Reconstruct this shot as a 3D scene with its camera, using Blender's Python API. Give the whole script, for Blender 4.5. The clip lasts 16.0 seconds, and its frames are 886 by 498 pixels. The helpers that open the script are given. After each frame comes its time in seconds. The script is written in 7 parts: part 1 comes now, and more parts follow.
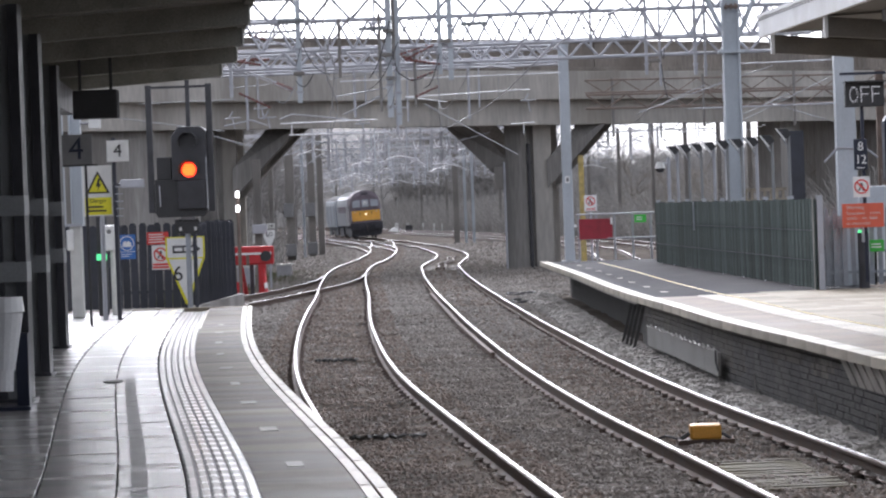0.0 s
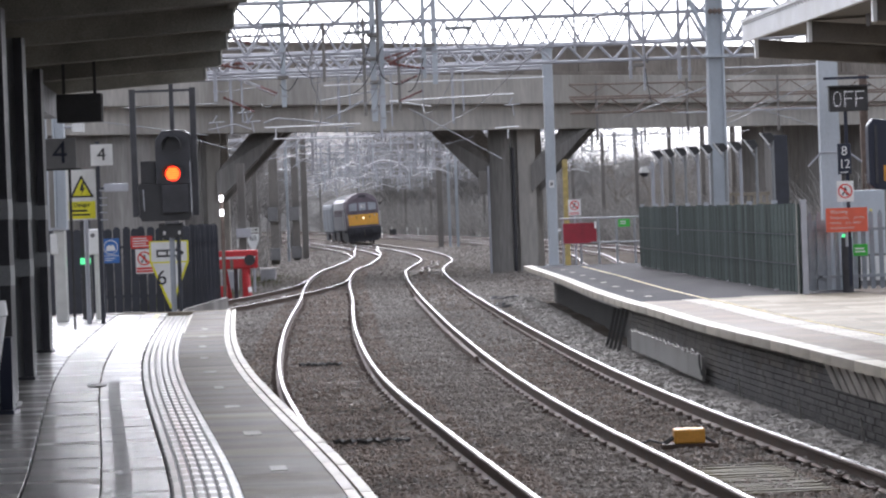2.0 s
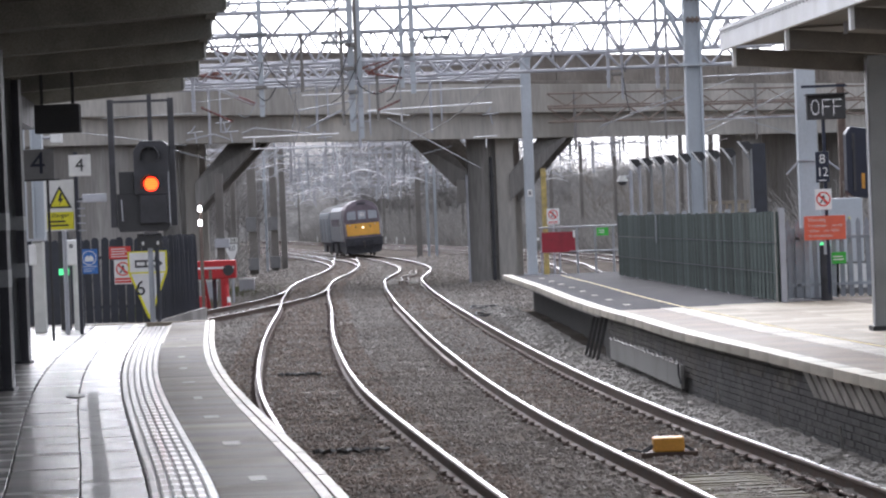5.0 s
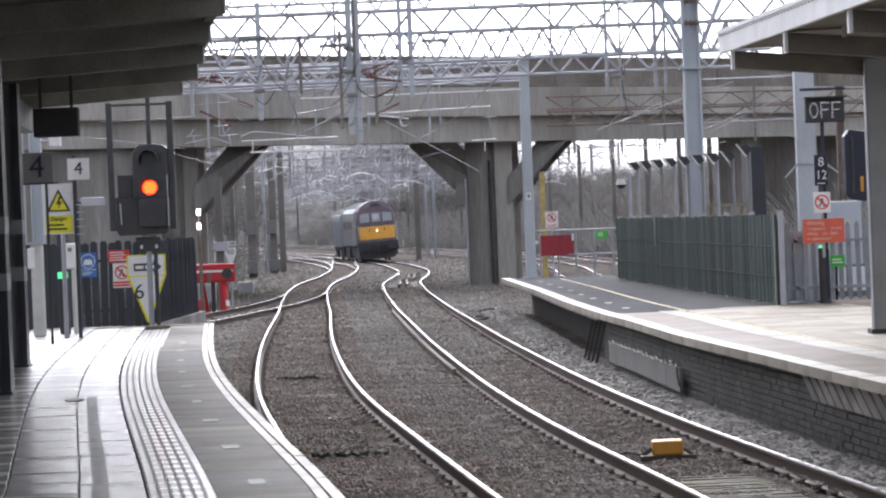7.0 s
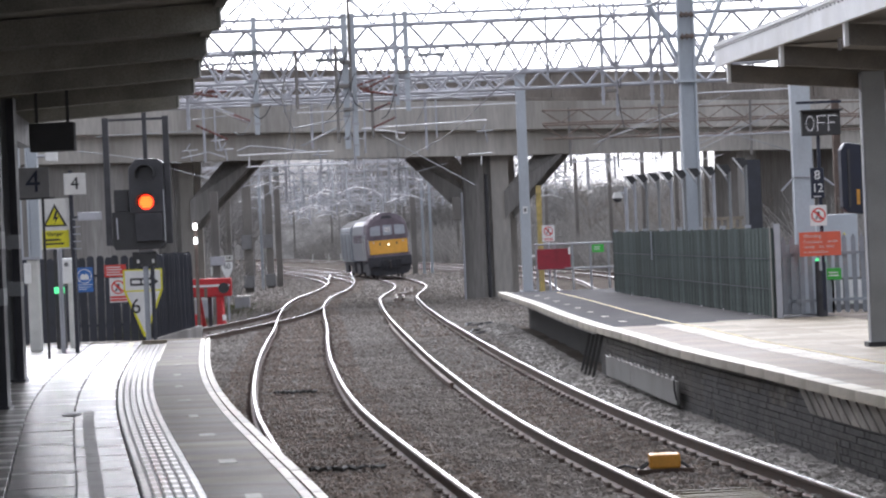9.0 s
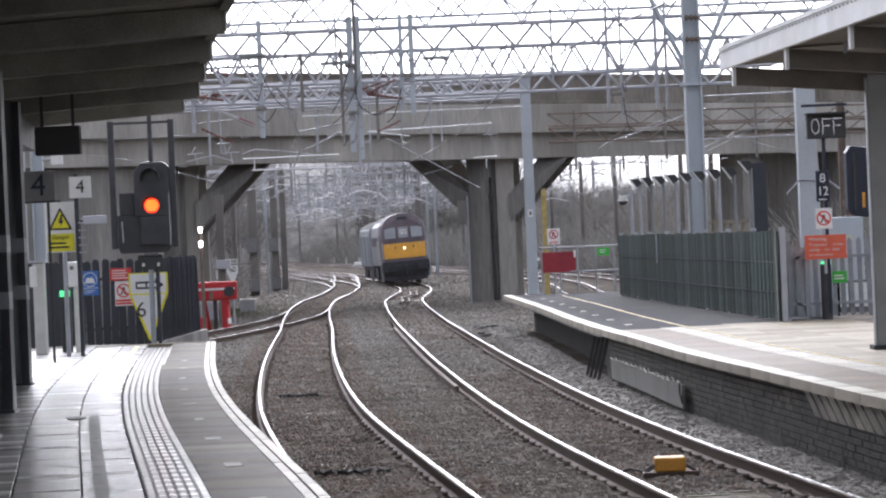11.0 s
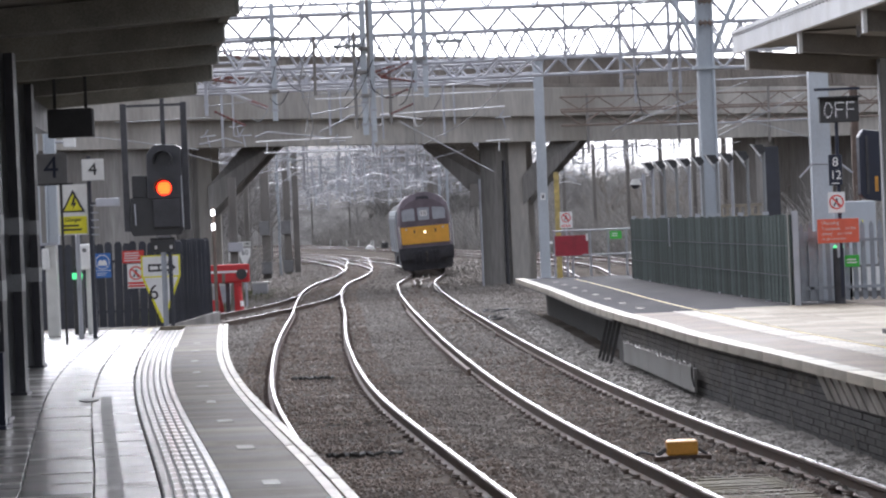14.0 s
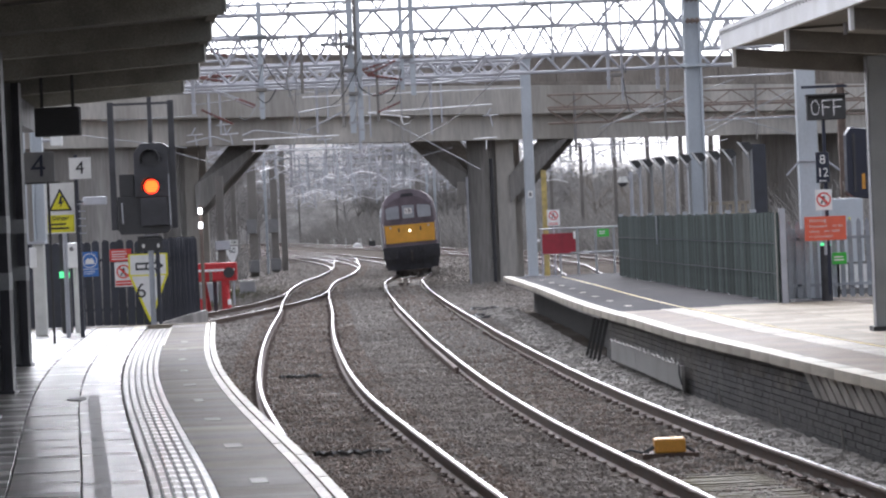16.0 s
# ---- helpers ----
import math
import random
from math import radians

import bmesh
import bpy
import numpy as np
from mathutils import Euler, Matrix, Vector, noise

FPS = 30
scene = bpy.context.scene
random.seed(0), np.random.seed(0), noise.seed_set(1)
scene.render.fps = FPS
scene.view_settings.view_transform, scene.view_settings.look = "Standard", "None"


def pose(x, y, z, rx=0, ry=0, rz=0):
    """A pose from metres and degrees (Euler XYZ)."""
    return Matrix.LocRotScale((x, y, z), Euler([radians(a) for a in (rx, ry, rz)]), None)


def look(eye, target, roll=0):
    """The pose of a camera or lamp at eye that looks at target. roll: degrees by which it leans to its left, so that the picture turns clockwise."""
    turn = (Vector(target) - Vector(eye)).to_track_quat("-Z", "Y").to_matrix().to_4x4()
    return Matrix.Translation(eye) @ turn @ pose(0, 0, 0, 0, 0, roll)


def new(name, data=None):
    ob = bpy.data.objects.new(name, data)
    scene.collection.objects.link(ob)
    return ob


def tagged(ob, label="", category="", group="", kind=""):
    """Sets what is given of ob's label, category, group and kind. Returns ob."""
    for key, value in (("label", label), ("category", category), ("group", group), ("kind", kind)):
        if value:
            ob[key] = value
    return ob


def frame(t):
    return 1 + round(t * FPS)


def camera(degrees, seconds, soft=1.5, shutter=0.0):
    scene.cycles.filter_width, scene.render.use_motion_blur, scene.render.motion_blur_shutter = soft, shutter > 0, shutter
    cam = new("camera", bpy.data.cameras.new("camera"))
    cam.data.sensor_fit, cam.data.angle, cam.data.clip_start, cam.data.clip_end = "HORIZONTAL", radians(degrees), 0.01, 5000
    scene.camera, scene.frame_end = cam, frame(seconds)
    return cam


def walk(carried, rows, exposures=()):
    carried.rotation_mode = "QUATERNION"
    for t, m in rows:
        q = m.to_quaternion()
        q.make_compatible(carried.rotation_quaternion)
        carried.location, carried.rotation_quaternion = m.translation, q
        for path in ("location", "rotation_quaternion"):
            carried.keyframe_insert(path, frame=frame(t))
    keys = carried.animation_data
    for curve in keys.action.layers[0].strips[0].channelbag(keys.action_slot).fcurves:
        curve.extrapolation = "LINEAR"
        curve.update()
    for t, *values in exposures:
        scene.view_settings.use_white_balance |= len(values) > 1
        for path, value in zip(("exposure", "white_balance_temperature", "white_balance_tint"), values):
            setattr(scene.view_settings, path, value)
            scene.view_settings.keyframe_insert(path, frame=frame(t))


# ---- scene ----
# camera: on a tripod under the platform canopy, 2.45 m above the rails, panning a little by hand
cam = camera(17.15, 16.0, soft=2.2)
EYE = Vector((0.0, 0.0, 2.45))
AIM = [
    (0, -0.728, -0.843, 2.065), (0.5, -0.755, -0.843, 2.116), (1, -0.53, -0.854, 2.074), (1.5, -0.46, -0.816, 1.943),
    (2, -0.413, -0.773, 2.024), (2.5, -0.206, -0.792, 2.117), (3, -0.069, -0.722, 2.135), (3.5, -0.106, -0.728, 2.118),
    (6, 0.072, -0.504, 2.286), (6.5, 0.041, -0.487, 2.278), (7, 0.035, -0.543, 2.266), (7.5, 0.058, -0.612, 2.283),
    (8, 0.061, -0.578, 2.295), (8.5, 0.108, -0.402, 2.397), (9, 0.113, -0.274, 2.399), (11.5, -0.066, -0.194, 2.485),
    (12, -0.191, -0.178, 2.567), (12.5, -0.257, -0.302, 2.512), (13, -0.357, -0.258, 2.467), (13.5, -0.374, -0.253, 2.409),
    (14, -0.243, -0.525, 2.317), (14.5, -0.016, -0.574, 2.378), (15, 0.0, -0.573, 2.4), (15.5, 0.0, -0.573, 2.4),
    (16, 0.0, -0.573, 2.4),
]


def aim(yaw, pitch, roll):
    a, b = radians(yaw), radians(pitch)
    way = Vector((math.sin(a) * math.cos(b), math.cos(a) * math.cos(b), math.sin(b)))
    return look(EYE, EYE + way * 10, -roll)


walk(cam, [(t, aim(a, b, c)) for t, a, b, c in AIM], exposures=[(t, e, 6000, 15) for t, e in ((0, 0.92), (3.5, 0.96), (7, 0.98), (9, 0.95), (11.5, 0.86), (13.2, 0.88), (14, 0.93), (14.5, 0.97), (16, 0.97))])

# overcast daylight: a pale sky and a very wide, weak sun
world = bpy.data.worlds.new("sky")
scene.world = world
world.use_nodes = True
wn = world.node_tree
bg = wn.nodes["Background"]
sky = wn.nodes.new("ShaderNodeTexSky")
sky.sky_type, sky.sun_disc = "NISHITA", False
sky.sun_elevation, sky.sun_rotation = radians(36), radians(-5)
sky.air_density, sky.dust_density, sky.ozone_density = 1.0, 4.0, 1.0
pale = wn.nodes.new("ShaderNodeHueSaturation")
pale.inputs["Saturation"].default_value = 0.12
wn.links.new(sky.outputs[0], pale.inputs["Color"])
wn.links.new(pale.outputs[0], bg.inputs["Color"])
bg.inputs["Strength"].default_value = 0.15
sun_data = bpy.data.lights.new("sun", "SUN")
sun_data.energy, sun_data.angle, sun_data.color = 0.7, radians(30), (1.0, 0.98, 0.95)
sun = new("sun", sun_data)
sun.matrix_world = look((-8, 100, 72.6), (0, 0, 0))


# ---- materials ----
def mat(name, color, rough=0.7, metal=0.0, scale=8.0, vary=0.25, bump=0.15, grain=60.0, stain=None, stain_amount=0.4, spec=0.5,
        piece=0.0, glow=0.0, glow_color=None, stretch=(1, 1, 1), film=0.0, film_rough=0.2):
    """A surface with broad blotches, fine grain, relief and, where given, stains of another colour."""
    m = bpy.data.materials.new(name)
    m.use_nodes = True
    nt = m.node_tree
    n, l = nt.nodes, nt.links
    b = n["Principled BSDF"]
    b.inputs["Metallic"].default_value = metal
    b.inputs["Specular IOR Level"].default_value = spec
    tc = n.new("ShaderNodeTexCoord")
    mp = n.new("ShaderNodeMapping")
    mp.inputs["Scale"].default_value = stretch
    l.new(tc.outputs["Object"], mp.inputs["Vector"])
    big, fine = n.new("ShaderNodeTexNoise"), n.new("ShaderNodeTexNoise")
    big.inputs["Scale"].default_value, big.inputs["Detail"].default_value = scale, 4
    fine.inputs["Scale"].default_value, fine.inputs["Detail"].default_value = grain, 3
    for q in (big, fine):
        l.new(mp.outputs[0], q.inputs["Vector"])
    ramp = n.new("ShaderNodeMapRange")
    ramp.inputs["From Min"].default_value, ramp.inputs["From Max"].default_value = 0.3, 0.7
    ramp.inputs["To Min"].default_value, ramp.inputs["To Max"].default_value = 1 - vary, 1 + vary
    l.new(big.outputs["Fac"], ramp.inputs["Value"])
    ramp2 = n.new("ShaderNodeMapRange")
    ramp2.inputs["From Min"].default_value, ramp2.inputs["From Max"].default_value = 0.3, 0.7
    ramp2.inputs["To Min"].default_value, ramp2.inputs["To Max"].default_value = 1 - vary * 0.6, 1 + vary * 0.6
    l.new(fine.outputs["Fac"], ramp2.inputs["Value"])
    mul = n.new("ShaderNodeMath")
    mul.operation = "MULTIPLY"
    l.new(ramp.outputs[0], mul.inputs[0])
    l.new(ramp2.outputs[0], mul.inputs[1])
    last = mul
    if piece:
        oi = n.new("ShaderNodeObjectInfo")
        r3 = n.new("ShaderNodeMapRange")
        r3.inputs["To Min"].default_value, r3.inputs["To Max"].default_value = 1 - piece, 1 + piece
        l.new(oi.outputs["Random"], r3.inputs["Value"])
        m3 = n.new("ShaderNodeMath")
        m3.operation = "MULTIPLY"
        l.new(last.outputs[0], m3.inputs[0])
        l.new(r3.outputs[0], m3.inputs[1])
        last = m3
    tint = n.new("ShaderNodeVectorMath")
    tint.operation = "SCALE"
    tint.inputs[0].default_value = color
    l.new(last.outputs[0], tint.inputs["Scale"])
    out = tint.outputs[0]
    if stain:
        sn = n.new("ShaderNodeTexNoise")
        sn.inputs["Scale"].default_value, sn.inputs["Detail"].default_value = scale * 0.45, 6
        l.new(mp.outputs[0], sn.inputs["Vector"])
        sr = n.new("ShaderNodeMapRange")
        sr.inputs["From Min"].default_value, sr.inputs["From Max"].default_value = 0.48, 0.68
        sr.inputs["To Max"].default_value = stain_amount
        l.new(sn.outputs["Fac"], sr.inputs["Value"])
        mx = n.new("ShaderNodeMix")
        mx.data_type = "RGBA"
        l.new(sr.outputs[0], mx.inputs["Factor"])
        l.new(out, mx.inputs["A"])
        mx.inputs["B"].default_value = (*stain, 1)
        out = mx.outputs["Result"]
    l.new(out, b.inputs["Base Color"])
    rr = n.new("ShaderNodeMapRange")
    rr.inputs["From Min"].default_value, rr.inputs["From Max"].default_value = 0.3, 0.7
    rr.inputs["To Min"].default_value, rr.inputs["To Max"].default_value = max(0.03, rough * 0.8), min(1, rough * 1.2)
    l.new(big.outputs["Fac"], rr.inputs["Value"])
    l.new(rr.outputs[0], b.inputs["Roughness"])
    if film:
        # a thin film of rain water, deeper in some places than in others
        b.inputs["Coat Weight"].default_value, b.inputs["Coat IOR"].default_value = film, 1.6
        pn = n.new("ShaderNodeTexNoise")
        pn.inputs["Scale"].default_value, pn.inputs["Detail"].default_value = scale * 0.9, 5
        l.new(mp.outputs[0], pn.inputs["Vector"])
        pr = n.new("ShaderNodeMapRange")
        pr.inputs["From Min"].default_value, pr.inputs["From Max"].default_value = 0.35, 0.65
        pr.inputs["To Min"].default_value, pr.inputs["To Max"].default_value = film_rough * 0.6, film_rough * 1.5
        l.new(pn.outputs["Fac"], pr.inputs["Value"])
        l.new(pr.outputs[0], b.inputs["Coat Roughness"])
    if bump:
        bp = n.new("ShaderNodeBump")
        bp.inputs["Strength"].default_value, bp.inputs["Distance"].default_value = bump, 0.01
        l.new(fine.outputs["Fac"], bp.inputs["Height"])
        l.new(bp.outputs[0], b.inputs["Normal"])
    if glow:
        b.inputs["Emission Color"].default_value = (*(glow_color or color), 1)
        b.inputs["Emission Strength"].default_value = glow
    return m


M = {
    "earth": mat("earth", (0.085, 0.075, 0.06), 0.95, spec=0.1, scale=0.3, grain=6, vary=0.3, bump=0.6),
    "ballast": mat("ballast", (0.145, 0.13, 0.116), 0.95, spec=0.0, scale=0.5, grain=14, vary=0.4, bump=0.8, stain=(0.115, 0.094, 0.075), stain_amount=0.5),
    "stone": mat("ballast_stone", (0.28, 0.253, 0.227), 0.9, spec=0.15, scale=0.7, grain=20, vary=0.2, bump=0.2, stain=(0.185, 0.152, 0.125), stain_amount=0.5),
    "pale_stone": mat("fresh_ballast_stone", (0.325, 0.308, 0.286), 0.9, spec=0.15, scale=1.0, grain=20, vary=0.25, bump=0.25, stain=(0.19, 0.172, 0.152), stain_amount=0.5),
    # lighter and darker copies of the ballast stone, mixed by distance
    "lighter_stone": mat("lighter_ballast_stone", (0.345, 0.32, 0.292), 0.9, spec=0.15, scale=0.5, grain=20, vary=0.2, bump=0.2, stain=(0.26, 0.23, 0.20), stain_amount=0.5),
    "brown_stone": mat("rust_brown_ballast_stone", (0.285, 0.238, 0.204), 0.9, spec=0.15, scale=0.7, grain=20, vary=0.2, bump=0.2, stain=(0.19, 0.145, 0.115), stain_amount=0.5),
    "darker_stone": mat("darker_ballast_stone", (0.19, 0.17, 0.152), 0.8, spec=0.25, scale=0.7, grain=20, vary=0.2, bump=0.2),
    "polish": mat("polished_rail_head", (0.55, 0.55, 0.56), 0.28, 0.9, scale=3, vary=0.08, bump=0.02),
    "rust": mat("rusty_rail_side", (0.10, 0.07, 0.055), 0.8, 0.2, scale=6, vary=0.3, bump=0.3),
    "sleeper": mat("concrete_sleeper", (0.185, 0.165, 0.145), 0.85, scale=4, vary=0.3, bump=0.4, piece=0.2),
    "wet": mat("wet_concrete_slab", (0.25, 0.235, 0.215), 0.4, scale=1.1, grain=26, vary=0.4, bump=0.06, stain=(0.085, 0.079, 0.07), stain_amount=0.8, piece=0.12, spec=0.8, film=0.95, film_rough=0.21, stretch=(0.35, 2.2, 1)),
    "wet_dark": mat("wet_asphalt", (0.076, 0.062, 0.045), 0.75, scale=1.3, grain=40, vary=0.6, bump=0.15, stain=(0.158, 0.131, 0.097), stain_amount=0.75, spec=0.15, film=0.05, film_rough=0.28, stretch=(0.3, 2.4, 1)),
    # serves the painted post reflection and the drain cover
    "reflection_and_cover": mat("dark_reflection_and_cover", (0.10, 0.097, 0.092), 0.6, scale=3, vary=0.4, bump=0.15, film=0.3, film_rough=0.35),
    "pave_brown": mat("brown_tiled_edge", (0.22, 0.18, 0.148), 0.75, scale=1.2, vary=0.3, bump=0.12, stain=(0.32, 0.28, 0.235), stain_amount=0.6, spec=0.2),
    "worn": mat("worn_patch", (0.15, 0.135, 0.112), 0.6, scale=9, vary=0.6, bump=0.1, stain=(0.08, 0.07, 0.056), stain_amount=0.9, spec=0.3, film=0.06),
    "tactile_dry": mat("pale_tactile_slab", (0.40, 0.362, 0.295), 0.6, scale=3, vary=0.25, bump=0.05, piece=0.2, spec=0.3),
    "tactile": mat("wet_tactile_slab", (0.205, 0.182, 0.152), 0.4, scale=3, vary=0.3, bump=0.05, piece=0.25, film=0.75, film_rough=0.21),
    "joint": mat("dark_joint", (0.045, 0.043, 0.04), 0.7, scale=5, vary=0.3),
    "white_paint": mat("worn_white_paint", (0.41, 0.372, 0.298), 0.6, scale=2.4, vary=0.25, bump=0.15, stain=(0.15, 0.132, 0.10), stain_amount=0.85, piece=0.16, stretch=(1, 0.5, 1)),
    "coping": mat("concrete_coping", (0.36, 0.335, 0.30), 0.8, scale=2, vary=0.3, bump=0.3, stain=(0.10, 0.095, 0.085), stain_amount=0.75),
    "yellow_line": mat("worn_yellow_line", (0.55, 0.42, 0.14), 0.5, scale=4, vary=0.3, bump=0.1, stain=(0.25, 0.22, 0.16), stain_amount=0.6),
    "pave": mat("damp_pale_paving", (0.315, 0.272, 0.208), 0.7, scale=0.8, vary=0.4, bump=0.15, stain=(0.17, 0.138, 0.10), stain_amount=0.85, piece=0.25, spec=0.15),
    "asphalt": mat("damp_asphalt", (0.04, 0.038, 0.042), 0.9, scale=1.0, vary=0.3, bump=0.2, spec=0.1, stain=(0.065, 0.061, 0.062), stain_amount=0.5),
    "brick": mat("sooty_brick", (0.092, 0.082, 0.069), 0.9, scale=1.2, vary=0.6, bump=0.4, piece=0.5, stain=(0.030, 0.028, 0.026), stain_amount=0.95, stretch=(1, 1, 0.2)),
    "brick_damp": mat("damp_black_brick", (0.036, 0.034, 0.033), 0.7, scale=1.3, vary=0.5, bump=0.4, piece=0.4, stain=(0.085, 0.078, 0.07), stain_amount=0.45, stretch=(1, 1, 0.25)),
    "mortar": mat("sooty_mortar", (0.056, 0.053, 0.049), 0.95, scale=2, vary=0.4, stain=(0.03, 0.029, 0.028), stain_amount=0.7),
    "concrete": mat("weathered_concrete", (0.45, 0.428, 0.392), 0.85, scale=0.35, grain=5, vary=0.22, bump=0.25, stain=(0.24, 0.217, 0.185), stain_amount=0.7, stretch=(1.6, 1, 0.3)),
    # two darker stained concretes; piers and struts take the darkest
    "concrete_dark": mat("dark_stained_concrete", (0.31, 0.295, 0.277), 0.88, scale=0.5, grain=6, vary=0.3, bump=0.25, stain=(0.12, 0.108, 0.095), stain_amount=0.75, stretch=(2.0, 2.0, 0.2)),
    "pier": mat("dark_pier_concrete", (0.25, 0.238, 0.224), 0.88, scale=0.5, grain=6, vary=0.3, bump=0.25, stain=(0.13, 0.122, 0.114), stain_amount=0.75, stretch=(2.0, 2.0, 0.2)),
    "parapet": mat("brown_parapet", (0.255, 0.228, 0.20), 0.9, scale=0.6, grain=8, vary=0.3, bump=0.3, stain=(0.13, 0.108, 0.09), stain_amount=0.65, stretch=(1.5, 1, 0.3)),
    "galv": mat("galvanised_steel", (0.44, 0.45, 0.49), 0.5, 0.2, scale=2, vary=0.15, bump=0.05, stain=(0.28, 0.265, 0.26), stain_amount=0.5),
    "mast": mat("pale_grey_mast", (0.50, 0.54, 0.58), 0.5, 0.1, scale=1.5, vary=0.12, bump=0.05, stain=(0.40, 0.42, 0.44), stain_amount=0.5, stretch=(1, 1, 0.3)),
    "mast_dark": mat("dull_brown_grey_mast", (0.23, 0.215, 0.20), 0.75, scale=1.5, vary=0.25, bump=0.1, stain=(0.27, 0.27, 0.27), stain_amount=0.4, stretch=(1, 1, 0.3)),
    "rusty": mat("rusted_steel", (0.20, 0.155, 0.13), 0.8, 0.1, scale=3, vary=0.3, bump=0.2),
    "wire": mat("dull_wire", (0.36, 0.37, 0.39), 0.6, 0.3, scale=3, vary=0.1, bump=0),
    "bright_wire": mat("bright_tube", (0.82, 0.83, 0.85), 0.35, 0.2, scale=3, vary=0.1, bump=0),
    "porcelain": mat("brown_porcelain", (0.18, 0.065, 0.055), 0.35, scale=4, vary=0.2, bump=0),
    "grey_ins": mat("grey_porcelain", (0.30, 0.32, 0.33), 0.4, scale=4, vary=0.2, bump=0),
    # both blacks are raised in colour to stand in for veiling haze
    "black": mat("black_paint", (0.042, 0.042, 0.048), 0.45, scale=4, vary=0.3, bump=0.08),
    "black_matt": mat("matt_black", (0.048, 0.048, 0.05), 0.8, scale=4, vary=0.3, bump=0.05),
    "col_grey": mat("grey_column_paint", (0.26, 0.268, 0.272), 0.5, scale=2, vary=0.15, bump=0.05),
    "roof": mat("grimy_roof_underside", (0.245, 0.238, 0.208), 0.85, scale=1.2, vary=0.35, bump=0.15, stain=(0.07, 0.068, 0.06), stain_amount=0.6),
    "roof_pale": mat("roof_edge_paint", (0.20, 0.20, 0.175), 0.75, scale=2.0, vary=0.3, bump=0.1, stain=(0.08, 0.08, 0.07), stain_amount=0.6),
    "fascia": mat("white_fascia", (0.80, 0.80, 0.80), 0.5, scale=2, vary=0.1, bump=0.05, stain=(0.55, 0.53, 0.48), stain_amount=0.4),
    "beam": mat("brown_grey_beam", (0.16, 0.145, 0.125), 0.7, scale=2, vary=0.25, bump=0.1),
    "white": mat("white_enamel", (0.80, 0.80, 0.79), 0.4, scale=6, vary=0.06, bump=0.02),
    "cream": mat("cream_plastic", (0.62, 0.62, 0.59), 0.45, scale=5, vary=0.1, bump=0.03),
    "sign_grey": mat("grey_sign", (0.18, 0.18, 0.185), 0.5, scale=5, vary=0.1, bump=0.02),
    "sign_yellow": mat("sign_yellow", (0.80, 0.74, 0.04), 0.4, scale=5, vary=0.08, bump=0.02),
    "sign_blue": mat("sign_blue", (0.05, 0.17, 0.50), 0.4, scale=5, vary=0.08, bump=0.02),
    "sign_red": mat("sign_red", (0.66, 0.06, 0.05), 0.4, scale=5, vary=0.08, bump=0.02),
    "sign_orange": mat("faded_red_sign", (0.70, 0.13, 0.07), 0.45, scale=5, vary=0.08, bump=0.02),
    "green_sign": mat("green_sign", (0.06, 0.50, 0.06), 0.4, scale=5, vary=0.08, bump=0.02),
    "navy": mat("navy_sign", (0.012, 0.016, 0.035), 0.4, scale=5, vary=0.1, bump=0.02),
    "dark_red": mat("dull_red_board", (0.30, 0.025, 0.04), 0.6, scale=4, vary=0.2, bump=0.05),
    "buffer_red": mat("buffer_red", (0.50, 0.025, 0.03), 0.5, scale=4, vary=0.2, bump=0.05),
    "palisade": mat("dark_palisade", (0.035, 0.038, 0.05), 0.5, scale=4, vary=0.25, bump=0.05, piece=0.25),
    "palisade_grey": mat("grey_palisade", (0.30, 0.32, 0.35), 0.5, 0.3, scale=4, vary=0.15, bump=0.05, piece=0.1),
    "green_fence": mat("green_grey_boarding", (0.054, 0.072, 0.066), 0.85, scale=2.5, vary=0.5, bump=0.2, piece=0.45, stain=(0.12, 0.135, 0.125), stain_amount=0.5, stretch=(1, 1, 0.2), spec=0.15),
    "ybox": mat("yellow_box_paint", (0.68, 0.33, 0.04), 0.55, scale=4, vary=0.2, bump=0.05, stain=(0.28, 0.14, 0.04), stain_amount=0.4),
    "skirt": mat("grey_wall_sheet", (0.205, 0.20, 0.19), 0.7, scale=2, vary=0.2, bump=0.05, stain=(0.13, 0.125, 0.115), stain_amount=0.5),
    "rope": mat("pale_cable", (0.20, 0.19, 0.175), 0.7, scale=10, vary=0.2),
    # maroon lightened in the colour to imitate haze at the train's distance
    "blue_loco": mat("hazed_maroon_body", (0.185, 0.155, 0.18), 0.6, spec=0.25, scale=2, vary=0.15, bump=0.03, stain=(0.07, 0.065, 0.065), stain_amount=0.5),
    "loco_side": mat("grey_blue_body_side", (0.24, 0.255, 0.285), 0.4, scale=1.5, vary=0.15, bump=0.03, stain=(0.28, 0.29, 0.30), stain_amount=0.5),
    "coach_side": mat("pale_coach_side", (0.32, 0.36, 0.40), 0.4, scale=1.5, vary=0.12, bump=0.03, stain=(0.24, 0.26, 0.28), stain_amount=0.4),
    "loco_roof": mat("dusty_grey_roof", (0.14, 0.138, 0.14), 0.95, spec=0.1, scale=1.5, vary=0.25, bump=0.05),
    "loco_yellow": mat("warning_yellow", (0.86, 0.45, 0.065), 0.45, scale=2, vary=0.1, bump=0.02, stain=(0.72, 0.36, 0.06), stain_amount=0.4),
    "underframe": mat("sooty_underframe", (0.052, 0.053, 0.062), 0.75, scale=3, vary=0.4, bump=0.15),
    "rim_steel": mat("dull_wheel_steel", (0.09, 0.08, 0.075), 0.6, 0.4, scale=3, vary=0.3),
    "board_old": mat("olive_weathered_board", (0.105, 0.09, 0.055), 0.85, scale=3, vary=0.35, bump=0.4, stretch=(1, 6, 6), piece=0.3),
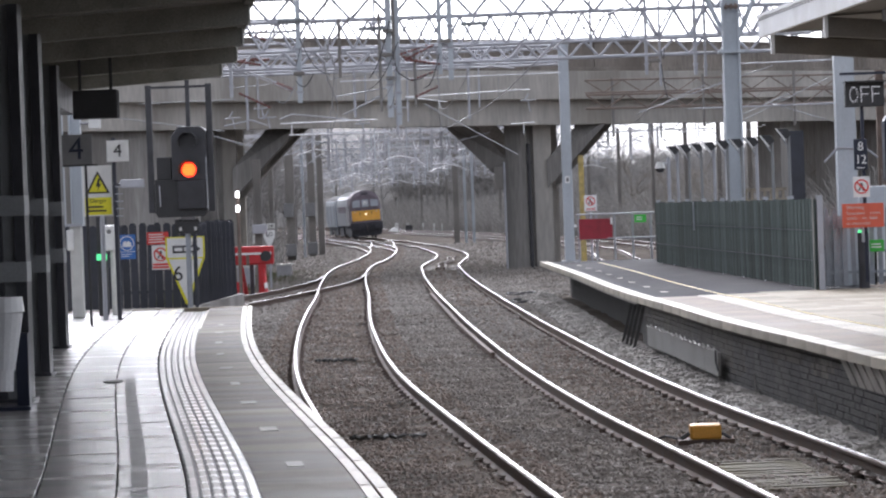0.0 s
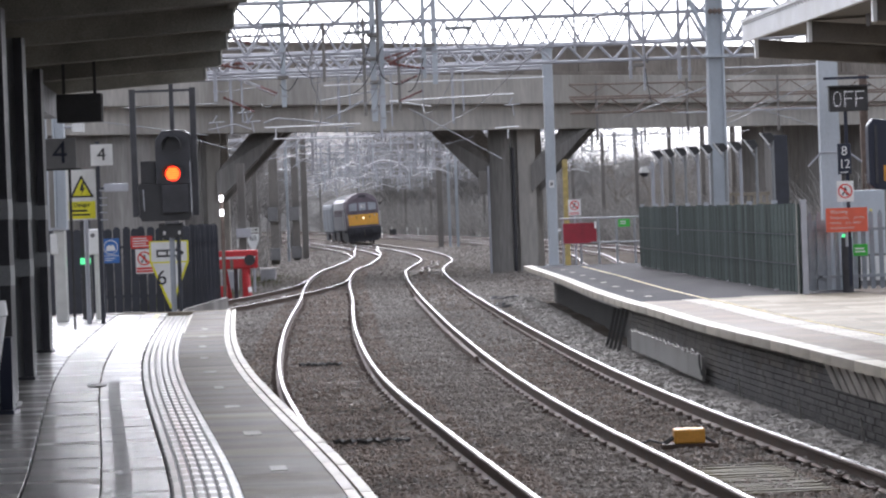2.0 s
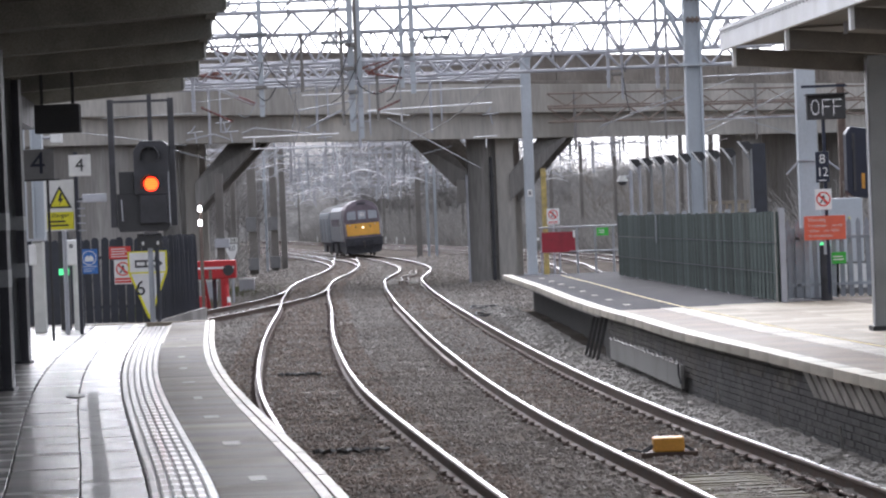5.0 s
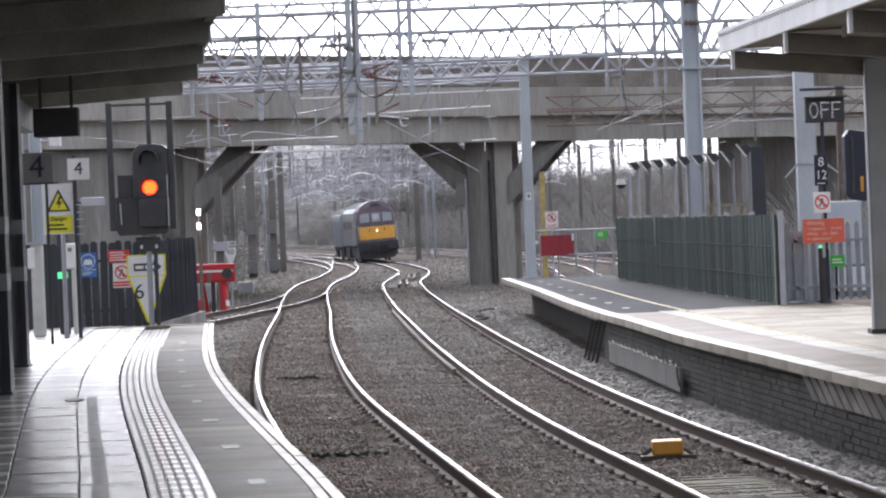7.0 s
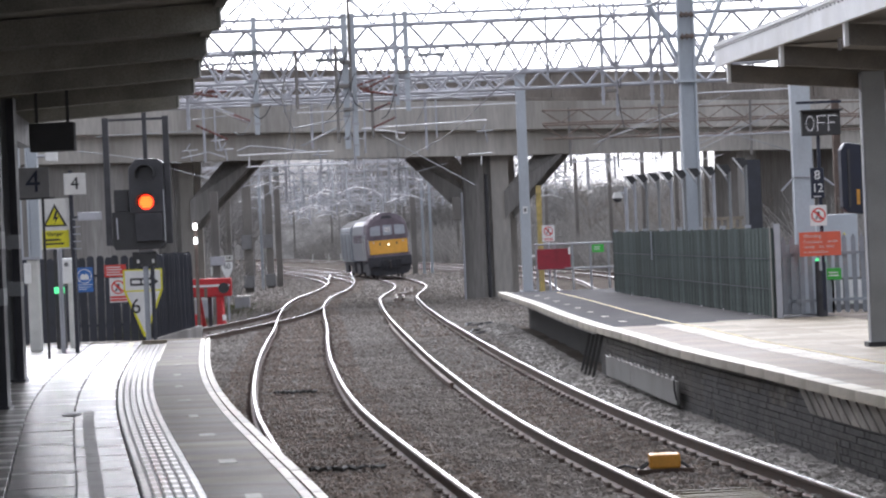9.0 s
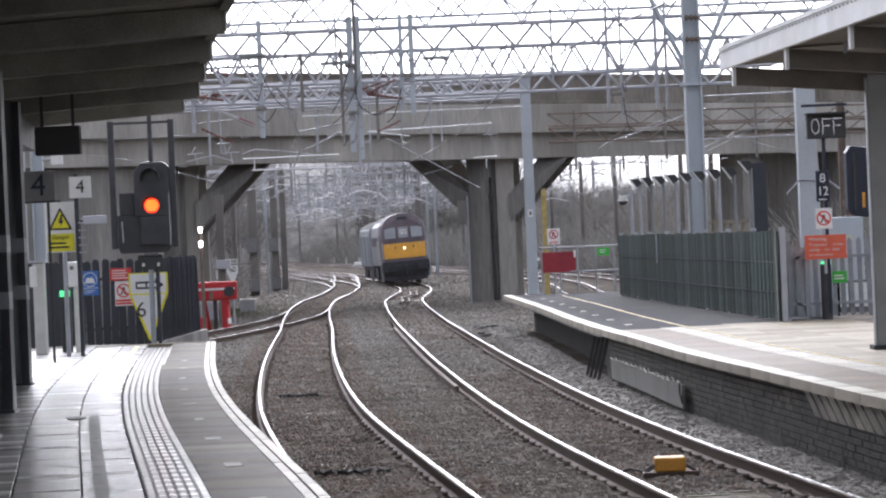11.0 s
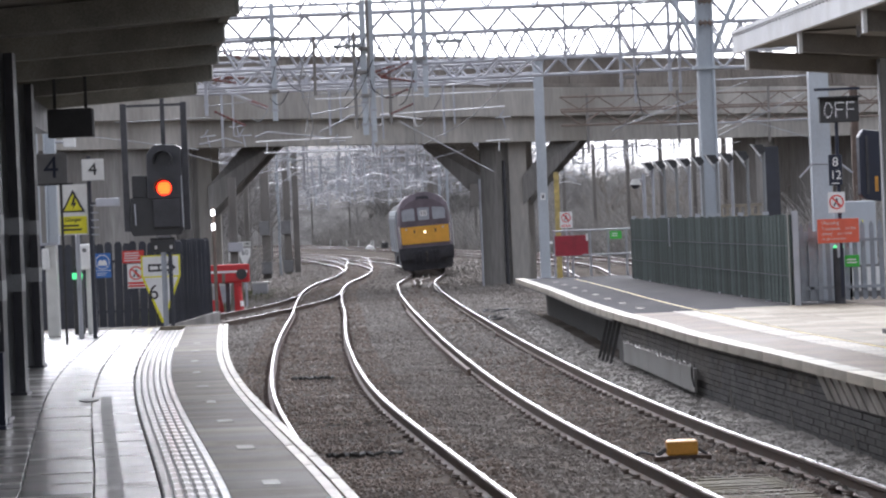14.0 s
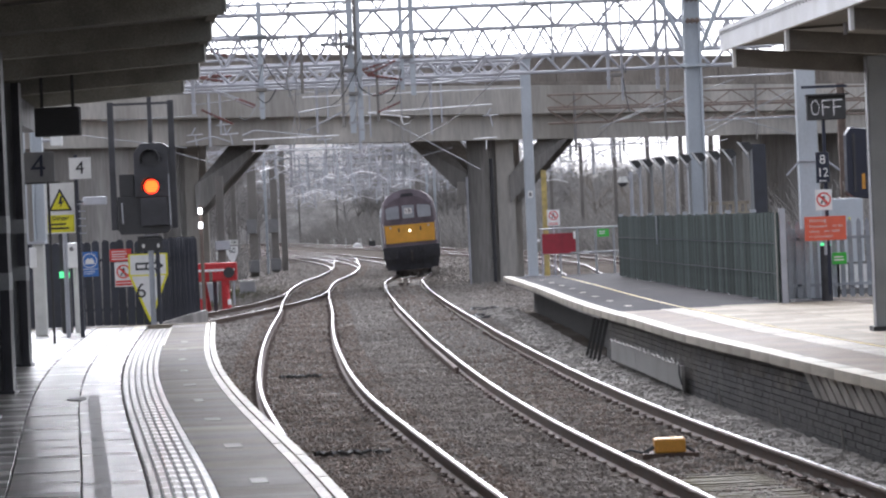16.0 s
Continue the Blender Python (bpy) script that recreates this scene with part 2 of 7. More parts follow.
    "timber_pale": mat("pale_dry_timber", (0.30, 0.265, 0.21), 0.85, scale=3, vary=0.3, bump=0.3, piece=0.2),
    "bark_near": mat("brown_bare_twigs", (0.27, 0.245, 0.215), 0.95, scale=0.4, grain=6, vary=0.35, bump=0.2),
    # distance haze is put into these pale twig and scrub colours
    "bark": mat("hazed_bare_twigs", (0.31, 0.298, 0.286), 0.95, scale=0.4, grain=6, vary=0.3, bump=0.2),
    "scrub": mat("hazed_scrub", (0.295, 0.281, 0.263), 0.95, scale=0.5, grain=4, vary=0.35, bump=0.3),
    "grass": mat("rough_grass", (0.09, 0.10, 0.04), 0.95, scale=0.8, grain=10, vary=0.4, bump=0.3),
    "red_lamp": mat("red_signal_lamp", (0.9, 0.08, 0.02), 0.4, bump=0, vary=0, glow=1.4, glow_color=(1.0, 0.03, 0.008)),
    "red_core": mat("red_signal_core", (0.9, 0.2, 0.05), 0.4, bump=0, vary=0, glow=1.5, glow_color=(1.0, 0.20, 0.015)),
    "white_lamp": mat("white_lamp", (0.9, 0.9, 0.9), 0.4, bump=0, vary=0, glow=3.0, glow_color=(1.0, 0.98, 0.95)),
    "head_lamp": mat("warm_head_lamp", (0.9, 0.85, 0.7), 0.4, bump=0, vary=0, glow=1.7, glow_color=(1.0, 0.74, 0.36)),
    "green_lamp": mat("green_lamp", (0.1, 0.8, 0.3), 0.4, bump=0, vary=0, glow=0.5, glow_color=(0.12, 0.9, 0.30)),
    "dots": mat("white_lamp_dots", (0.8, 0.8, 0.8), 0.4, bump=0, vary=0, glow=0.25, glow_color=(0.9, 0.9, 0.9)),
    # pale base colour stands in for sky reflected in the cab windows
    "glass": mat("sky_toned_window_glass", (0.40, 0.43, 0.48), 0.12, bump=0, vary=0.15, scale=2, spec=0.8),
}


# ---- building helpers ----
class Shape:
    """Collects corners and faces of one mesh."""

    def __init__(self):
        self.v, self.f, self.k = [], [], []

    def add(self, verts, faces, slot=0):
        o = len(self.v)
        self.v += [tuple(p) for p in verts]
        self.f += [tuple(i + o for i in f) for f in faces]
        self.k += [slot] * len(faces)
        return self

    def box(self, x0, x1, y0, y1, z0, z1, m=None, slot=0):
        p = [Vector(q) for q in ((x0, y0, z0), (x1, y0, z0), (x1, y1, z0), (x0, y1, z0), (x0, y0, z1), (x1, y0, z1), (x1, y1, z1), (x0, y1, z1))]
        if m:
            p = [m @ q for q in p]
        return self.add(p, [(0, 3, 2, 1), (4, 5, 6, 7), (0, 1, 5, 4), (1, 2, 6, 5), (2, 3, 7, 6), (3, 0, 4, 7)], slot)

    def tube(self, a, b, r, n=6, r2=None, slot=0):
        a, b = Vector(a), Vector(b)
        w = (b - a).normalized()
        u = w.cross(Vector((0, 0, 1)) if abs(w.z) < 0.9 else Vector((1, 0, 0))).normalized()
        s = w.cross(u)
        r2 = r if r2 is None else r2
        ring = [(math.cos(2 * math.pi * (i + 0.5) / n), math.sin(2 * math.pi * (i + 0.5) / n)) for i in range(n)]
        v = [a + (u * c + s * q) * r for c, q in ring] + [b + (u * c + s * q) * r2 for c, q in ring]
        f = [(i, (i + 1) % n, n + (i + 1) % n, n + i) for i in range(n)] + [tuple(range(n))[::-1], tuple(range(n, 2 * n))]
        return self.add(v, f, slot)

    def path(self, pts, r, n=5, slot=0):
        """One bent tube through the points."""
        pts = [Vector(p) for p in pts]
        v, u = [], None
        for i, p in enumerate(pts):
            w = (pts[min(i + 1, len(pts) - 1)] - pts[max(i - 1, 0)]).normalized()
            if u is None:
                u = w.cross(Vector((0, 0, 1)) if abs(w.z) < 0.9 else Vector((1, 0, 0)))
            u = (u - w * u.dot(w)).normalized()
            s = w.cross(u)
            v += [p + (u * math.cos(2 * math.pi * k / n) + s * math.sin(2 * math.pi * k / n)) * r for k in range(n)]
        f = [(i * n + k, i * n + (k + 1) % n, (i + 1) * n + (k + 1) % n, (i + 1) * n + k) for i in range(len(pts) - 1) for k in range(n)]
        f += [tuple(range(n))[::-1], tuple((len(pts) - 1) * n + k for k in range(n))]
        return self.add(v, f, slot)

    def plate(self, outline, y0, y1, slot=0):
        """An outline of (x, z), as a plate from depth y0 to y1."""
        n = len(outline)
        v = [(x, y0, z) for x, z in outline] + [(x, y1, z) for x, z in outline]
        f = [tuple(range(n)), tuple(range(n, 2 * n))[::-1]] + [(i, n + i, n + (i + 1) % n, (i + 1) % n) for i in range(n)]
        return self.add(v, f, slot)

    def sweep(self, pts, profile, slots=None, caps=True):
        """A closed profile of (side, up) along a level run of points (x, y, z)."""
        n = len(profile)
        v = []
        for i, p in enumerate(pts):
            a, b = Vector(pts[max(i - 1, 0)]), Vector(pts[min(i + 1, len(pts) - 1)])
            w = (b - a)
            w.z = 0
            w.normalize()
            side = Vector((w.y, -w.x, 0))
            v += [Vector(p) + side * s + Vector((0, 0, u)) for s, u in profile]
        f, k = [], []
        for i in range(len(pts) - 1):
            for j in range(n):
                f.append((i * n + j, i * n + (j + 1) % n, (i + 1) * n + (j + 1) % n, (i + 1) * n + j))
                k.append(slots[j] if slots else 0)
        if caps:
            f += [tuple(range(n))[::-1], tuple((len(pts) - 1) * n + j for j in range(n))]
            k += [0, 0]
        o = len(self.v)
        self.v += [tuple(p) for p in v]
        self.f += [tuple(i + o for i in q) for q in f]
        self.k += k
        return self

    def mesh(self, name, *materials):
        me = bpy.data.meshes.new(name)
        me.from_pydata(self.v, [], self.f)
        for m in materials:
            me.materials.append(M[m])
        if any(self.k):
            me.polygons.foreach_set("material_index", self.k)
        bm = bmesh.new()
        bm.from_mesh(me)
        bmesh.ops.recalc_face_normals(bm, faces=bm.faces)
        bm.to_mesh(me)
        bm.free()
        return me


def part(name, shape, material, parent=None, label="", bevel=0.0, smooth=False):
    """Links a shape as one mesh object, under a thing where one is given."""
    names = (material,) if isinstance(material, str) else material
    ob = new(name, shape.mesh(name, *names))
    ob.parent = parent
    if label:
        tagged(ob, label)
    if bevel:
        mod = ob.modifiers.new("edge", "BEVEL")
        mod.width, mod.segments, mod.limit_method = bevel, 2, "ANGLE"
    if smooth:
        for p in ob.data.polygons:
            p.use_smooth = True
    return ob


def thing(name, label, category, at=(0, 0, 0), turn=0.0, group="", kind=""):
    """An empty at the base of a thing, which carries its parts."""
    ob = new(name)
    ob.empty_display_size = 0.1
    ob.matrix_basis = pose(*at, 0, 0, turn)
    return tagged(ob, label, category, group, kind)


def lettering(text, size, material, parent, at, name="lettering", thick=0.004, align="CENTER", squeeze=1.0, thin=0.0):
    """Words on a board that faces the camera's side (-y)."""
    cu = bpy.data.curves.new(name, "FONT")
    cu.offset = thin
    cu.body, cu.size, cu.extrude, cu.align_x, cu.align_y = text, size, thick, align, "CENTER"
    tmp = bpy.data.objects.new("tmp", cu)
    me = bpy.data.meshes.new_from_object(tmp)
    bpy.data.objects.remove(tmp)
    me.materials.clear()
    me.materials.append(M[material])
    ob = new(name, me)
    ob.parent = parent
    ob.matrix_basis = pose(*at, 90, 0, 0) @ Matrix.Diagonal((squeeze, 1, 1, 1))
    return ob


def disc(r, y0, y1, x=0.0, z=0.0, n=24, r_in=0.0):
    """A disc or ring that faces -y."""
    s = Shape()
    c = [(math.cos(2 * math.pi * i / n), math.sin(2 * math.pi * i / n)) for i in range(n)]
    if not r_in:
        return s.plate([(x + r * a, z + r * b) for a, b in c], y0, y1)
    v = []
    for y in (y0, y1):
        for q in (r, r_in):
            v += [(x + q * a, y, z + q * b) for a, b in c]
    f = []
    for i in range(n):
        j = (i + 1) % n
        f += [(i, j, n + j, n + i), (2 * n + i, 3 * n + i, 3 * n + j, 2 * n + j), (i, 2 * n + i, 2 * n + j, j), (n + i, n + j, 3 * n + j, 3 * n + i)]
    return s.add(v, f)


# ---- the plan: lines along the railway, as side (x) for each distance (y) ----
class Line:
    def __init__(self, knots, soften=6.0):
        ys, xs = [k[1] for k in knots], [k[0] for k in knots]
        self.y = np.arange(ys[0], ys[-1] + 0.5, 1.0)
        x = np.interp(self.y, ys, xs)
        w = np.hanning(int(soften) * 2 + 3)
        w /= w.sum()
        h = len(w) // 2
        for _ in range(2):
            pad = np.r_[2 * x[0] - x[h:0:-1], x, 2 * x[-1] - x[-2:-h - 2:-1]]
            x = np.convolve(pad, w, "valid")
        self.x = x

    def at(self, y):
        if y > self.y[-1]:
            return float(self.x[-1] + (self.x[-1] - self.x[-2]) * (y - self.y[-1]))
        if y < self.y[0]:
            return float(self.x[0] + (self.x[1] - self.x[0]) * (y - self.y[0]))
        return float(np.interp(y, self.y, self.x))

    def side(self, y, off):
        """The point off metres to the right of the line at y."""
        s = (self.at(y + 0.5) - self.at(y - 0.5))
        q = math.hypot(1, s)
        return self.at(y) + off / q, y - off * s / q

    def run(self, y0, y1, step, off=0.0, z=0.0):
        n = max(1, round((y1 - y0) / step))
        return [(*self.side(y0 + (y1 - y0) * i / n, off), z) for i in range(n + 1)]


TRACK_R = Line([(4.3, 10), (2.95, 25), (2.6, 28.8), (2.2, 32.2), (1.77, 37.8), (1.53, 41), (1.12, 47.8), (0.46, 60.6), (-0.6, 85), (-1.25, 103),
                (-1.72, 121), (-1.55, 130), (-1.34, 140), (-1.42, 149), (-1.8, 158), (-2.78, 175), (-3.67, 185.5), (-4.64, 196), (-6.4, 213.5), (-7.5, 224),
                (-9.06, 238), (-10.6, 251), (-17.0, 300), (-25.4, 360), (-38.5, 450)], 5)
TRACK_L = Line([(1.3, 10), (-0.38, 26.3), (-1.08, 33.2), (-1.48, 37.4), (-1.9, 41.5), (-2.48, 50), (-3.12, 62), (-3.6, 73.5), (-3.97, 84), (-4.5, 95),
                (-5.2, 113), (-5.45, 127), (-5.2, 142), (-5.35, 160), (-5.7, 174), (-6.5, 190), (-8.1, 209), (-9.9, 225), (-13.0, 250)], 5)
EDGE_L = Line([(2.9, -20), (1.0, 0), (-0.56, 16.4), (-0.87, 18.9), (-1.24, 21.8), (-1.67, 25.2), (-2.01, 28), (-2.45, 32), (-2.86, 36.4), (-3.24, 41.1), (-3.77, 48.1)], 2)
EDGE_R = Line([(9.0, -20), (6.0, 8), (4.06, 27.3), (3.92, 28.9), (3.73, 32), (3.46, 35.4), (3.13, 39.8), (2.9, 45.7), (2.62, 50.4), (2.36, 57.9), (2.13, 67.9), (1.68, 81.5)], 2)
DECK_L, DECK_R = 0.915, 0.78


# ---- ground, ballast and tracks ----
def build_ground():
    s = Shape()
    s.add([(-900, -120, -0.6), (900, -120, -0.6), (900, 1500, -0.6), (-900, 1500, -0.6)], [(0, 1, 2, 3)])
    tagged(part("ground", s, "earth"), "brown winter earth beside the railway", "ground", kind="structure")
    # ballast bed, gently uneven, dipping towards the outer shoulders
    s = Shape()
    offs = np.r_[np.arange(-9.0, 5.0, 0.5), np.arange(5.0, 15.1, 1.0)]
    ys = np.r_[np.arange(-20, 12, 2.0), np.arange(12, 70, 0.6), np.arange(70, 150, 2), np.arange(150, 455, 6)]
    v = []
    for y in ys:
        for o in offs:
            x, yy = TRACK_R.side(float(y), float(o))
            z = -0.20 + 0.05 * noise.noise((x * 0.8, yy * 0.8, 0)) + 0.03 * noise.noise((x * 3, yy * 3, 5))
            if -2.6 < o < -0.9:
                z += 0.03
            if o < -6.5:
                z -= 0.12 * (-6.5 - o)
            v.append((x, yy, z))
    n = len(offs)
    s.add(v, [(i * n + j, i * n + j + 1, (i + 1) * n + j + 1, (i + 1) * n + j) for i in range(len(ys) - 1) for j in range(n - 1)])
    tagged(part("ballast", s, "ballast", smooth=True), "grey-brown crushed stone ballast under the tracks", "ballast", kind="structure")


RAIL = [(-0.019, 0), (0.019, 0), (0.036, -0.009), (0.036, -0.035), (0.012, -0.05), (0.012, -0.135), (0.07, -0.152), (0.07, -0.162), (-0.07, -0.162), (-0.07, -0.152),
        (-0.012, -0.135), (-0.012, -0.05), (-0.036, -0.035), (-0.036, -0.009)]


def build_track(line, y0, y1, off=0.0, name="track", sleepers=True, label="running line of two polished rails on concrete sleepers", cant=0.0):
    t = thing(name, label, "railway track", kind="structure")
    for sgn in (-1, 1):
        near, far = min(y1, 80), max(y0, 80)
        pts = line.run(y0, near, 0.8, off + sgn * 0.7525) if y0 < 80 else []
        if y1 > 80:
            pts += line.run(far, y1, 2.5, off + sgn * 0.7525)[1 if pts else 0:]
        pts = [(x, y, sgn * cant) for x, y, z in pts]
        part("rail", Shape().sweep(pts, RAIL, [1] + [0] * 13), ("rust", "polish"), t)
    if sleepers:
        me = Shape().box(-1.25, 1.25, -0.13, 0.13, -0.32, -0.172).mesh("sleeper", "sleeper")
        clip = Shape()
        for sx in (-1, 1):
            for q in (-1, 1):
                x = sx * 0.7525 + q * 0.10
                clip.box(x - 0.04, x + 0.04, -0.05, 0.05, -0.18, -0.15)
                clip.tube((x - q * 0.04, -0.045, -0.14), (x + q * 0.02, 0.045, -0.145), 0.011, 5)
        clip_me = clip.mesh("rail_clip", "rust")
        y = y0 + 0.3
        while y < min(y1, 175):
            x, yy = line.side(y, off)
            a = math.degrees(math.atan(line.at(y + 0.5) - line.at(y - 0.5)))
            ob = new("sleeper", me)
            ob.parent, ob.matrix_basis = t, pose(x, yy, -0.045 + random.uniform(-0.02, 0.006), 0, 0, -a)
            if y < 95:
                ob2 = new("rail_clip", clip_me)
                ob2.parent, ob2.matrix_basis = t, pose(x, yy, 0, 0, 0, -a)
            y += 0.68
    return t


def build_stones():
    """Loose crushed stones on top of the ballast bed."""
    rng = np.random.default_rng(4)
    kinds = []
    for k in range(6):
        p = rng.normal(size=(8, 3))
        q = np.array([(-1, -1, -1), (1, -1, -1), (1, 1, -1), (-1, 1, -1), (-1, -1, 1), (1, -1, 1), (1, 1, 1), (-1, 1, 1)], float)
        q[4:] *= (0.6, 0.65, 0.8)
        kinds.append(q * (1, 0.8, 0.62) + 0.22 * p)
    quads = np.array([(0, 3, 2, 1), (4, 5, 6, 7), (0, 1, 5, 4), (1, 2, 6, 5), (2, 3, 7, 6), (3, 0, 4, 7)])
    vs, fs, c = [], [], 0
    total = 150000
    # denser towards the near end
    ys = 22 + (200 - 22) * rng.random(total) ** 2.4
    offs = rng.uniform(-6.2, 2.6, total) + (ys > 82) * rng.uniform(0, 4.5, total) * (rng.random(total) < 0.5)
    # the sloping outer shoulder beyond the bridge
    ys, offs = np.r_[ys, 84 + 170 * rng.random(16000)], np.r_[offs, rng.uniform(-9.0, -5.8, 16000)]
    kind = []
    for y, o in zip(ys, offs):
        x, yy = TRACK_R.side(float(y), float(o))
        lx = x - TRACK_L.at(yy)
        if abs(abs(o) - 0.7525) < 0.11 or abs(abs(lx) - 0.7525) < 0.11:
            continue
        if x < EDGE_L.at(yy) + 0.1 and yy < 48.5:
            continue
        if x > EDGE_R.at(yy) + 0.1 and yy < 81.5:
            continue
        r = rng.uniform(0.013, 0.027) * (1 + max(0, y - 45) / 40)
        a, b = rng.uniform(0, 6.3), rng.uniform(-0.6, 0.6)
        ca, sa, cb, sb = math.cos(a), math.sin(a), math.cos(b), math.sin(b)
        m = np.array([[ca, -sa * cb, sa * sb], [sa, ca * cb, -ca * sb], [0, sb, cb]])
        z = -0.178 + 0.05 * noise.noise((x * 0.8, yy * 0.8, 0)) + 0.03 * noise.noise((x * 3, yy * 3, 5)) + (0.03 if -2.6 < o < -0.9 else 0)
        if o < -6.5:
            z -= 0.12 * (-6.5 - o)
        # more pale stones farther off imitate haze, fewer past 98 m the bridge's shade
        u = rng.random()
        lighter_share = 0.12 + 0.68 * min(1, max(0, (y - 42) / 30)) * (1 if y < 98 else 0.25)
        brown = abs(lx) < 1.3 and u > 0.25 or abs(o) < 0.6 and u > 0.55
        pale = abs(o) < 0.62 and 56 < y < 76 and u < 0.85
        kind += [3 if brown and not pale else 1 if pale or u < lighter_share else 2 if u > 0.58 + 0.01 * y or y > 110 and u > 0.75 else 0] * 6
        vs.append(kinds[c % 6] @ m.T * r + (x, yy, z))
        fs.append(quads + 8 * c)
        c += 1
    me = bpy.data.meshes.new("ballast_stones")
    me.from_pydata(np.concatenate(vs).tolist(), [], np.concatenate(fs).tolist())
    for k in ("stone", "lighter_stone", "darker_stone", "brown_stone"):
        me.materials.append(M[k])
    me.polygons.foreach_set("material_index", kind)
    tagged(new("ballast_stones", me), "loose grey-brown crushed stones between the rails", "ballast", kind="stuff")


# ---- platforms ----
def strip(line, o0, o1, y0, y1, z0, z1, step=0.8):
    """A band between two offsets from a line, as a solid."""
    return Shape().sweep(line.run(y0, y1, step), [(o0, z1), (o1, z1), (o1, z0), (o0, z0)])


def slab_row(parent, name, material, line, o0, o1, y0, y1, length, z0, z1, gap=0.004, stagger=0.0):
    """A row of paving slabs that follows a line; alike slabs share one mesh."""
    w = o1 - o0
    me = None
    y = y0 + stagger
    while y < y1:
        x, yy = line.side(y + length / 2, (o0 + o1) / 2)
        a = math.degrees(math.atan(line.at(y + length / 2 + 0.5) - line.at(y + length / 2 - 0.5)))
        if me is None:
            h = z1 - z0
            c = 0.0015
            s = Shape()
            a0, b0 = w / 2 - gap / 2, length / 2 - gap / 2
            low = [(-a0, -b0, 0), (a0, -b0, 0), (a0, b0, 0), (-a0, b0, 0)]
            mid = [(p[0], p[1], h - c) for p in low]
            top = [(p[0] - math.copysign(c, p[0]), p[1] - math.copysign(c, p[1]), h) for p in low]
            s.add(low + mid + top, [(i, (i + 1) % 4, 4 + (i + 1) % 4, 4 + i) for i in range(4)] + [(4 + i, 4 + (i + 1) % 4, 8 + (i + 1) % 4, 8 + i) for i in range(4)]
                  + [(8, 9, 10, 11)])
            me = s.mesh(name, material)
        ob = new(name, me)
        ob.parent, ob.matrix_basis = parent, pose(x, yy, z0 + random.uniform(-0.0015, 0.0015), random.uniform(-0.04, 0.04), random.uniform(-0.04, 0.04), -a)
        y += length


def tactile_row(parent, line, o0, y0, y1, z, size=0.4, material="tactile"):
    """Ribbed warning slabs, 400 mm square, with gently waving ribs."""
    s = Shape()
    h = size / 2 - 0.003
    s.box(-h, h, -h, h, -0.05, 0, slot=1)
    n, steps = 6, 8
    for i in range(n):
        cx = -h + (i + 0.5) * 2 * h / n
        v = []
        for j in range(steps + 1):
            cy = -h + 2 * h * j / steps
            sway = 0.0035 * math.sin(j * math.pi / 2)
            for dx, rise in ((-0.0245, 0), (-0.0205, 0.008), (0.0205, 0.008), (0.0245, 0)):
                v.append((cx + dx + sway, cy, rise))
        s.add(v, [(4 * j + k, 4 * j + k + 1, 4 * j + k + 5, 4 * j + k + 4) for j in range(steps) for k in range(3)])
    me = s.mesh("tactile_slab", material, "joint" if material == "tactile" else "coping")
    y = y0
    while y < y1:
        x, yy = line.side(y + size / 2, o0)
        a = math.degrees(math.atan(line.at(y + size / 2 + 0.5) - line.at(y + size / 2 - 0.5)))
        ob = new("tactile_slab", me)
        ob.parent, ob.matrix_basis = parent, pose(x, yy, z, 0, 0, -a)
        y += size


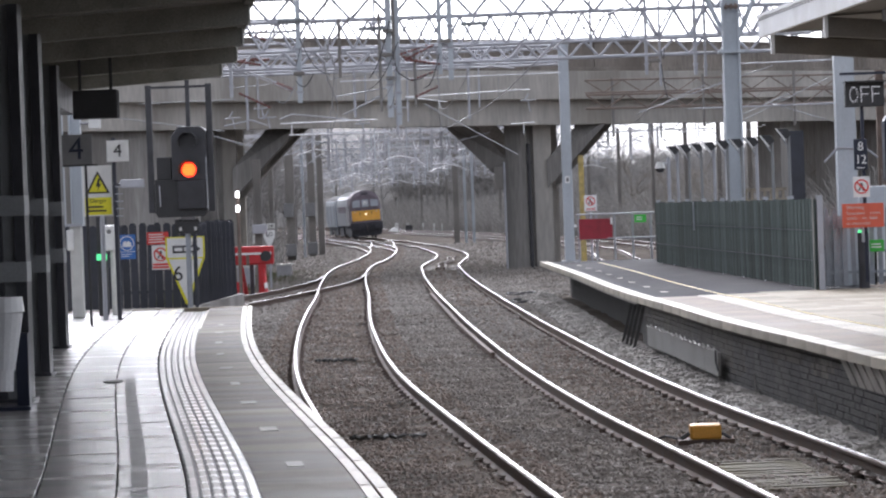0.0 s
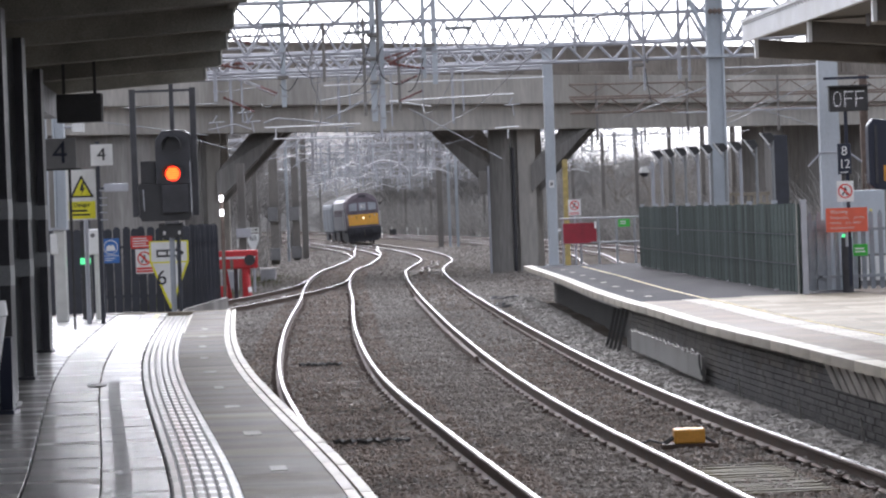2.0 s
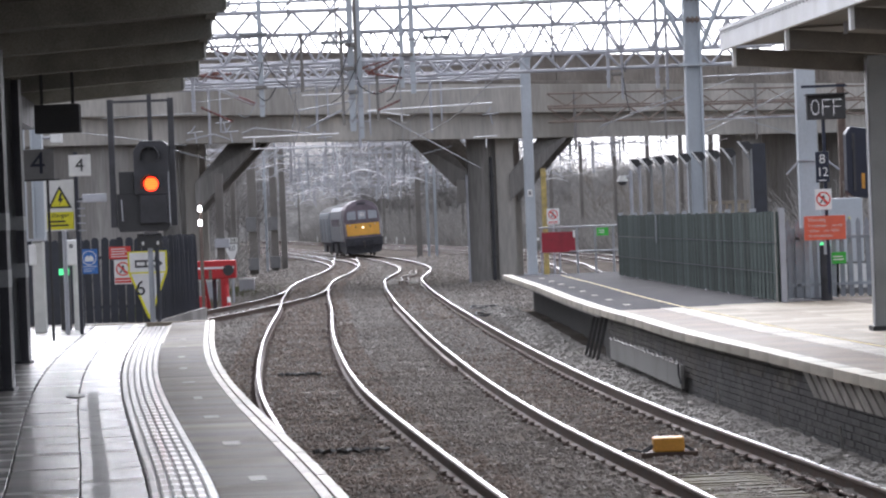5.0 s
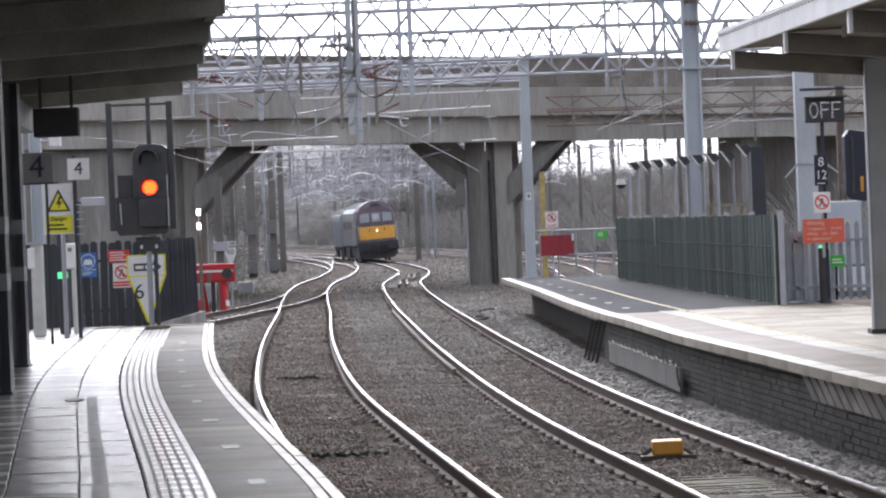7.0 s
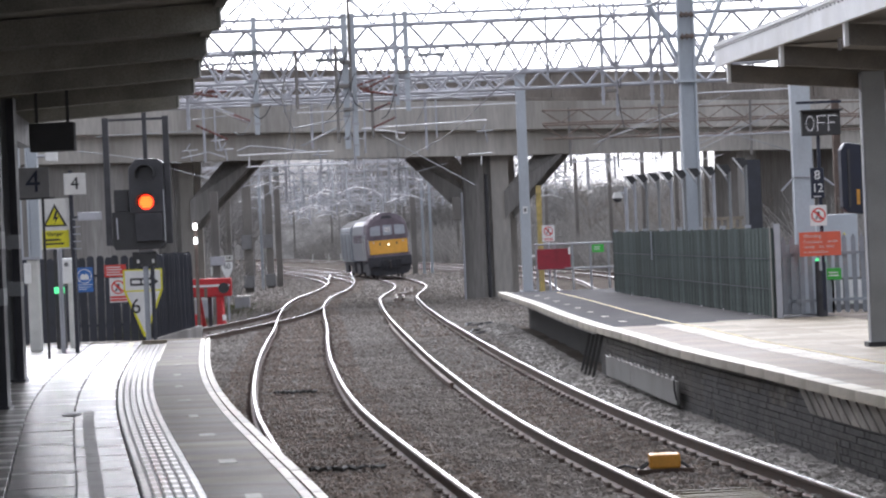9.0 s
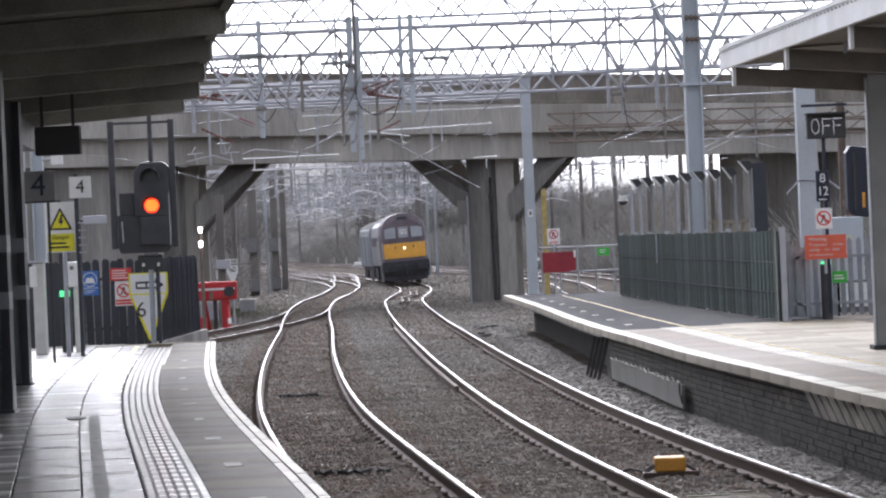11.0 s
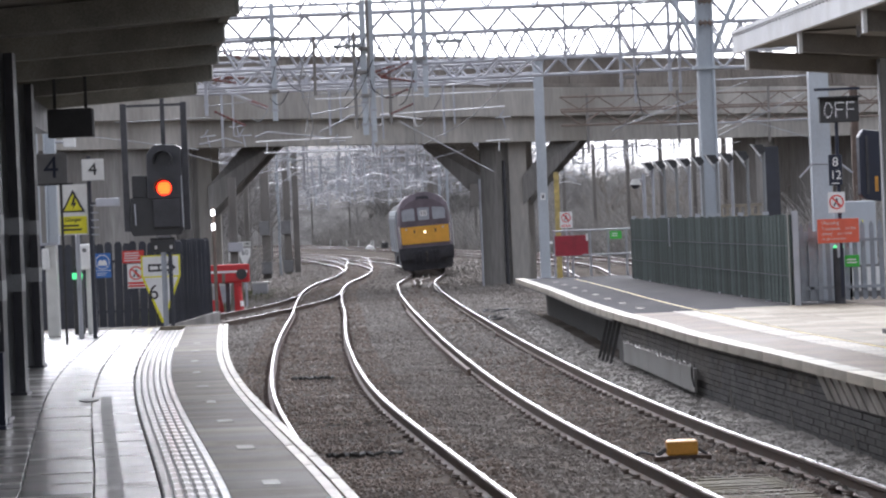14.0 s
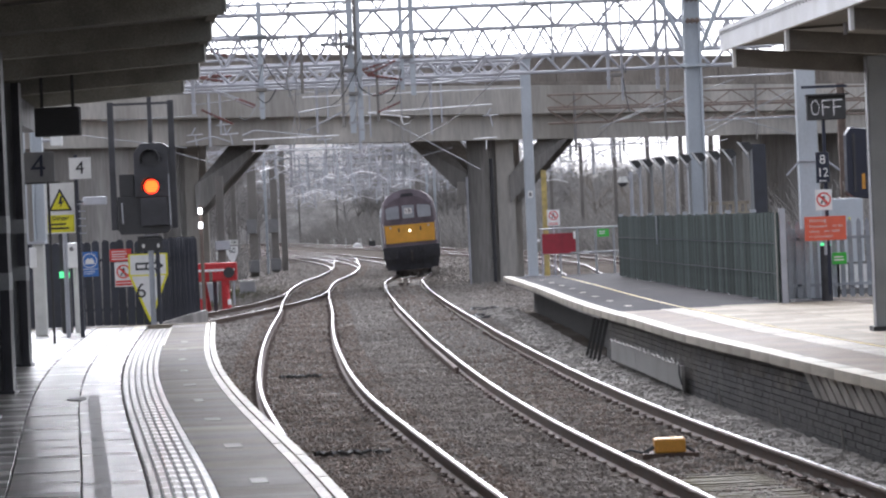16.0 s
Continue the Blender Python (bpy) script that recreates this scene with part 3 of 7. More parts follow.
def build_platform_left():
    p = thing("platform_1", "wet concrete-paved platform with white edge and warning strip", "platform", kind="structure")
    part("platform_core", strip(EDGE_L, -7.5, -0.06, -19, 48.2, -0.6, DECK_L - 0.055), "joint", p)
    part("platform_end_kerb", Shape().sweep([(*EDGE_L.side(48.3, -7.5), 0), (*EDGE_L.side(48.3, -0.02), 0)], [(-0.15, 0.922), (0.12, 0.922), (0.12, -0.6), (-0.15, -0.6)]),
         "pave", p, "pale concrete kerb across the platform end")
    slab_row(p, "edge_slab", "white_paint", EDGE_L, -0.075, 0.0, -10, 48.1, 0.9, DECK_L - 0.12, DECK_L + 0.002)
    slab_row(p, "edge_slab", "white_paint", EDGE_L, -0.155, -0.085, -10, 48.1, 0.9, DECK_L - 0.12, DECK_L + 0.002, stagger=0.2)
    part("edge_wall", strip(EDGE_L, -0.20, -0.07, -19, 48.1, -0.6, DECK_L - 0.12), "mortar", p)
    part("asphalt_strip", strip(EDGE_L, -0.70, -0.155, -19, 48.1, DECK_L - 0.06, DECK_L - 0.004), "wet_dark", p)
    tactile_row(p, EDGE_L, -0.90, 8, 46.3, DECK_L - 0.003)
    part("white_line", strip(EDGE_L, -0.715, -0.685, 39.5, 46.8, DECK_L - 0.003, DECK_L + 0.003), "white_paint", p, "thin worn white line")
    slab_row(p, "paving_slab", "wet", EDGE_L, -1.50, -1.105, 10, 48.1, 2.4, DECK_L - 0.05, DECK_L, gap=0.012)
    slab_row(p, "paving_slab", "wet", EDGE_L, -1.95, -1.50, 10, 48.1, 3.0, DECK_L - 0.05, DECK_L, gap=0.014, stagger=0.3)
    slab_row(p, "paving_slab", "wet", EDGE_L, -3.0, -1.95, 10, 48.1, 2.6, DECK_L - 0.05, DECK_L, gap=0.014, stagger=0.5)
    slab_row(p, "paving_slab", "wet", EDGE_L, -4.6, -3.0, 22, 48.1, 1.2, DECK_L - 0.05, DECK_L)
    for k in range(10):
        y = 15.0 + k * 2.85 + random.uniform(-0.15, 0.15)
        w = random.uniform(0.04, 0.065)
        part("worn_mark", strip(EDGE_L, -0.43 - w, -0.43 + w, y, y + random.uniform(0.3, 0.45), DECK_L - 0.006, DECK_L - 0.001, 0.1), "worn", p, "pale worn patch")
    part("deck_behind", strip(EDGE_L, -7.4, -0.74, -19, 7.9, DECK_L - 0.055, DECK_L - 0.004), "wet", p, "wet concrete deck")
    part("deck_side", strip(EDGE_L, -7.4, -4.62, 8, 48.1, DECK_L - 0.055, DECK_L - 0.004), "wet", p)
    part("deck_side", strip(EDGE_L, -4.6, -3.02, 8, 21.9, DECK_L - 0.055, DECK_L - 0.004), "wet", p)
    part("yellow_line", strip(EDGE_L, -1.30, -1.22, 38, 47.6, DECK_L, DECK_L + 0.004), "yellow_line", p)
    cover = Shape().add([(*EDGE_L.side(27.6 + 0.32 * math.sin(a), -1.53 + 0.09 * math.cos(a)), DECK_L + h) for h in (0.001, 0.012) for a in np.linspace(0, 6.283, 15)[:-1]],
                        [(i, (i + 1) % 14, 14 + (i + 1) % 14, 14 + i) for i in range(14)] + [tuple(range(14, 28))])
    part("drain_cover", cover, "reflection_and_cover", p, "small dark round drain cover")
    # a post's dark reflection on the wet deck, painted as a strip
    part("post_reflection", strip(EDGE_L, -1.42, -1.32, 8, 28.2, DECK_L - 0.02, DECK_L + 0.003), "reflection_and_cover", p, "dark reflection of a post painted on the wet slabs")


def build_platform_right():
    p = thing("platform_2", "pale damp paved island platform with sooty brick face", "platform", kind="structure")
    part("platform_core", strip(EDGE_R, 0.14, 4.2, -19, 50.8, -0.6, DECK_R - 0.055), "mortar", p)
    part("platform_core", strip(EDGE_R, 0.75, 4.2, 50.8, 81.0, -0.6, DECK_R - 0.16), "mortar", p)
    part("deck_slab", strip(EDGE_R, 0.04, 4.2, 50.8, 81.3, DECK_R - 0.16, DECK_R - 0.055), "concrete_dark", p)
    part("asphalt_deck", strip(EDGE_R, 0.24, 4.2, 49.5, 81.4, DECK_R - 0.055, DECK_R - 0.002), "asphalt", p, "dark damp asphalt deck")
    slab_row(p, "edge_slab", "white_paint", EDGE_R, 0.0, 0.24, 14, 81.3, 1.2, DECK_R - 0.11, DECK_R + 0.003)
    part("near_edge", strip(EDGE_R, 0.24, 0.95, 19.9, 49.5, DECK_R - 0.055, DECK_R - 0.003), "pave_brown", p)
    tactile_row(p, EDGE_R, 1.15, 20, 49.2, DECK_R - 0.003, material="tactile_dry")
    part("yellow_line", strip(EDGE_R, 1.39, 1.43, 26, 79, DECK_R - 0.002, DECK_R + 0.003), "yellow_line", p)
    for o, w in ((1.47, 0.6), (2.07, 0.6), (2.67, 0.75), (3.42, 0.75)):
        slab_row(p, "paving_slab", "pave", EDGE_R, o, o + w, 20, 49.5, 0.9, DECK_R - 0.05, DECK_R, stagger=o % 0.7)
    part("deck_behind", strip(EDGE_R, 0.24, 4.2, -19, 19.9, DECK_R - 0.055, DECK_R - 0.006), "pave", p)
    for i in range(8):
        part("edge_mark", strip(EDGE_R, 0.62, 0.74, 52 + i * 3.4, 52.4 + i * 3.4, DECK_R - 0.003, DECK_R + 0.002), "coping", p)


# ---- road bridge ----
SKEW = math.degrees(math.atan(0.8))


def build_bridge():
    b = thing("road_bridge", "weathered grey concrete road bridge on flared piers", "bridge", at=(0, 114, 0), turn=SKEW)
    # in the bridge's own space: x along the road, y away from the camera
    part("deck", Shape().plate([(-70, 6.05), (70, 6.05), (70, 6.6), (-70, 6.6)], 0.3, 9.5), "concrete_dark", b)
    part("edge_beam", Shape().plate([(-70, 5.5), (70, 5.5), (70, 6.5), (-70, 6.5)], 0.1, 0.42), "concrete", b, bevel=0.03)
    part("cornice", Shape().plate([(-70, 6.48), (70, 6.48), (70, 7.62), (-70, 7.62)], -0.45, 0.3), "concrete", b, "pale stained concrete band", bevel=0.04)
    part("string_course", Shape().plate([(-70, 7.62), (70, 7.62), (70, 7.76), (-70, 7.76)], -0.42, 0.3), "parapet", b, bevel=0.02)
    for i in range(46):
        x = -69 + i * 3.0
        part("parapet_panel", Shape().box(x + 0.02, x + 2.98, -0.22, 0.08, 7.75, 8.72), "parapet", b)
    part("parapet_rail", Shape().plate([(-70, 8.72), (70, 8.72), (70, 8.84), (-70, 8.84)], -0.27, 0.13), "parapet", b, bevel=0.02)
    part("far_parapet", Shape().plate([(-70, 6.5), (70, 6.5), (70, 8.8), (-70, 8.8)], 9.3, 9.6), "parapet", b)
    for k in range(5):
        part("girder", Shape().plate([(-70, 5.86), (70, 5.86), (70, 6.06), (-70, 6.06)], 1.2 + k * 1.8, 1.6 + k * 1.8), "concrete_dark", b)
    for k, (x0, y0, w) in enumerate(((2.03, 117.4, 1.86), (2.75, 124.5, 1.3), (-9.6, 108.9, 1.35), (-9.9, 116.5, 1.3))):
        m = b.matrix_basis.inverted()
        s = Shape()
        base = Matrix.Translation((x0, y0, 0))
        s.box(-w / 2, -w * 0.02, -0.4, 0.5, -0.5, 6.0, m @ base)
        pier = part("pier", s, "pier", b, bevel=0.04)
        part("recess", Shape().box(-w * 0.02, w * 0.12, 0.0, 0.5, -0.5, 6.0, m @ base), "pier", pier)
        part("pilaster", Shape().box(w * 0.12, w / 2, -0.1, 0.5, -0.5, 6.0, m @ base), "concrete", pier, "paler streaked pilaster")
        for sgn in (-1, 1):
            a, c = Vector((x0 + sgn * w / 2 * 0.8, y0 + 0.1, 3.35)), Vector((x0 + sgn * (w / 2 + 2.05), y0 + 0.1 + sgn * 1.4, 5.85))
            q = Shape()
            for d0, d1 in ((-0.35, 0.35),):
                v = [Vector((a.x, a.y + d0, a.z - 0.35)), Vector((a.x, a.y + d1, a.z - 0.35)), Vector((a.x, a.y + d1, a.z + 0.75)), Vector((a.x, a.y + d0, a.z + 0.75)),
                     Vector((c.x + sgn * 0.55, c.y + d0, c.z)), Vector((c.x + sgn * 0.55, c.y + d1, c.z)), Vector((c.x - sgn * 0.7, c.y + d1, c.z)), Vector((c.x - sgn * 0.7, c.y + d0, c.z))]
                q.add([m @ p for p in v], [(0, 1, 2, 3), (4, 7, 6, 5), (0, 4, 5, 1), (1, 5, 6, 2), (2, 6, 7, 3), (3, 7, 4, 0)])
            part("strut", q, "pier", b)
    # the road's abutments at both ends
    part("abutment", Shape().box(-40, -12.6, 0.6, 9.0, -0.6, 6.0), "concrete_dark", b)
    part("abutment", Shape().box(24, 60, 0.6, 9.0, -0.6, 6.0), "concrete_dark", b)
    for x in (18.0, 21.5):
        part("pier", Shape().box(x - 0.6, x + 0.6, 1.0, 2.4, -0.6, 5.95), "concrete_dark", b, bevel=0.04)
    return b


build_ground()
build_track(TRACK_L, -18, 250, name="track_1")
build_track(TRACK_R, -18, 450, name="track_2")
build_track(TRACK_R, 95, 450, 7.4, name="track_3", sleepers=False)
build_track(TRACK_R, 95, 450, 10.9, name="track_4", sleepers=False)
build_track(TRACK_R, 162, 450, -3.4, name="track_5", sleepers=False)
SIDING = Line([(-9.6, 60), (-6.6, 83), (-5.4, 95), (-5.0, 103), (-5.15, 114)], 3)
build_track(SIDING, 60, 112, name="track_6", sleepers=False)
CROSS = Line([(-5.92, 178), (-6.38, 192), (-6.75, 204), (-7.2, 215), (-8.17, 230)], 6)
build_track(CROSS, 178, 230, name="track_7", sleepers=False)
build_platform_left()
build_platform_right()
build_bridge()
build_stones()


def build_shoulder():
    """Fresher, paler stones banked up against the island platform's face."""
    rng = np.random.default_rng(9)
    q = np.array([(-1, -1, -1), (1, -1, -1), (1, 1, -1), (-1, 1, -1), (-1, -1, 1), (1, -1, 1), (1, 1, 1), (-1, 1, 1)], float) * (1, 0.8, 0.62)
    quads = np.array([(0, 3, 2, 1), (4, 5, 6, 7), (0, 1, 5, 4), (1, 2, 6, 5), (2, 3, 7, 6), (3, 0, 4, 7)])
    vs, fs, c = [], [], 0
    for y in 26 + 56 * rng.random(22000) ** 1.3:
        off = -rng.uniform(-0.12, 0.62)
        x, yy = EDGE_R.side(float(y), float(off))
        a = rng.uniform(0, 6.3)
        m = np.array([[math.cos(a), -math.sin(a), 0.3], [math.sin(a), math.cos(a), 0], [0, 0.3, 1]])
        r = rng.uniform(0.016, 0.034) * (1 + max(0, y - 45) / 60)
        z = -0.15 + 0.10 * (0.62 + off) + 0.03 * noise.noise((x * 2, yy * 2, 1))
        k = q + rng.normal(0, 0.2, (8, 3))
        vs.append(k @ m.T * r + (x, yy, z))
        fs.append(quads + 8 * c)
        c += 1
    me = bpy.data.meshes.new("shoulder_stones")
    me.from_pydata(np.concatenate(vs).tolist(), [], np.concatenate(fs).tolist())
    me.materials.append(M["pale_stone"])
    tagged(new("shoulder_stones", me), "paler fresh stones banked against the platform face", "ballast", kind="stuff")


build_shoulder()


# ---- overhead line: portals, masts, arms and wires ----
def lattice(parent, y, x0, x1, z0, z1, step, r, material="galv", lean=0.0):
    """One lattice face of a boom: two chords and a zigzag between them; lean: metres of depth from end to end."""
    def p(x, z):
        return (x, y + lean * (x - x0) / (x1 - x0), z)
    part("chord", Shape().tube(p(x0, z0), p(x1, z0), r * 1.35, 6), material, parent)
    part("chord", Shape().tube(p(x0, z1), p(x1, z1), r * 1.35, 6), material, parent)
    n = round((x1 - x0) / step)
    for i in range(n):
        a, b = x0 + (x1 - x0) * i / n, x0 + (x1 - x0) * (i + 1) / n
        lo, hi = (z0, z1) if i % 2 else (z1, z0)
        part("diagonal", Shape().tube(p(a, lo), p(b, hi), r, 5), material, parent)


def zigzag(parent, y, foot, step, x0, x1, z0, z1, r, material="galv", low_first=True, chords=(True, True)):
    """A lattice face between two levels whose diagonals meet the lower (or upper) chord at foot and every second step from it."""
    for z, wanted in ((z0, chords[0]), (z1, chords[1])):
        if wanted:
            part("chord", Shape().tube((x0, y, z), (x1, y, z), r * 1.3, 6), material, parent)
    k = math.ceil((x0 - foot) / step)
    while foot + (k + 1) * step <= x1:
        low = (k % 2 == 0) == low_first
        part("diagonal", Shape().tube((foot + k * step, y, z0 if low else z1), (foot + (k + 1) * step, y, z1 if low else z0), r, 5), material, parent)
        k += 1


def mast_shape(w, d, h, flange=0.03):
    """An upright of H section."""
    f, e = flange / 2, w / 2 - flange
    ring = [(-w / 2, -d / 2), (-e, -d / 2), (-e, -f), (e, -f), (e, -d / 2), (w / 2, -d / 2), (w / 2, d / 2), (e, d / 2), (e, f), (-e, f), (-e, d / 2), (-w / 2, d / 2)]
    n = len(ring)
    s = Shape()
    s.add([(x, y, 0) for x, y in ring] + [(x, y, h) for x, y in ring], [(i, (i + 1) % n, n + (i + 1) % n, n + i) for i in range(n)] + [tuple(range(n))[::-1], tuple(range(n, 2 * n))])
    return s


def insulator(parent, a, b, r=0.06, material="porcelain", n=6):
    """A rod of ribbed porcelain sheds from a to b."""
    a, b = Vector(a), Vector(b)
    s = Shape().tube(a, b, r * 0.45, 6)
    for i in range(n):
        c = a.lerp(b, (i + 0.3) / n)
        e = a.lerp(b, (i + 0.75) / n)
        s.tube(c, e, r, 8, r * 0.6)
    part("insulator", s, material, parent, "ribbed porcelain insulator")


def build_near_portal():
    g = thing("overhead_line_portal", "pale grey lattice steel portal over the tracks", "overhead line portal", at=(0, 75, 0))
    # front face: three lattice tiers; rear face and top braces behind it
    zigzag(g, 0.0, 2.08, 0.517, -15, 22, 7.27, 7.86, 0.040)
    zigzag(g, 0.0, 2.02, 0.390, -15, 22, 6.52, 7.25, 0.034, low_first=False, chords=(False, False))
    zigzag(g, 0.0, 2.436, 0.383, -15, 8.6, 6.10, 6.52, 0.034)
    zigzag(g, 0.9, 2.2, 0.42, -15, 22, 6.62, 7.35, 0.026)
    zigzag(g, 0.9, 2.3, 0.62, -15, 22, 7.95, 8.75, 0.030)
    zigzag(g, 0.45, 2.3, 0.95, -15, 22, 8.15, 8.95, 0.030)
    m = part("mast", mast_shape(0.43, 0.42, 10.0, 0.05), "mast", g, "tall pale grey steel mast")
    m.location = (6.52, -0.5, -0.5)
    for z in (7.2, 7.75):
        insulator(g, (6.35, -0.85, z), (6.70, -0.85, z), 0.10, "rusty", 3)
    part("knee_brace", Shape().tube((6.4, -0.3, 6.5), (5.4, 0, 8.7), 0.06), "mast", g)
    part("knee_brace", Shape().tube((6.7, -0.3, 6.4), (7.7, 0, 8.6), 0.06), "mast", g)
    part("collar", Shape().box(6.2, 6.84, -0.76, -0.24, 6.05, 6.12), "mast", g)
    m2 = part("mast", mast_shape(0.5, 0.42, 10.0, 0.05), "mast", g)
    m2.location = (-14.5, -0.5, -0.5)
    # drop tubes with their fittings
    for x, z, w in ((-2.15, 4.75, 0.15), (-1.93, 4.55, 0.11), (-0.85, 5.8, 0.10), (-0.58, 5.65, 0.13), (-4.45, 5.2, 0.12), (-2.5, 6.9, 0.05), (3.0, 6.3, 0.05), (4.4, 5.6, 0.07), (4.75, 5.3, 0.05), (5.65, 5.55, 0.08), (5.9, 5.5, 0.06), (-6.2, 5.4, 0.08)):
        d = part("drop_tube", Shape().box(x - w / 2, x + w / 2, -0.1, 0.05, z, 8.2), "mast" if w > 0.09 else "galv", g)
        for k in range(3):
            q = z + 0.25 + k * 0.55
            part("clamp", Shape().box(x - w * 0.75, x + w * 0.75, -0.13, 0.08, q, q + 0.05), "galv", d)
    for x, z in ((-2.55, 7.02), (0.05, 7.05), (-4.6, 7.3)):
        insulator(g, (x - 0.35, -0.2, z), (x + 0.35, -0.2, z), 0.085, "grey_ins", 9)
        part("hanger", Shape().tube((x, -0.2, z), (x, -0.1, 7.25), 0.02), "galv", g)
    for a, b in (((-1.75, -0.2, 6.2), (-1.0, -0.2, 6.55)), ((-1.75, -0.2, 6.2), (-0.85, -0.2, 6.05)), ((-1.5, -0.2, 5.25), (-0.9, -0.2, 5.5)), ((-6.3, -0.2, 6.35), (-5.4, -0.2, 6.2)), ((-6.0, -0.2, 5.5), (-5.2, -0.2, 5.1))):
        insulator(g, a, b, 0.045, "porcelain", 8)
    # loose jumper cables looped between the tubes
    rng = random.Random(8)
    for k in range(16):
        x = rng.choice((-2.1, -1.9, -0.8, -4.4, 4.6, -2.0)) + rng.uniform(-0.2, 0.2)
        x2, z, z2 = x + rng.uniform(-0.9, 0.9), rng.uniform(5.6, 7.3), rng.uniform(4.9, 6.4)
        pts = [(x + (x2 - x) * q, -0.25 - 0.2 * math.sin(q * 3.1), z + (z2 - z) * q - 0.25 * math.sin(q * 3.14)) for q in np.linspace(0, 1, 9)]
        part("jumper", Shape().path(pts, 0.013, 4), "black" if k % 3 else "wire", g)
    for x, z0, z1 in ((-2.38, 4.9, 7.4), (-2.02, 6.2, 9.2), (-3.4, 5.8, 7.3), (-1.5, 5.0, 6.4)):
        part("drop_tube", Shape().tube((x, -0.15, z0), (x, -0.15, z1), 0.04, 6), "mast_dark", g)
    for x, z in ((-2.2, 6.3), (-2.1, 5.7), (-0.7, 6.6), (-4.45, 5.9), (-2.15, 6.9), (4.6, 5.9)):
        part("fitting", Shape().box(x - 0.14, x + 0.14, -0.25, -0.05, z, z + 0.09), "mast_dark", g, bevel=0.02)
    return g


def build_second_portal():
    g = thing("overhead_line_portal", "light grey lattice portal close before the bridge", "overhead line portal", at=(0, 98, 0))
    zigzag(g, -15.6, 2.2, 0.40, -13, 2.4, 6.37, 6.83, 0.030)
    zigzag(g, -15.1, 2.0, 0.44, -13, 2.4, 6.55, 6.98, 0.024)
    zigzag(g, 0.0, 2.0, 0.55, -16, 3.0, 7.02, 7.55, 0.030)
    lattice(g, -1.5, -9.5, -5.8, 7.95, 8.35, 0.5, 0.028)
    lattice(g, -1.5, -9.5, -5.8, 8.35, 8.75, 0.5, 0.028)
    for x, y in ((-14.0, 0.3), (-12.8, -15.0)):
        m = part("mast", mast_shape(0.3, 0.3, 8.6), "mast", g)
        m.location = (x, y, -0.5)
    for x, z in ((-7.6, 5.2), (-4.0, 5.5), (-2.6, 4.9), (-0.2, 5.3)):
        part("drop_tube", Shape().tube((x, 0, z), (x, 0, 7.3), 0.045), "galv", g)
        part("drop_tube", Shape().tube((x + 0.35, 0.3, z + 0.4), (x + 0.35, 0.3, 7.3), 0.03), "galv", g)
    return g


def build_rusty_portal():
    g = thing("overhead_line_portal", "rusted brown lattice boom before the bridge", "overhead line portal", at=(0, 106, 0))
    for x, z in ((5.0, 4.75), (8.3, 5.0), (11.6, 4.9)):
        part("drop_tube", Shape().tube((x, 1.0, z), (x, 1.0, 6.9), 0.05), "mast_dark", g)
    lattice(g, 0, 4.0, 24, 5.75, 6.25, 0.75, 0.028, "rusty", 6.0)
    lattice(g, 0.6, 4.0, 24, 6.35, 6.8, 0.7, 0.022, "rusty", 6.0)
    m = part("mast", mast_shape(0.28, 0.28, 7.4), "galv", g)
    m.location = (9.2, 1.6, -0.5)
    m = part("mast", mast_shape(0.28, 0.28, 7.4), "rusty", g)
    m.location = (15.0, 3.3, -0.5)


def build_end_mast():
    m = thing("line_mast", "slender pale grey steel mast at the platform end", "overhead line mast", at=(2.5, 82.2, 0.4))
    part("upright", Shape().box(-0.14, 0.14, -0.14, 0.14, 0, 6.4), "mast", m, bevel=0.03)
    part("cap", Shape().box(-0.17, 0.17, -0.17, 0.17, 6.4, 6.44), "mast", m)
    part("base_plate", Shape().box(-0.25, 0.25, -0.25, 0.25, 0.32, 0.40), "galv", m)
    part("number_plate", Shape().box(-0.07, 0.07, -0.16, -0.142, 2.55, 2.75), "white", m, "small white plate with dark bar")
    part("plate_bar", Shape().box(-0.035, 0.035, -0.165, -0.16, 2.6, 2.7), "sign_grey", m)


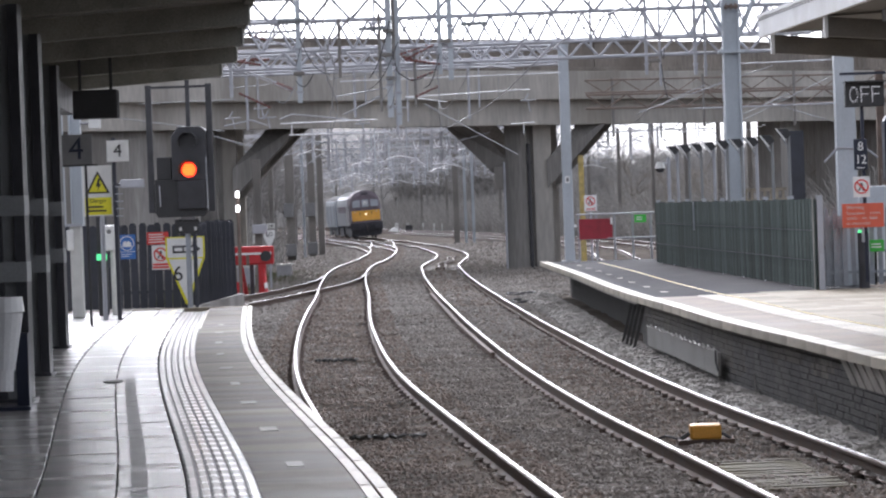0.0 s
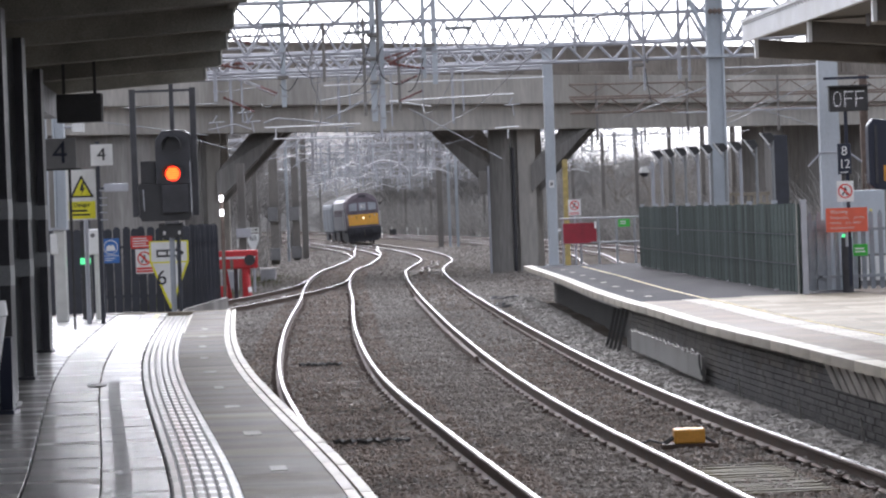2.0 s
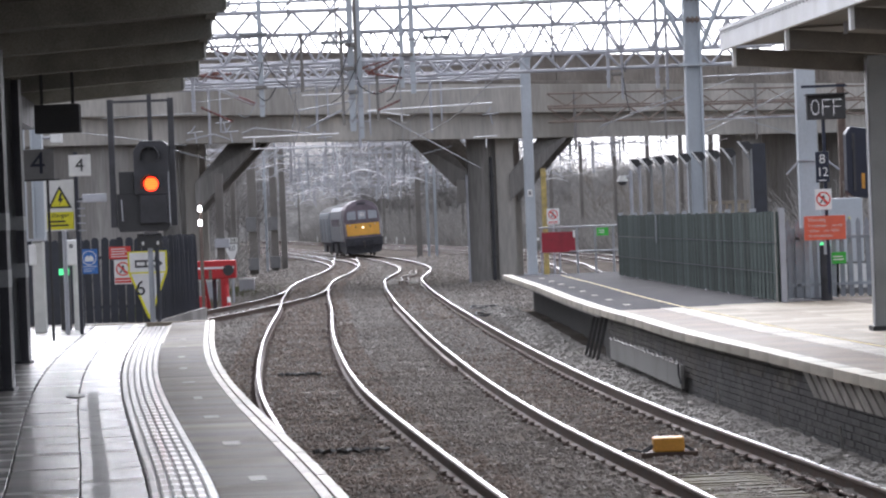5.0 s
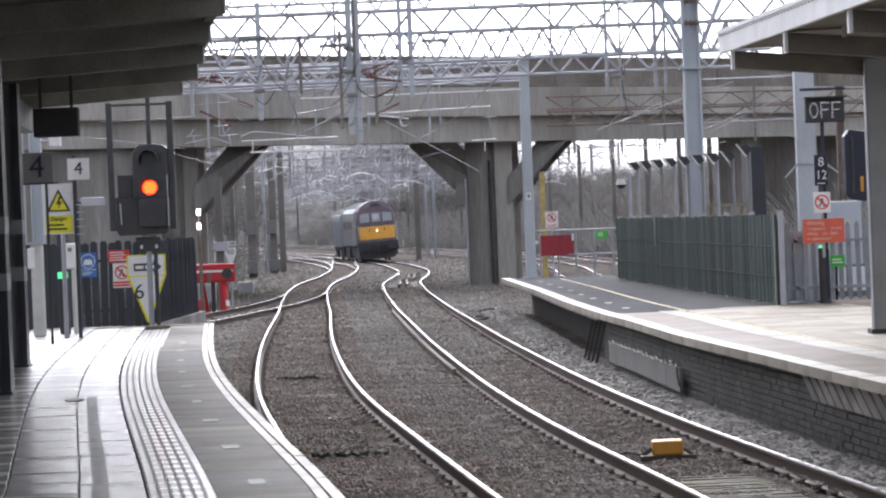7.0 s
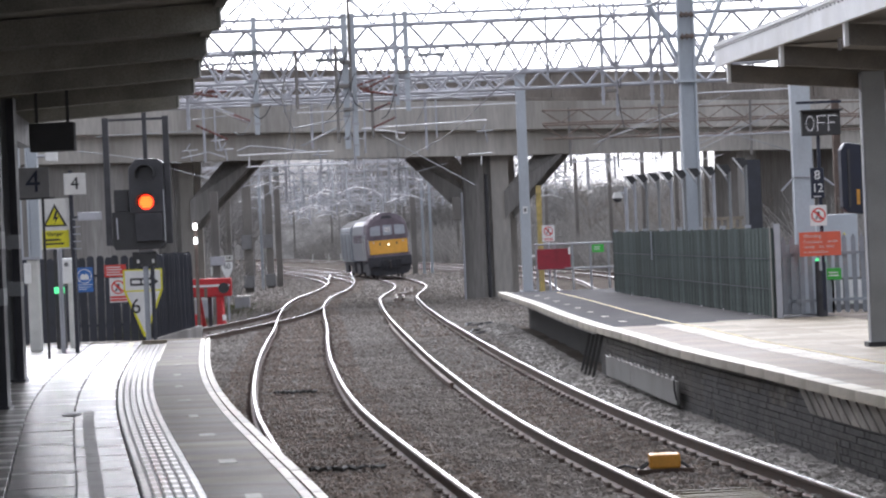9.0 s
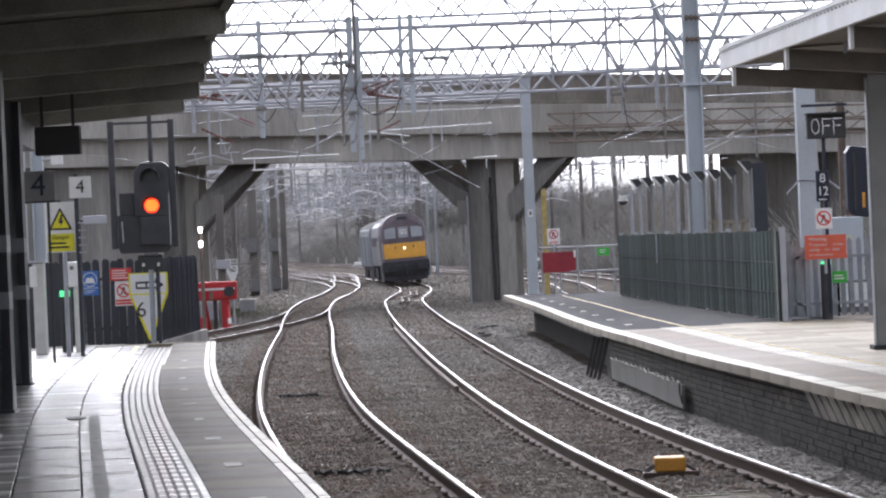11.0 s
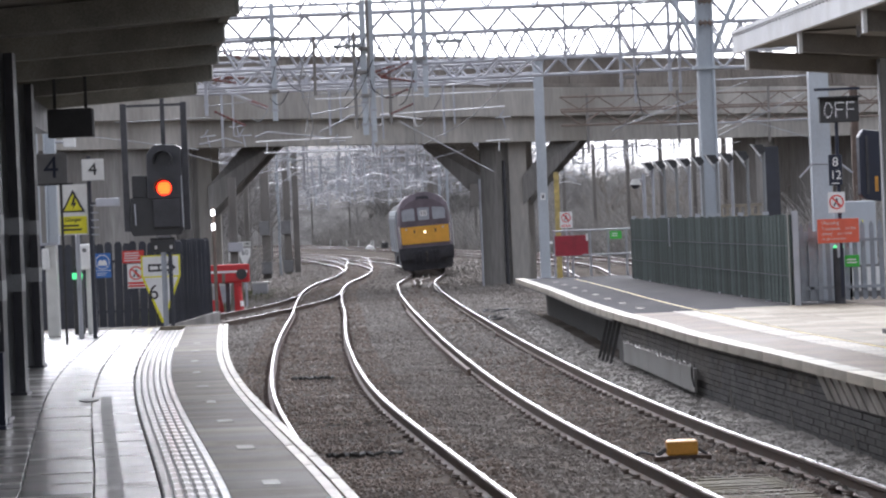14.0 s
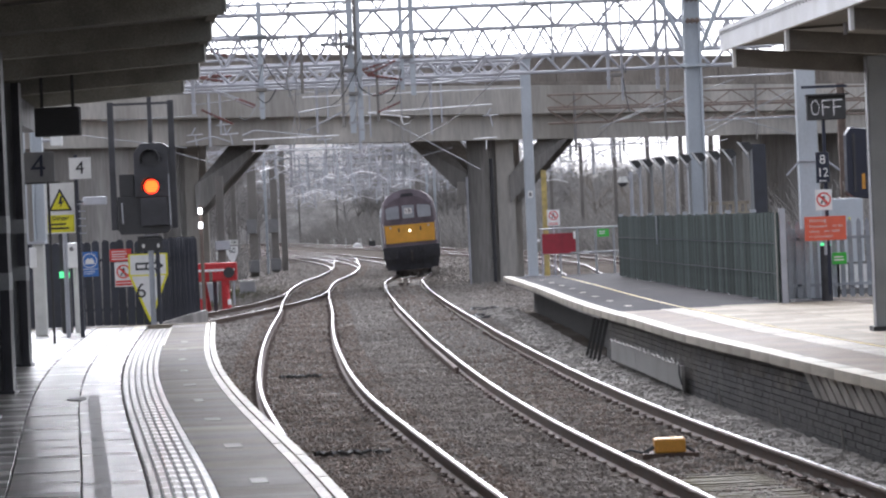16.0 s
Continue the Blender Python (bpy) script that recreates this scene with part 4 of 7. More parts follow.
def build_arms():
    t = thing("cantilever_arm", "bright steel registration arms and stays over the tracks", "cantilever arm")
    bright = (
        ((-3.75, 82, 6.02), (2.41, 82, 6.04)), ((-1.9, 80, 5.44), (1.49, 80, 5.53)), ((-5.58, 84, 4.96), (-2.83, 84, 4.98)), ((-5.35, 84, 4.63), (-2.49, 84, 4.61)),
        ((1.0, 84, 4.72), (1.68, 84, 4.74)), ((-5.26, 84, 4.92), (-5.27, 84, 4.6)), ((1.37, 84, 4.67), (1.36, 84, 4.41)), ((-0.76, 80, 5.27), (-1.83, 80, 5.44)))
    for a, b in bright:
        part("arm", Shape().tube(a, b, 0.018, 6), "bright_wire", t, "bright galvanised tube")
    dull = (
        ((-1.37, 80, 5.23), (1.08, 78, 3.74)), ((-6.03, 75, 7.24), (-4.19, 75, 6.37)), ((-6.15, 75, 6.16), (-4.66, 75, 5.52)), ((-3.94, 78, 5.9), (-2.28, 78, 6.13)),
        ((-3.66, 78, 5.44), (-2.37, 78, 5.64)), ((-3.53, 78, 4.96), (-2.53, 78, 5.39)), ((-3.45, 79, 5.04), (-2.52, 79, 5.49)), ((-0.18, 82, 6.39), (1.15, 82, 6.21)),
        ((-1.92, 76, 6.06), (-3.1, 76, 5.86)), ((-6.0, 76, 6.46), (-2.2, 76, 6.36)), ((-2.37, 80, 5.28), (-1.29, 80, 5.49)), ((0.39, 86, 4.54), (-0.61, 86, 4.31)),
        ((4.93, 90, 5.03), (7.04, 90, 5.86)), ((5.03, 90, 5.1), (9.14, 90, 6.38)), ((5.51, 88, 5.22), (7.91, 88, 6.0)), ((5.77, 80, 4.84), (9.93, 80, 4.87)),
        ((6.87, 78, 5.93), (9.28, 78, 5.92)), ((7.15, 80, 4.6), (8.55, 80, 5.16)), ((7.48, 82, 4.55), (9.89, 82, 5.65)), ((8.33, 84, 5.08), (10.24, 84, 4.43)),
        ((-10.99, 80, 5.36), (-6.86, 80, 4.69)), ((-9.37, 82, 5.59), (-6.68, 82, 5.63)), ((-7.51, 82, 4.68), (-6.27, 82, 4.28)), ((-6.51, 80, 5.86), (-5.58, 80, 5.93)))
    for a, b in dull:
        part("stay", Shape().tube(a, b, 0.013, 5), "wire", t)
    rods = (
        ((-6.37, 79.0, 6.38), (-4.86, 79.0, 5.72)),
        ((-5.88, 77.0, 7.1), (-4.08, 77.0, 6.56)),
        ((-6.12, 78.0, 6.49), (-3.73, 78.0, 6.49)),
        ((-3.76, 79.0, 5.48), (-2.31, 79.0, 5.68)),
        ((-3.51, 79.0, 5.0), (-2.49, 79.0, 5.46)),
        ((-6.94, 81.0, 4.86), (-6.19, 81.0, 5.0)),
        ((-6.19, 81.0, 5.0), (-5.74, 81.0, 4.84)),
        ((-5.46, 82.0, 5.03), (-5.11, 82.0, 5.16)),
        ((-5.11, 82.0, 5.16), (-3.55, 82.0, 4.95)),
        ((-0.11, 78.0, 6.19), (1.07, 78.0, 6.02)),
        ((5.95, 80.0, 4.85), (9.77, 80.0, 4.84)),
        ((7.31, 80.0, 6.02), (9.82, 80.0, 6.04)),
    )
    for k, (a, b) in enumerate(rods):
        part("rod", Shape().tube(a, b, 0.02, 6), "galv", t, "pale jointed stay rod")
        if k < 3:
            end = a if k else b
            insulator(t, end, Vector(end).lerp(Vector(b if k else a), 0.3), 0.05, "porcelain", 8)
    # small ladder-like fittings with insulators
    for p in ((-5.81, 80, 5.27), (-5.65, 80, 5.01), (-6.78, 82, 5.09), (1.48, 82, 5.29), (-2.02, 78, 5.07), (-3.24, 84, 4.87)):
        p = Vector(p)
        part("bracket", Shape().tube(p + Vector((-0.22, 0, 0)), p + Vector((0.22, 0, 0.02)), 0.018).tube(p, p + Vector((0.05, 0, -0.3)), 0.02).tube(p + Vector((-0.1, 0, 0.02)), p + Vector((0.02, 0, 0.2)), 0.02), "galv", t)
    for a, b in (((-1.88, 75, 6.34), (-1.15, 75, 6.56)), ((-1.81, 75, 6.29), (-1.17, 75, 6.09)), ((-1.64, 76, 5.72), (-1.05, 76, 5.92)), ((-6.08, 76, 6.38), (-5.49, 76, 6.44)), ((-5.36, 78, 5.87), (-4.85, 78, 5.64))):
        insulator(t, a, b, 0.045, "porcelain", 8)


def build_far_portals():
    rng = random.Random(21)
    for k, y in enumerate((132, 145, 158, 172, 186, 201, 216, 233, 250, 268, 288, 308, 330, 380, 430)):
        g = thing("overhead_line_portal", "distant grey lattice portal with drop tubes and arms", "overhead line portal", at=(TRACK_R.at(y) - 0.2, y, 0), group="portals beyond the bridge")
        left = -17.0 if y < 240 else -9.0
        top = 6.9 + 0.35 * math.sin(k * 2.1)
        lattice(g, 0, left, 15.0, top - 0.5, top, 0.9, 0.020)
        for x in (left, 15.0):
            m = part("mast", mast_shape(0.24, 0.24, 7.8), "mast_dark", g)
            m.location = (x, 0, -0.5)
        for x in (-6.6, -5.2, -3.8, -2.6, -1.4, -0.3, 0.8, 2.2, 3.6, 5.4, 7.6, 10.2, 12.0):
            x += rng.uniform(-0.45, 0.45)
            z = rng.uniform(4.6, 5.5)
            w = rng.uniform(0.025, 0.06)
            pale = rng.choice(("mast", "galv", "wire"))
            part("drop_tube", Shape().box(x - w, x + w, -w, w, z - 0.2, top - 0.3), pale, g)
            s = rng.choice((-1, 1))
            reach = rng.uniform(0.8, 1.9)
            part("arm", Shape().path([(x, 0, z + 0.1), (x + s * reach * 0.5, 0, z + rng.uniform(0.12, 0.3)), (x + s * reach, 0, z - 0.05)], 0.022), "bright_wire" if rng.random() < 0.35 else "galv", g)
            part("stay", Shape().path([(x, 0, z + 0.9), (x + s * reach * 0.5, 0.1, z + 0.5), (x + s * reach * 0.8, 0, z + 0.1)], 0.018), "wire", g)
            part("stay", Shape().tube((x - s * 0.15, 0, top - 0.4), (x + s * reach, 0, z + rng.uniform(0.4, 0.9)), 0.018), "galv", g)
            loop = [(x + s * (0.1 + 0.25 * q), -0.1, z + 0.5 - 0.35 * math.sin(q * 3.14)) for q in np.linspace(0, 1, 6)]
            part("jumper", Shape().path(loop, 0.016, 4), "mast_dark" if rng.random() < 0.5 else "bright_wire", g)
            insulator(g, (x + s * 0.1, 0, z + 0.9), (x + s * 0.6, 0, z + 0.78), 0.06, "grey_ins", 4)
    # extra pair of masts that stand under the bridge's left span
    for x, y, wide in ((-9.72, 171, 0.42), (-9.2, 171, 0.36), (-10.2, 171, 0.13), (-10.65, 166, 0.5), (-11.3, 160, 0.26), (-1.58, 205, 0.38), (-0.95, 206, 0.18), (-0.4, 206, 0.19)):
        m = thing("line_mast", "brown-grey steel mast beyond the bridge", "overhead line mast", at=(x, y, -0.5), group="masts beyond the bridge")
        part("upright", mast_shape(wide, 0.3, 7.4), "mast" if wide < 0.2 else "mast_dark", m)
        if wide > 0.4:
            part("number_plate", Shape().box(0.05, 0.2, -0.2, -0.16, 2.6, 2.85), "white", m)
            part("cabinet", Shape().box(-0.3, 0.3, -0.55, -0.16, 0.4, 1.1), "sign_grey", m, "dark equipment box", bevel=0.03)
            part("cabinet", Shape().box(-0.35, 0.2, -0.5, -0.16, 2.6, 3.4), "sign_grey", m, "dark equipment box", bevel=0.03)


def build_wires():
    for line, off, tag in ((TRACK_L, 0.0, "near"), (TRACK_R, 0.0, "far"), (TRACK_R, 7.4, "side"), (TRACK_R, 10.9, "side")):
        t = thing("overhead_wire", "thin dark contact and catenary wires above a track", "overhead wire", kind="structure")
        y0 = 30 if off == 0 else 80
        supports = [y0, 75, 98, 132, 158, 186, 216, 250] if line is TRACK_L else [y0, 75, 98, 132, 158, 186, 216, 250, 288, 330, 380]
        if off:
            supports = supports[2:]
        con, cat = [], []
        drops = Shape()
        for a, b in zip(supports, supports[1:]):
            for i in range(8):
                y = a + (b - a) * i / 8
                q = i / 8
                x, yy = line.side(y, off + 0.2 * math.sin(y * 0.12))
                zc = 5.95 - 0.75 * 4 * q * (1 - q) * 0.8
                con.append((x, yy, 4.75))
                cat.append((x, yy, zc))
                if i in (2, 4, 6):
                    drops.tube((x, yy, 4.75), (x, yy, zc), 0.006, 3)
        part("contact_wire", Shape().path(con, 0.011, 4), "wire", t)
        part("catenary_wire", Shape().path(cat, 0.011, 4), "wire", t)
        part("dropper", drops, "wire", t)


build_near_portal()
build_second_portal()
build_rusty_portal()
build_end_mast()
build_arms()
build_far_portals()
build_wires()


# ---- canopies ----
def build_canopy_left():
    c = thing("canopy_1", "grimy ribbed platform canopy underside on tilted beams", "canopy", kind="structure")
    ys = [-14.8 + i * 3.8 for i in range(16)]
    for i, y in enumerate(ys):
        a = EDGE_L.side(y, -0.31 if i == 15 else -0.08 if i == 14 else -0.03)
        b = EDGE_L.side(y, -2.55)
        e = EDGE_L.side(y, -6.5)
        s = Shape()
        w = 0.09
        for (p, zp), (q, zq) in (((a, 4.42), (b, 4.28)), ((b, 4.28), (e, 4.50))):
            v = []
            for (x, yy), z in ((p, zp), (q, zq)):
                v += [(x, yy - w, z), (x, yy + w, z), (x, yy + w, z + 0.24), (x, yy - w, z + 0.24)]
            s.add(v, [(0, 1, 2, 3), (4, 7, 6, 5), (0, 4, 5, 1), (1, 5, 6, 2), (2, 6, 7, 3), (3, 7, 4, 0)])
        part("beam", s, "roof", c)
        part("beam_end", Shape().box(a[0] - 0.015, a[0] + 0.02, a[1] - w - 0.01, a[1] + w + 0.01, 4.44, 4.66), "roof_pale", c)
    # roof sheets, each lapped over the next like a slate
    for y0, y1 in zip(ys, ys[1:]):
        for o0, o1, z0, z1 in ((-0.27 if y1 > 42 else 0.0, -2.55, 4.68, 4.54), (-2.55, -6.5, 4.54, 4.76)):
            v = []
            for y, lift in ((y0 - 0.05, 0.14), (y1 + 0.1, 0.0)):
                for o, z in ((o0, z0), (o1, z1)):
                    x, yy = EDGE_L.side(y, o)
                    v += [(x, yy, z + lift), (x, yy, z + lift + 0.03)]
            part("roof_sheet", Shape().add(v, [(0, 2, 6, 4), (1, 5, 7, 3), (0, 4, 5, 1), (2, 3, 7, 6), (0, 1, 3, 2), (4, 6, 7, 5)]), "roof", c)
    part("gutter", Shape().sweep(EDGE_L.run(-14, 38.2, 1.0, -0.03), [(-0.05, 4.62), (0.05, 4.62), (0.06, 4.76), (-0.06, 4.76)]), "roof_pale", c)
    # beam coloured black to keep this corner of the canopy dark
    part("valley_beam", Shape().sweep(EDGE_L.run(-14, 42.2, 1.0, -2.55), [(-0.12, 3.94), (0.12, 3.94), (0.12, 4.30), (-0.12, 4.30)]), "black", c)
    part("end_board", Shape().sweep([(*EDGE_L.side(42.3, -6.5), 0), (*EDGE_L.side(42.3, -2.55), 0)], [(0, 4.15), (0.06, 4.15), (0.06, 4.7), (0, 4.7)]), "roof", c)
    for x, yy in ((-5.1, 35.0), (-4.42, 29.0), (-3.98, 24.9), (-3.45, 19.5), (-2.9, 13.5), (-2.3, 7.5)):
        k = thing("canopy_column", "grey and black steel column with white bands under the canopy", "column", at=(x, yy, DECK_L), group="columns of the left canopy")
        part("web", Shape().box(-0.06, 0.05, -0.05, 0.05, 0, 3.37), "col_grey", k, "grey painted web")
        part("flange", Shape().box(0.05, 0.14, -0.12, 0.12, 0, 3.37), "black", k, "black flange")
        part("flange", Shape().box(-0.18, -0.06, -0.12, 0.12, 0, 3.37), "black", k)
        for z in (1.02, 1.58):
            part("band", Shape().box(-0.185, 0.145, -0.125, 0.125, z, z + 0.17), "col_grey", k, "pale grey band")
        part("foot", Shape().box(-0.2, 0.16, -0.16, 0.16, 0, 0.03), "black", k)
    for x, y, z in ((-5.79, 40.0, 4.30), (-5.34, 34.6, 4.30), (-4.5, 28.0, 4.30)):
        l = thing("bulkhead_lamp", "round dark lamp bowl with pale rim under the canopy", "lamp", at=(x, y, z), group="canopy lamps")
        part("body", Shape().tube((0, 0, -0.02), (0, 0, 0.22), 0.15, 18, 0.11), "black_matt", l)
        part("rim", Shape().tube((0, 0, -0.05), (0, 0, -0.02), 0.145, 18, 0.155), "col_grey", l, "pale grey rim")
        part("glass", Shape().tube((0, 0, -0.09), (0, 0, -0.05), 0.07, 16, 0.12), "sign_grey", l)
    # added wall, coloured black so that the space behind the columns stays dark
    part_wall = Shape().sweep(EDGE_L.run(-19, 40.0, 2.0, -2.78), [(-0.3, 0), (0, 0), (0, 4.3), (-0.3, 4.3)])
    tagged(part("wall_west", part_wall, "black"), "added black backing wall behind the canopy columns", "wall", kind="structure")


def build_canopy_right():
    c = thing("canopy_2", "platform canopy with white fascia and brown beams", "canopy", kind="structure")
    run = EDGE_R.run(-15, 38.6, 0.8, 0.55)
    fascia = part("fascia", Shape().sweep([(x, y, 0) for x, y, z in run], [(-0.03, 4.50), (0.03, 4.50), (0.03, 4.77), (-0.03, 4.77)]), "fascia", c, "white painted fascia")
    part("fascia_trim", Shape().sweep([(x, y, 0) for x, y, z in run], [(-0.05, 4.75), (0.04, 4.75), (0.04, 4.80), (-0.05, 4.80)]), "fascia", c)
    for i in range(0, len(run) - 1):
        a, b = Vector(run[i]), Vector(run[i + 1])
        rivets = Shape()
        for q in (0.0, 0.25, 0.5, 0.75):
            d = a.lerp(b, q)
            rivets.tube((d.x - 0.03, d.y, 4.72), (d.x - 0.045, d.y, 4.72), 0.012, 6, 0.006)
        if a.y > 20:
            part("rivet_row", rivets, "sign_grey", fascia, "row of small grey rivets")
    part("end_board", Shape().sweep([(*EDGE_R.side(38.3, 1.3), 0), (*EDGE_R.side(38.3, 3.5), 0)], [(0, 4.34), (0.05, 4.34), (0.05, 4.78), (0, 4.78)]), "beam", c)
    part("roof", Shape().sweep(EDGE_R.run(-15, 38.5, 0.8, 0.6), [(0, 4.70), (3.6, 4.95), (3.6, 5.0), (0, 4.76)]), "beam", c)
    for i in range(10):
        y = 38.0 - i * 3.55
        a, b = EDGE_R.side(y, 0.62), EDGE_R.side(y, 3.2)
        v = []
        for (x, yy), z in ((a, 4.44), (b, 4.22)):
            v += [(x, yy - 0.06, z - 0.17), (x, yy + 0.06, z - 0.17), (x, yy + 0.06, z + 0.06), (x, yy - 0.06, z + 0.06)]
        part("beam", Shape().add(v, [(0, 1, 2, 3), (4, 7, 6, 5), (0, 4, 5, 1), (1, 5, 6, 2), (2, 6, 7, 3), (3, 7, 4, 0)]), "beam", c, bevel=0.01)
        part("beam_end", Shape().box(a[0] - 0.04, a[0] + 0.0, a[1] - 0.08, a[1] + 0.08, 4.26, 4.52), "fascia", c, "white beam end")
        part("soffit", Shape().add([(*EDGE_R.side(y - 3.3, 0.62), 4.52), (*EDGE_R.side(y - 0.1, 0.62), 4.52), (*EDGE_R.side(y - 0.1, 3.2), 4.60), (*EDGE_R.side(y - 3.3, 3.2), 4.60)], [(0, 1, 2, 3)]), "beam", c)
    for i, y in enumerate((37.8, 30.7, 23.6)):
        x, yy = EDGE_R.side(y, 2.42)
        k = thing("canopy_column", "dark grey square steel column on the island platform", "column", at=(x, yy, DECK_R), group="columns of the right canopy")
        part("upright", Shape().box(-0.15, 0.15, -0.15, 0.15, 0, 3.55), "col_grey", k, bevel=0.015)
        part("edge_strip", Shape().box(-0.165, -0.151, -0.14, -0.05, 0, 3.5), "galv", k)
        part("foot", Shape().box(-0.2, 0.2, -0.2, 0.2, 0, 0.06), "black_matt", k)
    for y in (34, 27, 20):
        x, yy = EDGE_R.side(y, 1.2)
        part("seam", Shape().box(x - 0.02, x + 0.02, yy - 0.02, yy + 0.02, 4.4, 4.7), "galv", c)


build_canopy_left()
build_canopy_right()


# ---- signs and fixtures at the end of the left platform ----
def board(parent, x, z, w, h, material, name="board", y=0.0, t=0.012, label=""):
    return part(name, Shape().box(x - w / 2, x + w / 2, y - t, y, z - h / 2, z + h / 2), material, parent, label, bevel=0.003)


def bars(parent, x, z, w, h, rows, material, y=-0.016, fill=0.45, ragged=True):
    """Lines of writing too small to read."""
    for i in range(rows):
        q = z + h / 2 - (i + 0.5) * h / rows
        k = w * (1 - (0.3 * random.random() if ragged else 0))
        part("text_bar", Shape().box(x - w / 2, x - w / 2 + k, y - 0.002, y, q - h / rows * fill / 2, q + h / rows * fill / 2), material, parent)


def post(parent, x, z0, z1, r, material, y=0.03, square=False):
    s = Shape().box(x - r, x + r, y, y + 2 * r, z0, z1) if square else Shape().tube((x, y + r, z0), (x, y + r, z1), r, 10)
    return part("post", s, material, parent)


def no_entry_figure(parent, x, z, r, y=-0.016):
    """Prohibition ring with a plain walking shape behind its bar."""
    ring = part("ring", disc(r, y - 0.003, y, x, z, 24, r * 0.80), "sign_red", parent)
    part("figure", Shape().plate([(x - r * 0.1, z + r * 0.5), (x + r * 0.15, z + r * 0.5), (x + r * 0.2, z), (x + r * 0.4, z - r * 0.6), (x + r * 0.15, z - r * 0.6), (x, z - r * 0.1), (x - r * 0.3, z - r * 0.6), (x - r * 0.5, z - r * 0.55), (x - r * 0.15, z + r * 0.05)], y - 0.002, y), "black_matt", parent)
    a = math.pi / 4
    dx, dz, w = math.cos(a) * r * 0.85, math.sin(a) * r * 0.85, r * 0.09
    part("slash", Shape().plate([(x - dx - w, z + dz - w), (x - dx + w, z + dz + w), (x + dx + w, z - dz + w), (x + dx - w, z - dz - w)], y - 0.005, y - 0.003), "sign_red", parent)
    return ring


def build_left_signs():
    s = thing("platform_number_sign", "dark grey hanging board with black numeral four", "sign", at=(-5.73, 42.0, 0))
    board(s, 0, 3.44, 0.46, 0.43, "sign_grey")
    lettering("4", 0.450, "navy", s, (0, -0.016, 3.44))
    part("bar", Shape().box(-0.3, 0.3, -0.01, 0.03, 3.20, 3.225), "black_matt", s)
    post(s, 0.12, DECK_L, 3.4, 0.02, "black_matt")
    s = thing("platform_number_sign", "white square sign with black numeral four", "sign", at=(-5.38, 44.0, DECK_L))
    board(s, 0, 3.445 - DECK_L, 0.33, 0.32, "white")
    lettering("4", 0.27, "black_matt", s, (0, -0.016, 3.445 - DECK_L))
    post(s, -0.07, 0, 3.65 - DECK_L, 0.028, "palisade", square=True)
    for k in range(5):
        part("rung", Shape().box(-0.06, 0.05, 0.0, 0.04, 1.55 + k * 0.11, 1.565 + k * 0.11), "galv", s)
    s = thing("warning_sign", "white and yellow electrical danger sign with lightning triangle", "sign", at=(-5.72, 44.1, DECK_L))
    z = 2.86 - DECK_L
    board(s, 0, z, 0.45, 0.76, "white")
    part("triangle", Shape().plate([(-0.17, z - 0.04), (0.19, z - 0.04), (0.01, z + 0.30)], -0.018, -0.012), "black_matt", s)
    part("triangle_field", Shape().plate([(-0.125, z - 0.015), (0.145, z - 0.015), (0.01, z + 0.24)], -0.022, -0.018), "sign_yellow", s)
    part("lightning", Shape().plate([(0.02, z + 0.19), (0.05, z + 0.19), (0.03, z + 0.10), (0.07, z + 0.11), (0.0, z + 0.0), (0.02, z + 0.07), (-0.02, z + 0.06)], -0.026, -0.022), "black_matt", s)
    board(s, 0.01, z - 0.23, 0.40, 0.26, "sign_yellow", "panel", -0.012, 0.006)
    lettering("Danger", 0.085, "black_matt", s, (0.01, -0.02, z - 0.15))
    bars(s, 0.01, z - 0.27, 0.30, 0.12, 2, "black_matt", -0.02)
    post(s, 0.05, 0, 3.2 - DECK_L, 0.035, "galv", 0.01)
    s = thing("lineside_telephone", "pale grey telephone pillar with handset", "telephone", at=(-6.25, 45.4, DECK_L))
    part("pillar", Shape().box(-0.09, 0.09, -0.05, 0.15, 0, 1.42), "cream", s, bevel=0.02)
    part("handset", Shape().box(-0.13, -0.02, -0.12, -0.05, 1.05, 1.37), "white", s, bevel=0.02)
    part("hood", Shape().box(-0.15, 0.12, -0.1, 0.16, 1.42, 1.46), "galv", s)
    s = thing("help_point", "cream help point on a slim post", "help point", at=(-5.80, 46.0, DECK_L))
    post(s, 0.03, 0, 1.1, 0.04, "cream")
    part("case", Shape().box(-0.09, 0.09, -0.1, 0.06, 1.02, 1.42), "white", s, bevel=0.025)
    part("speaker", disc(0.035, -0.106, -0.1, 0, 1.32, 12), "sign_grey", s)
    s = thing("bollard_light", "black post with glowing green lamp", "lamp", at=(-5.95, 46.1, DECK_L))
    post(s, 0, 0, 1.6, 0.075, "black_matt", square=True)
    part("lamp", Shape().box(-0.08, 0.08, -0.03, 0.02, 0.87, 0.97), "green_lamp", s, "lit green lamp", bevel=0.01)
    s = thing("mandatory_sign", "blue and white safety sign on the fence", "sign", at=(-6.05, 50.287, 0))
    board(s, 0, 1.94, 0.29, 0.42, "sign_blue")
    part("circle", disc(0.125, -0.018, -0.012, 0, 2.0, 20, 0.112), "white", s)
    part("symbol", Shape().plate([(-0.08, 1.94), (0.08, 1.94), (0.07, 2.01), (0.03, 2.045), (0, 2.02), (-0.03, 2.045), (-0.07, 2.01)], -0.018, -0.012), "white", s)
    part("field", Shape().box(-0.13, 0.13, -0.016, -0.012, 1.75, 1.84), "sign_blue", s)
    part("field_line", Shape().box(-0.135, 0.135, -0.018, -0.012, 1.85, 1.86), "white", s)
    bars(s, 0.0, 1.795, 0.2, 0.07, 2, "white", -0.016, 0.3)
